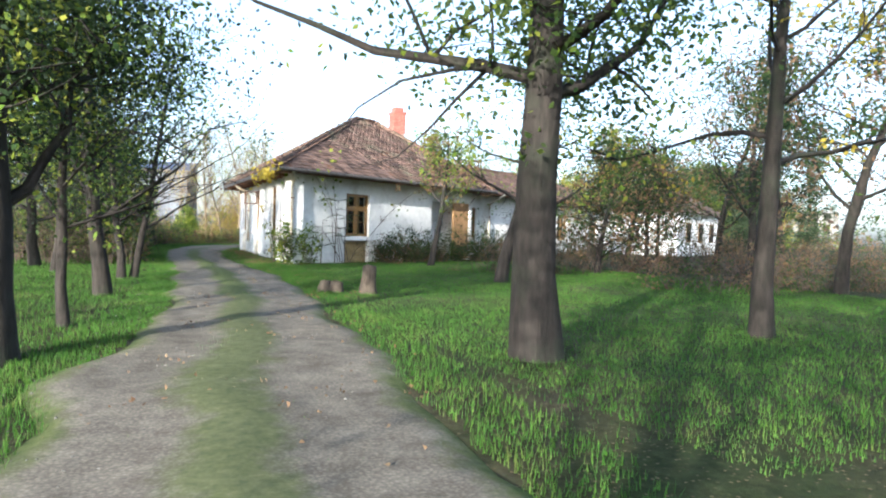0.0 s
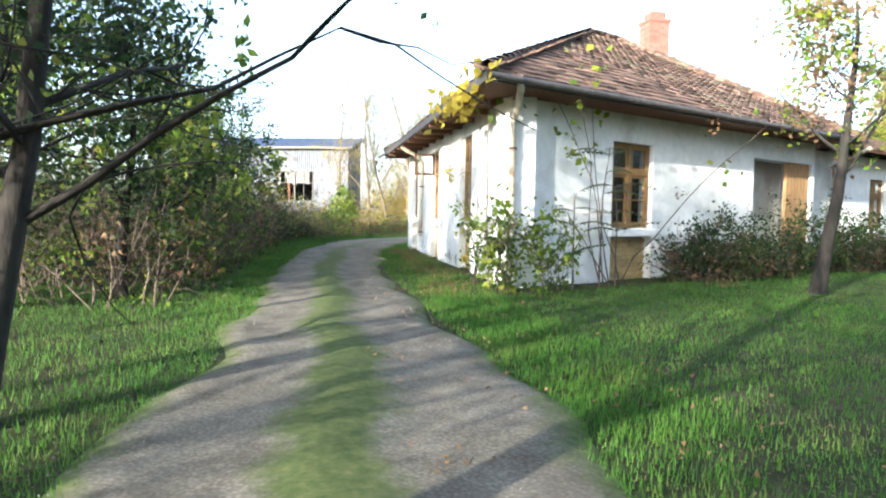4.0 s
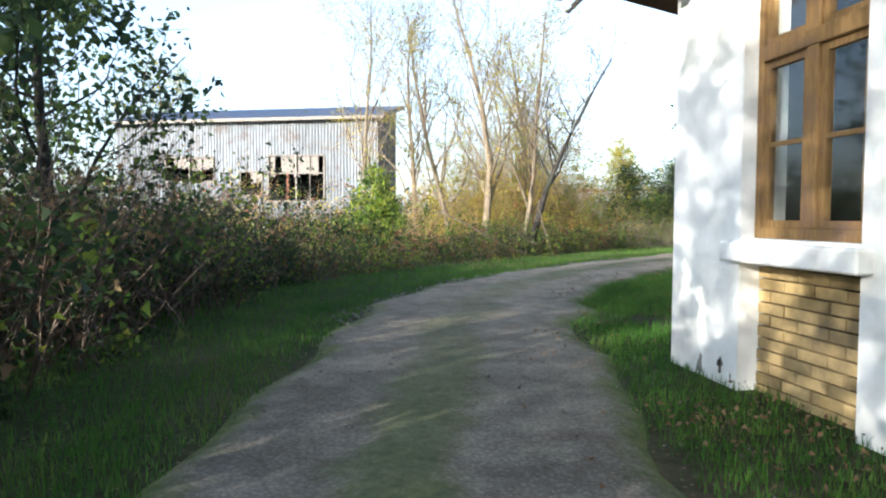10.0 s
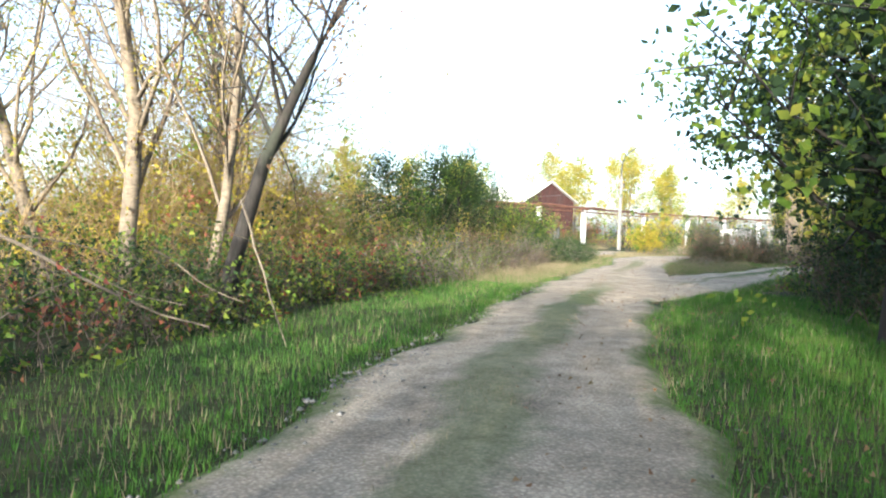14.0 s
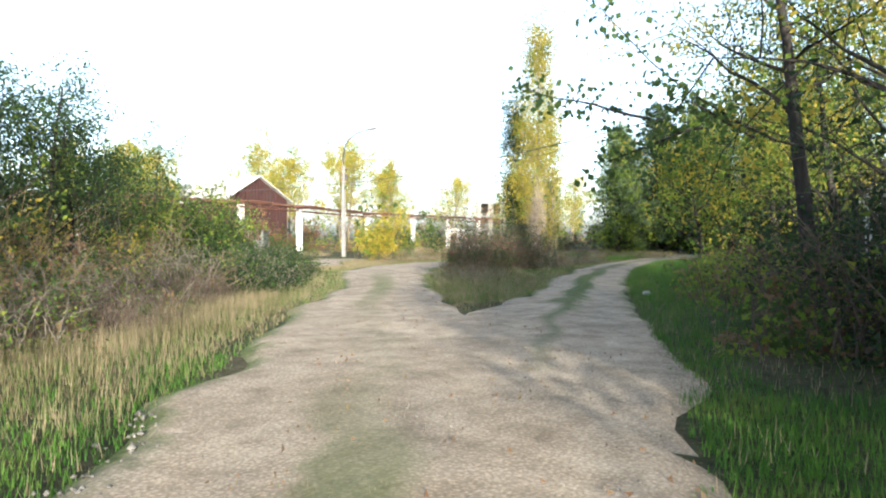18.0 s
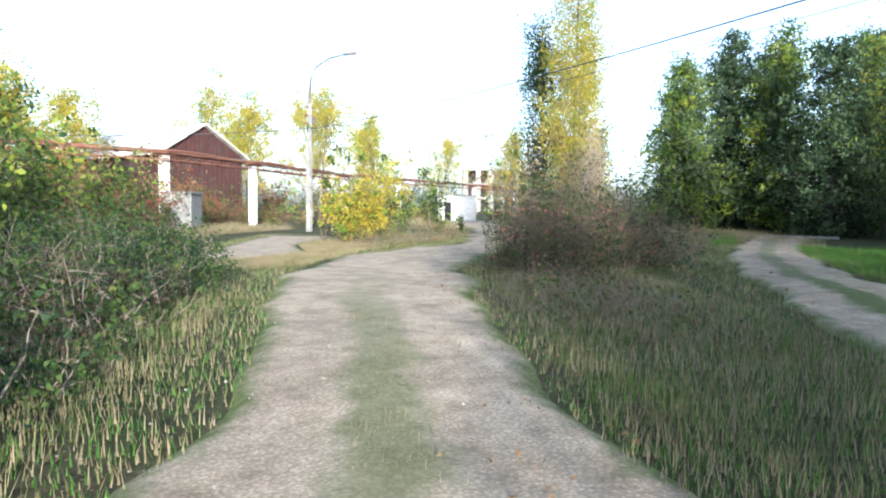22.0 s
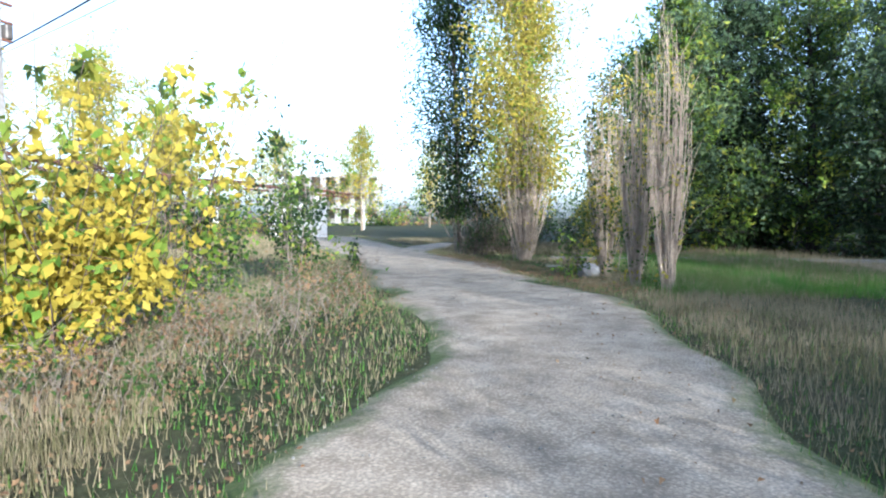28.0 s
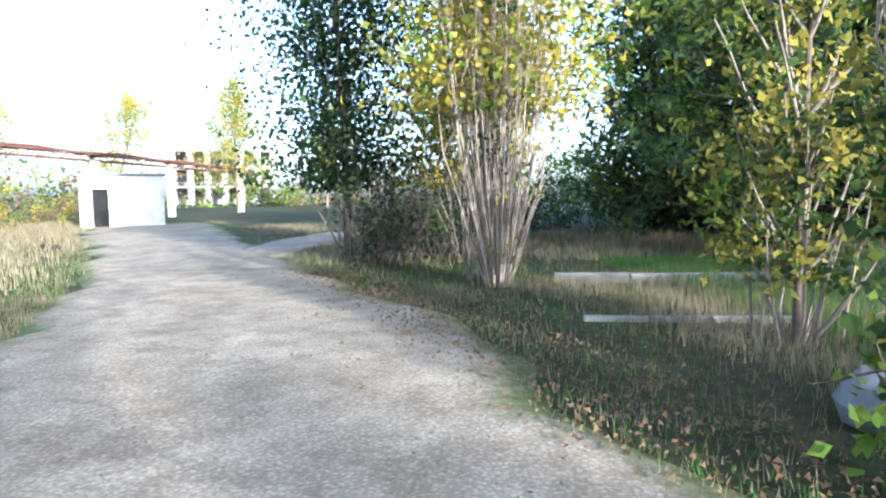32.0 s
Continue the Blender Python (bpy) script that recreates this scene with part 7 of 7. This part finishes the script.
# ---- loose stones and fallen leaves on the track ----
oct_v = np.array([(1, 0, 0), (-1, 0, 0), (0, 1, 0), (0, -1, 0), (0, 0, 0.7), (0, 0, -0.7)], float)
oct_f = np.array([(0, 2, 4), (2, 1, 4), (1, 3, 4), (3, 0, 4), (2, 0, 5), (1, 2, 5), (3, 1, 5), (0, 3, 5)])
P = scatter([(-2.4, -20), (-0.7, -6), (-0.3, 4), (0.4, 11), (2.6, 15.5), (6.5, 20), (11.5, 23.8), (18, 29), (25, 34.2), (31, 37.8), (40, 39), (46, 41)], 2.6, 5000, 50, 0.3)
S = rng.uniform(0.004, 0.016, len(P)) * rng.uniform(0.5, 1, len(P))
V = oct_v[None] * S[:, None, None] * rng.uniform(0.6, 1.3, (len(P), 6, 1)) + np.c_[P, np.full(len(P), 0.04)][:, None]
F = (oct_f[None] + (np.arange(len(P)) * 6)[:, None, None]).reshape(-1, 3)
B = clear_of_road(scatter([(-0.9, 12.2), (1.2, 15.7), (3.3, 18.0), (5.0, 19.9), (7.6, 22.0), (10.5, 24.3), (13.4, 26.5)], 1.1, 2600, 52, 0.6), -0.4)
B = B[CHART[tuple(((B - CHART_AT) / 0.1).astype(int).T)] < 0.06]
S = rng.uniform(0.012, 0.034, len(B)) * rng.uniform(0.5, 1, len(B))
V2 = oct_v[None] * S[:, None, None] * rng.uniform(0.6, 1.3, (len(B), 6, 1)) + np.c_[B, np.full(len(B), 0.03)][:, None]
F2 = (oct_f[None] + (np.arange(len(B)) * 6)[:, None, None]).reshape(-1, 3)
tagged(new("gravel_edge", np_mesh("gravel_edge", V2.reshape(-1, 3), F2, M_GRAVEL)), "coarse grey stones along the edge of the bend", "gravel", kind="stuff")
tagged(new("gravel", np_mesh("gravel", V.reshape(-1, 3), F, M_GRAVEL)), "loose gravel stones on the track", "gravel", kind="stuff")
P = scatter([(-2.4, -20), (0.6, -9), (1.3, 0), (1.6, 8), (4.5, 16), (10.5, 22.5), (20, 29), (32, 36), (41, 37.6), (48, 40.6)], 2.6, 3500, 51, 0.5)
tagged(new("fallen_leaves", leaf_cloud("fallen_leaves", np.c_[P, np.full(len(P), 0.06)], 0.035, M_LEAF_DRY, np.random.default_rng(3), 0.0)), "brown fallen leaves on the ground", "leaves", kind="stuff")
for ln_, wd, ct, sd_, lab in (([(41.5, 37.4), (44.0, 38.8), (47.2, 40.4), (50.4, 42.4)], 1.0, 3400, 53, "brown leaf litter under the poplars"),
                              ([(33.2, 39.7), (35.6, 40.4), (38.6, 40.8), (41.5, 41.6)], 1.3, 700, 54, "brown leaf litter at the road edge"),
                              ([(1.0, -2.2), (1.4, 1.0), (1.6, 4.5), (1.8, 9.0)], 0.8, 1800, 55, "dry leaves at the foot of the house wall")):
    P = scatter(ln_, wd, ct, sd_, 0.7)
    tagged(new("leaf_litter", leaf_cloud("leaf_litter", np.c_[P, np.full(len(P), 0.05) + np.random.default_rng(sd_).uniform(0, 0.04, len(P))], 0.033, M_LEAF_DRY, np.random.default_rng(sd_), 0.0)), lab, "leaves", kind="stuff")
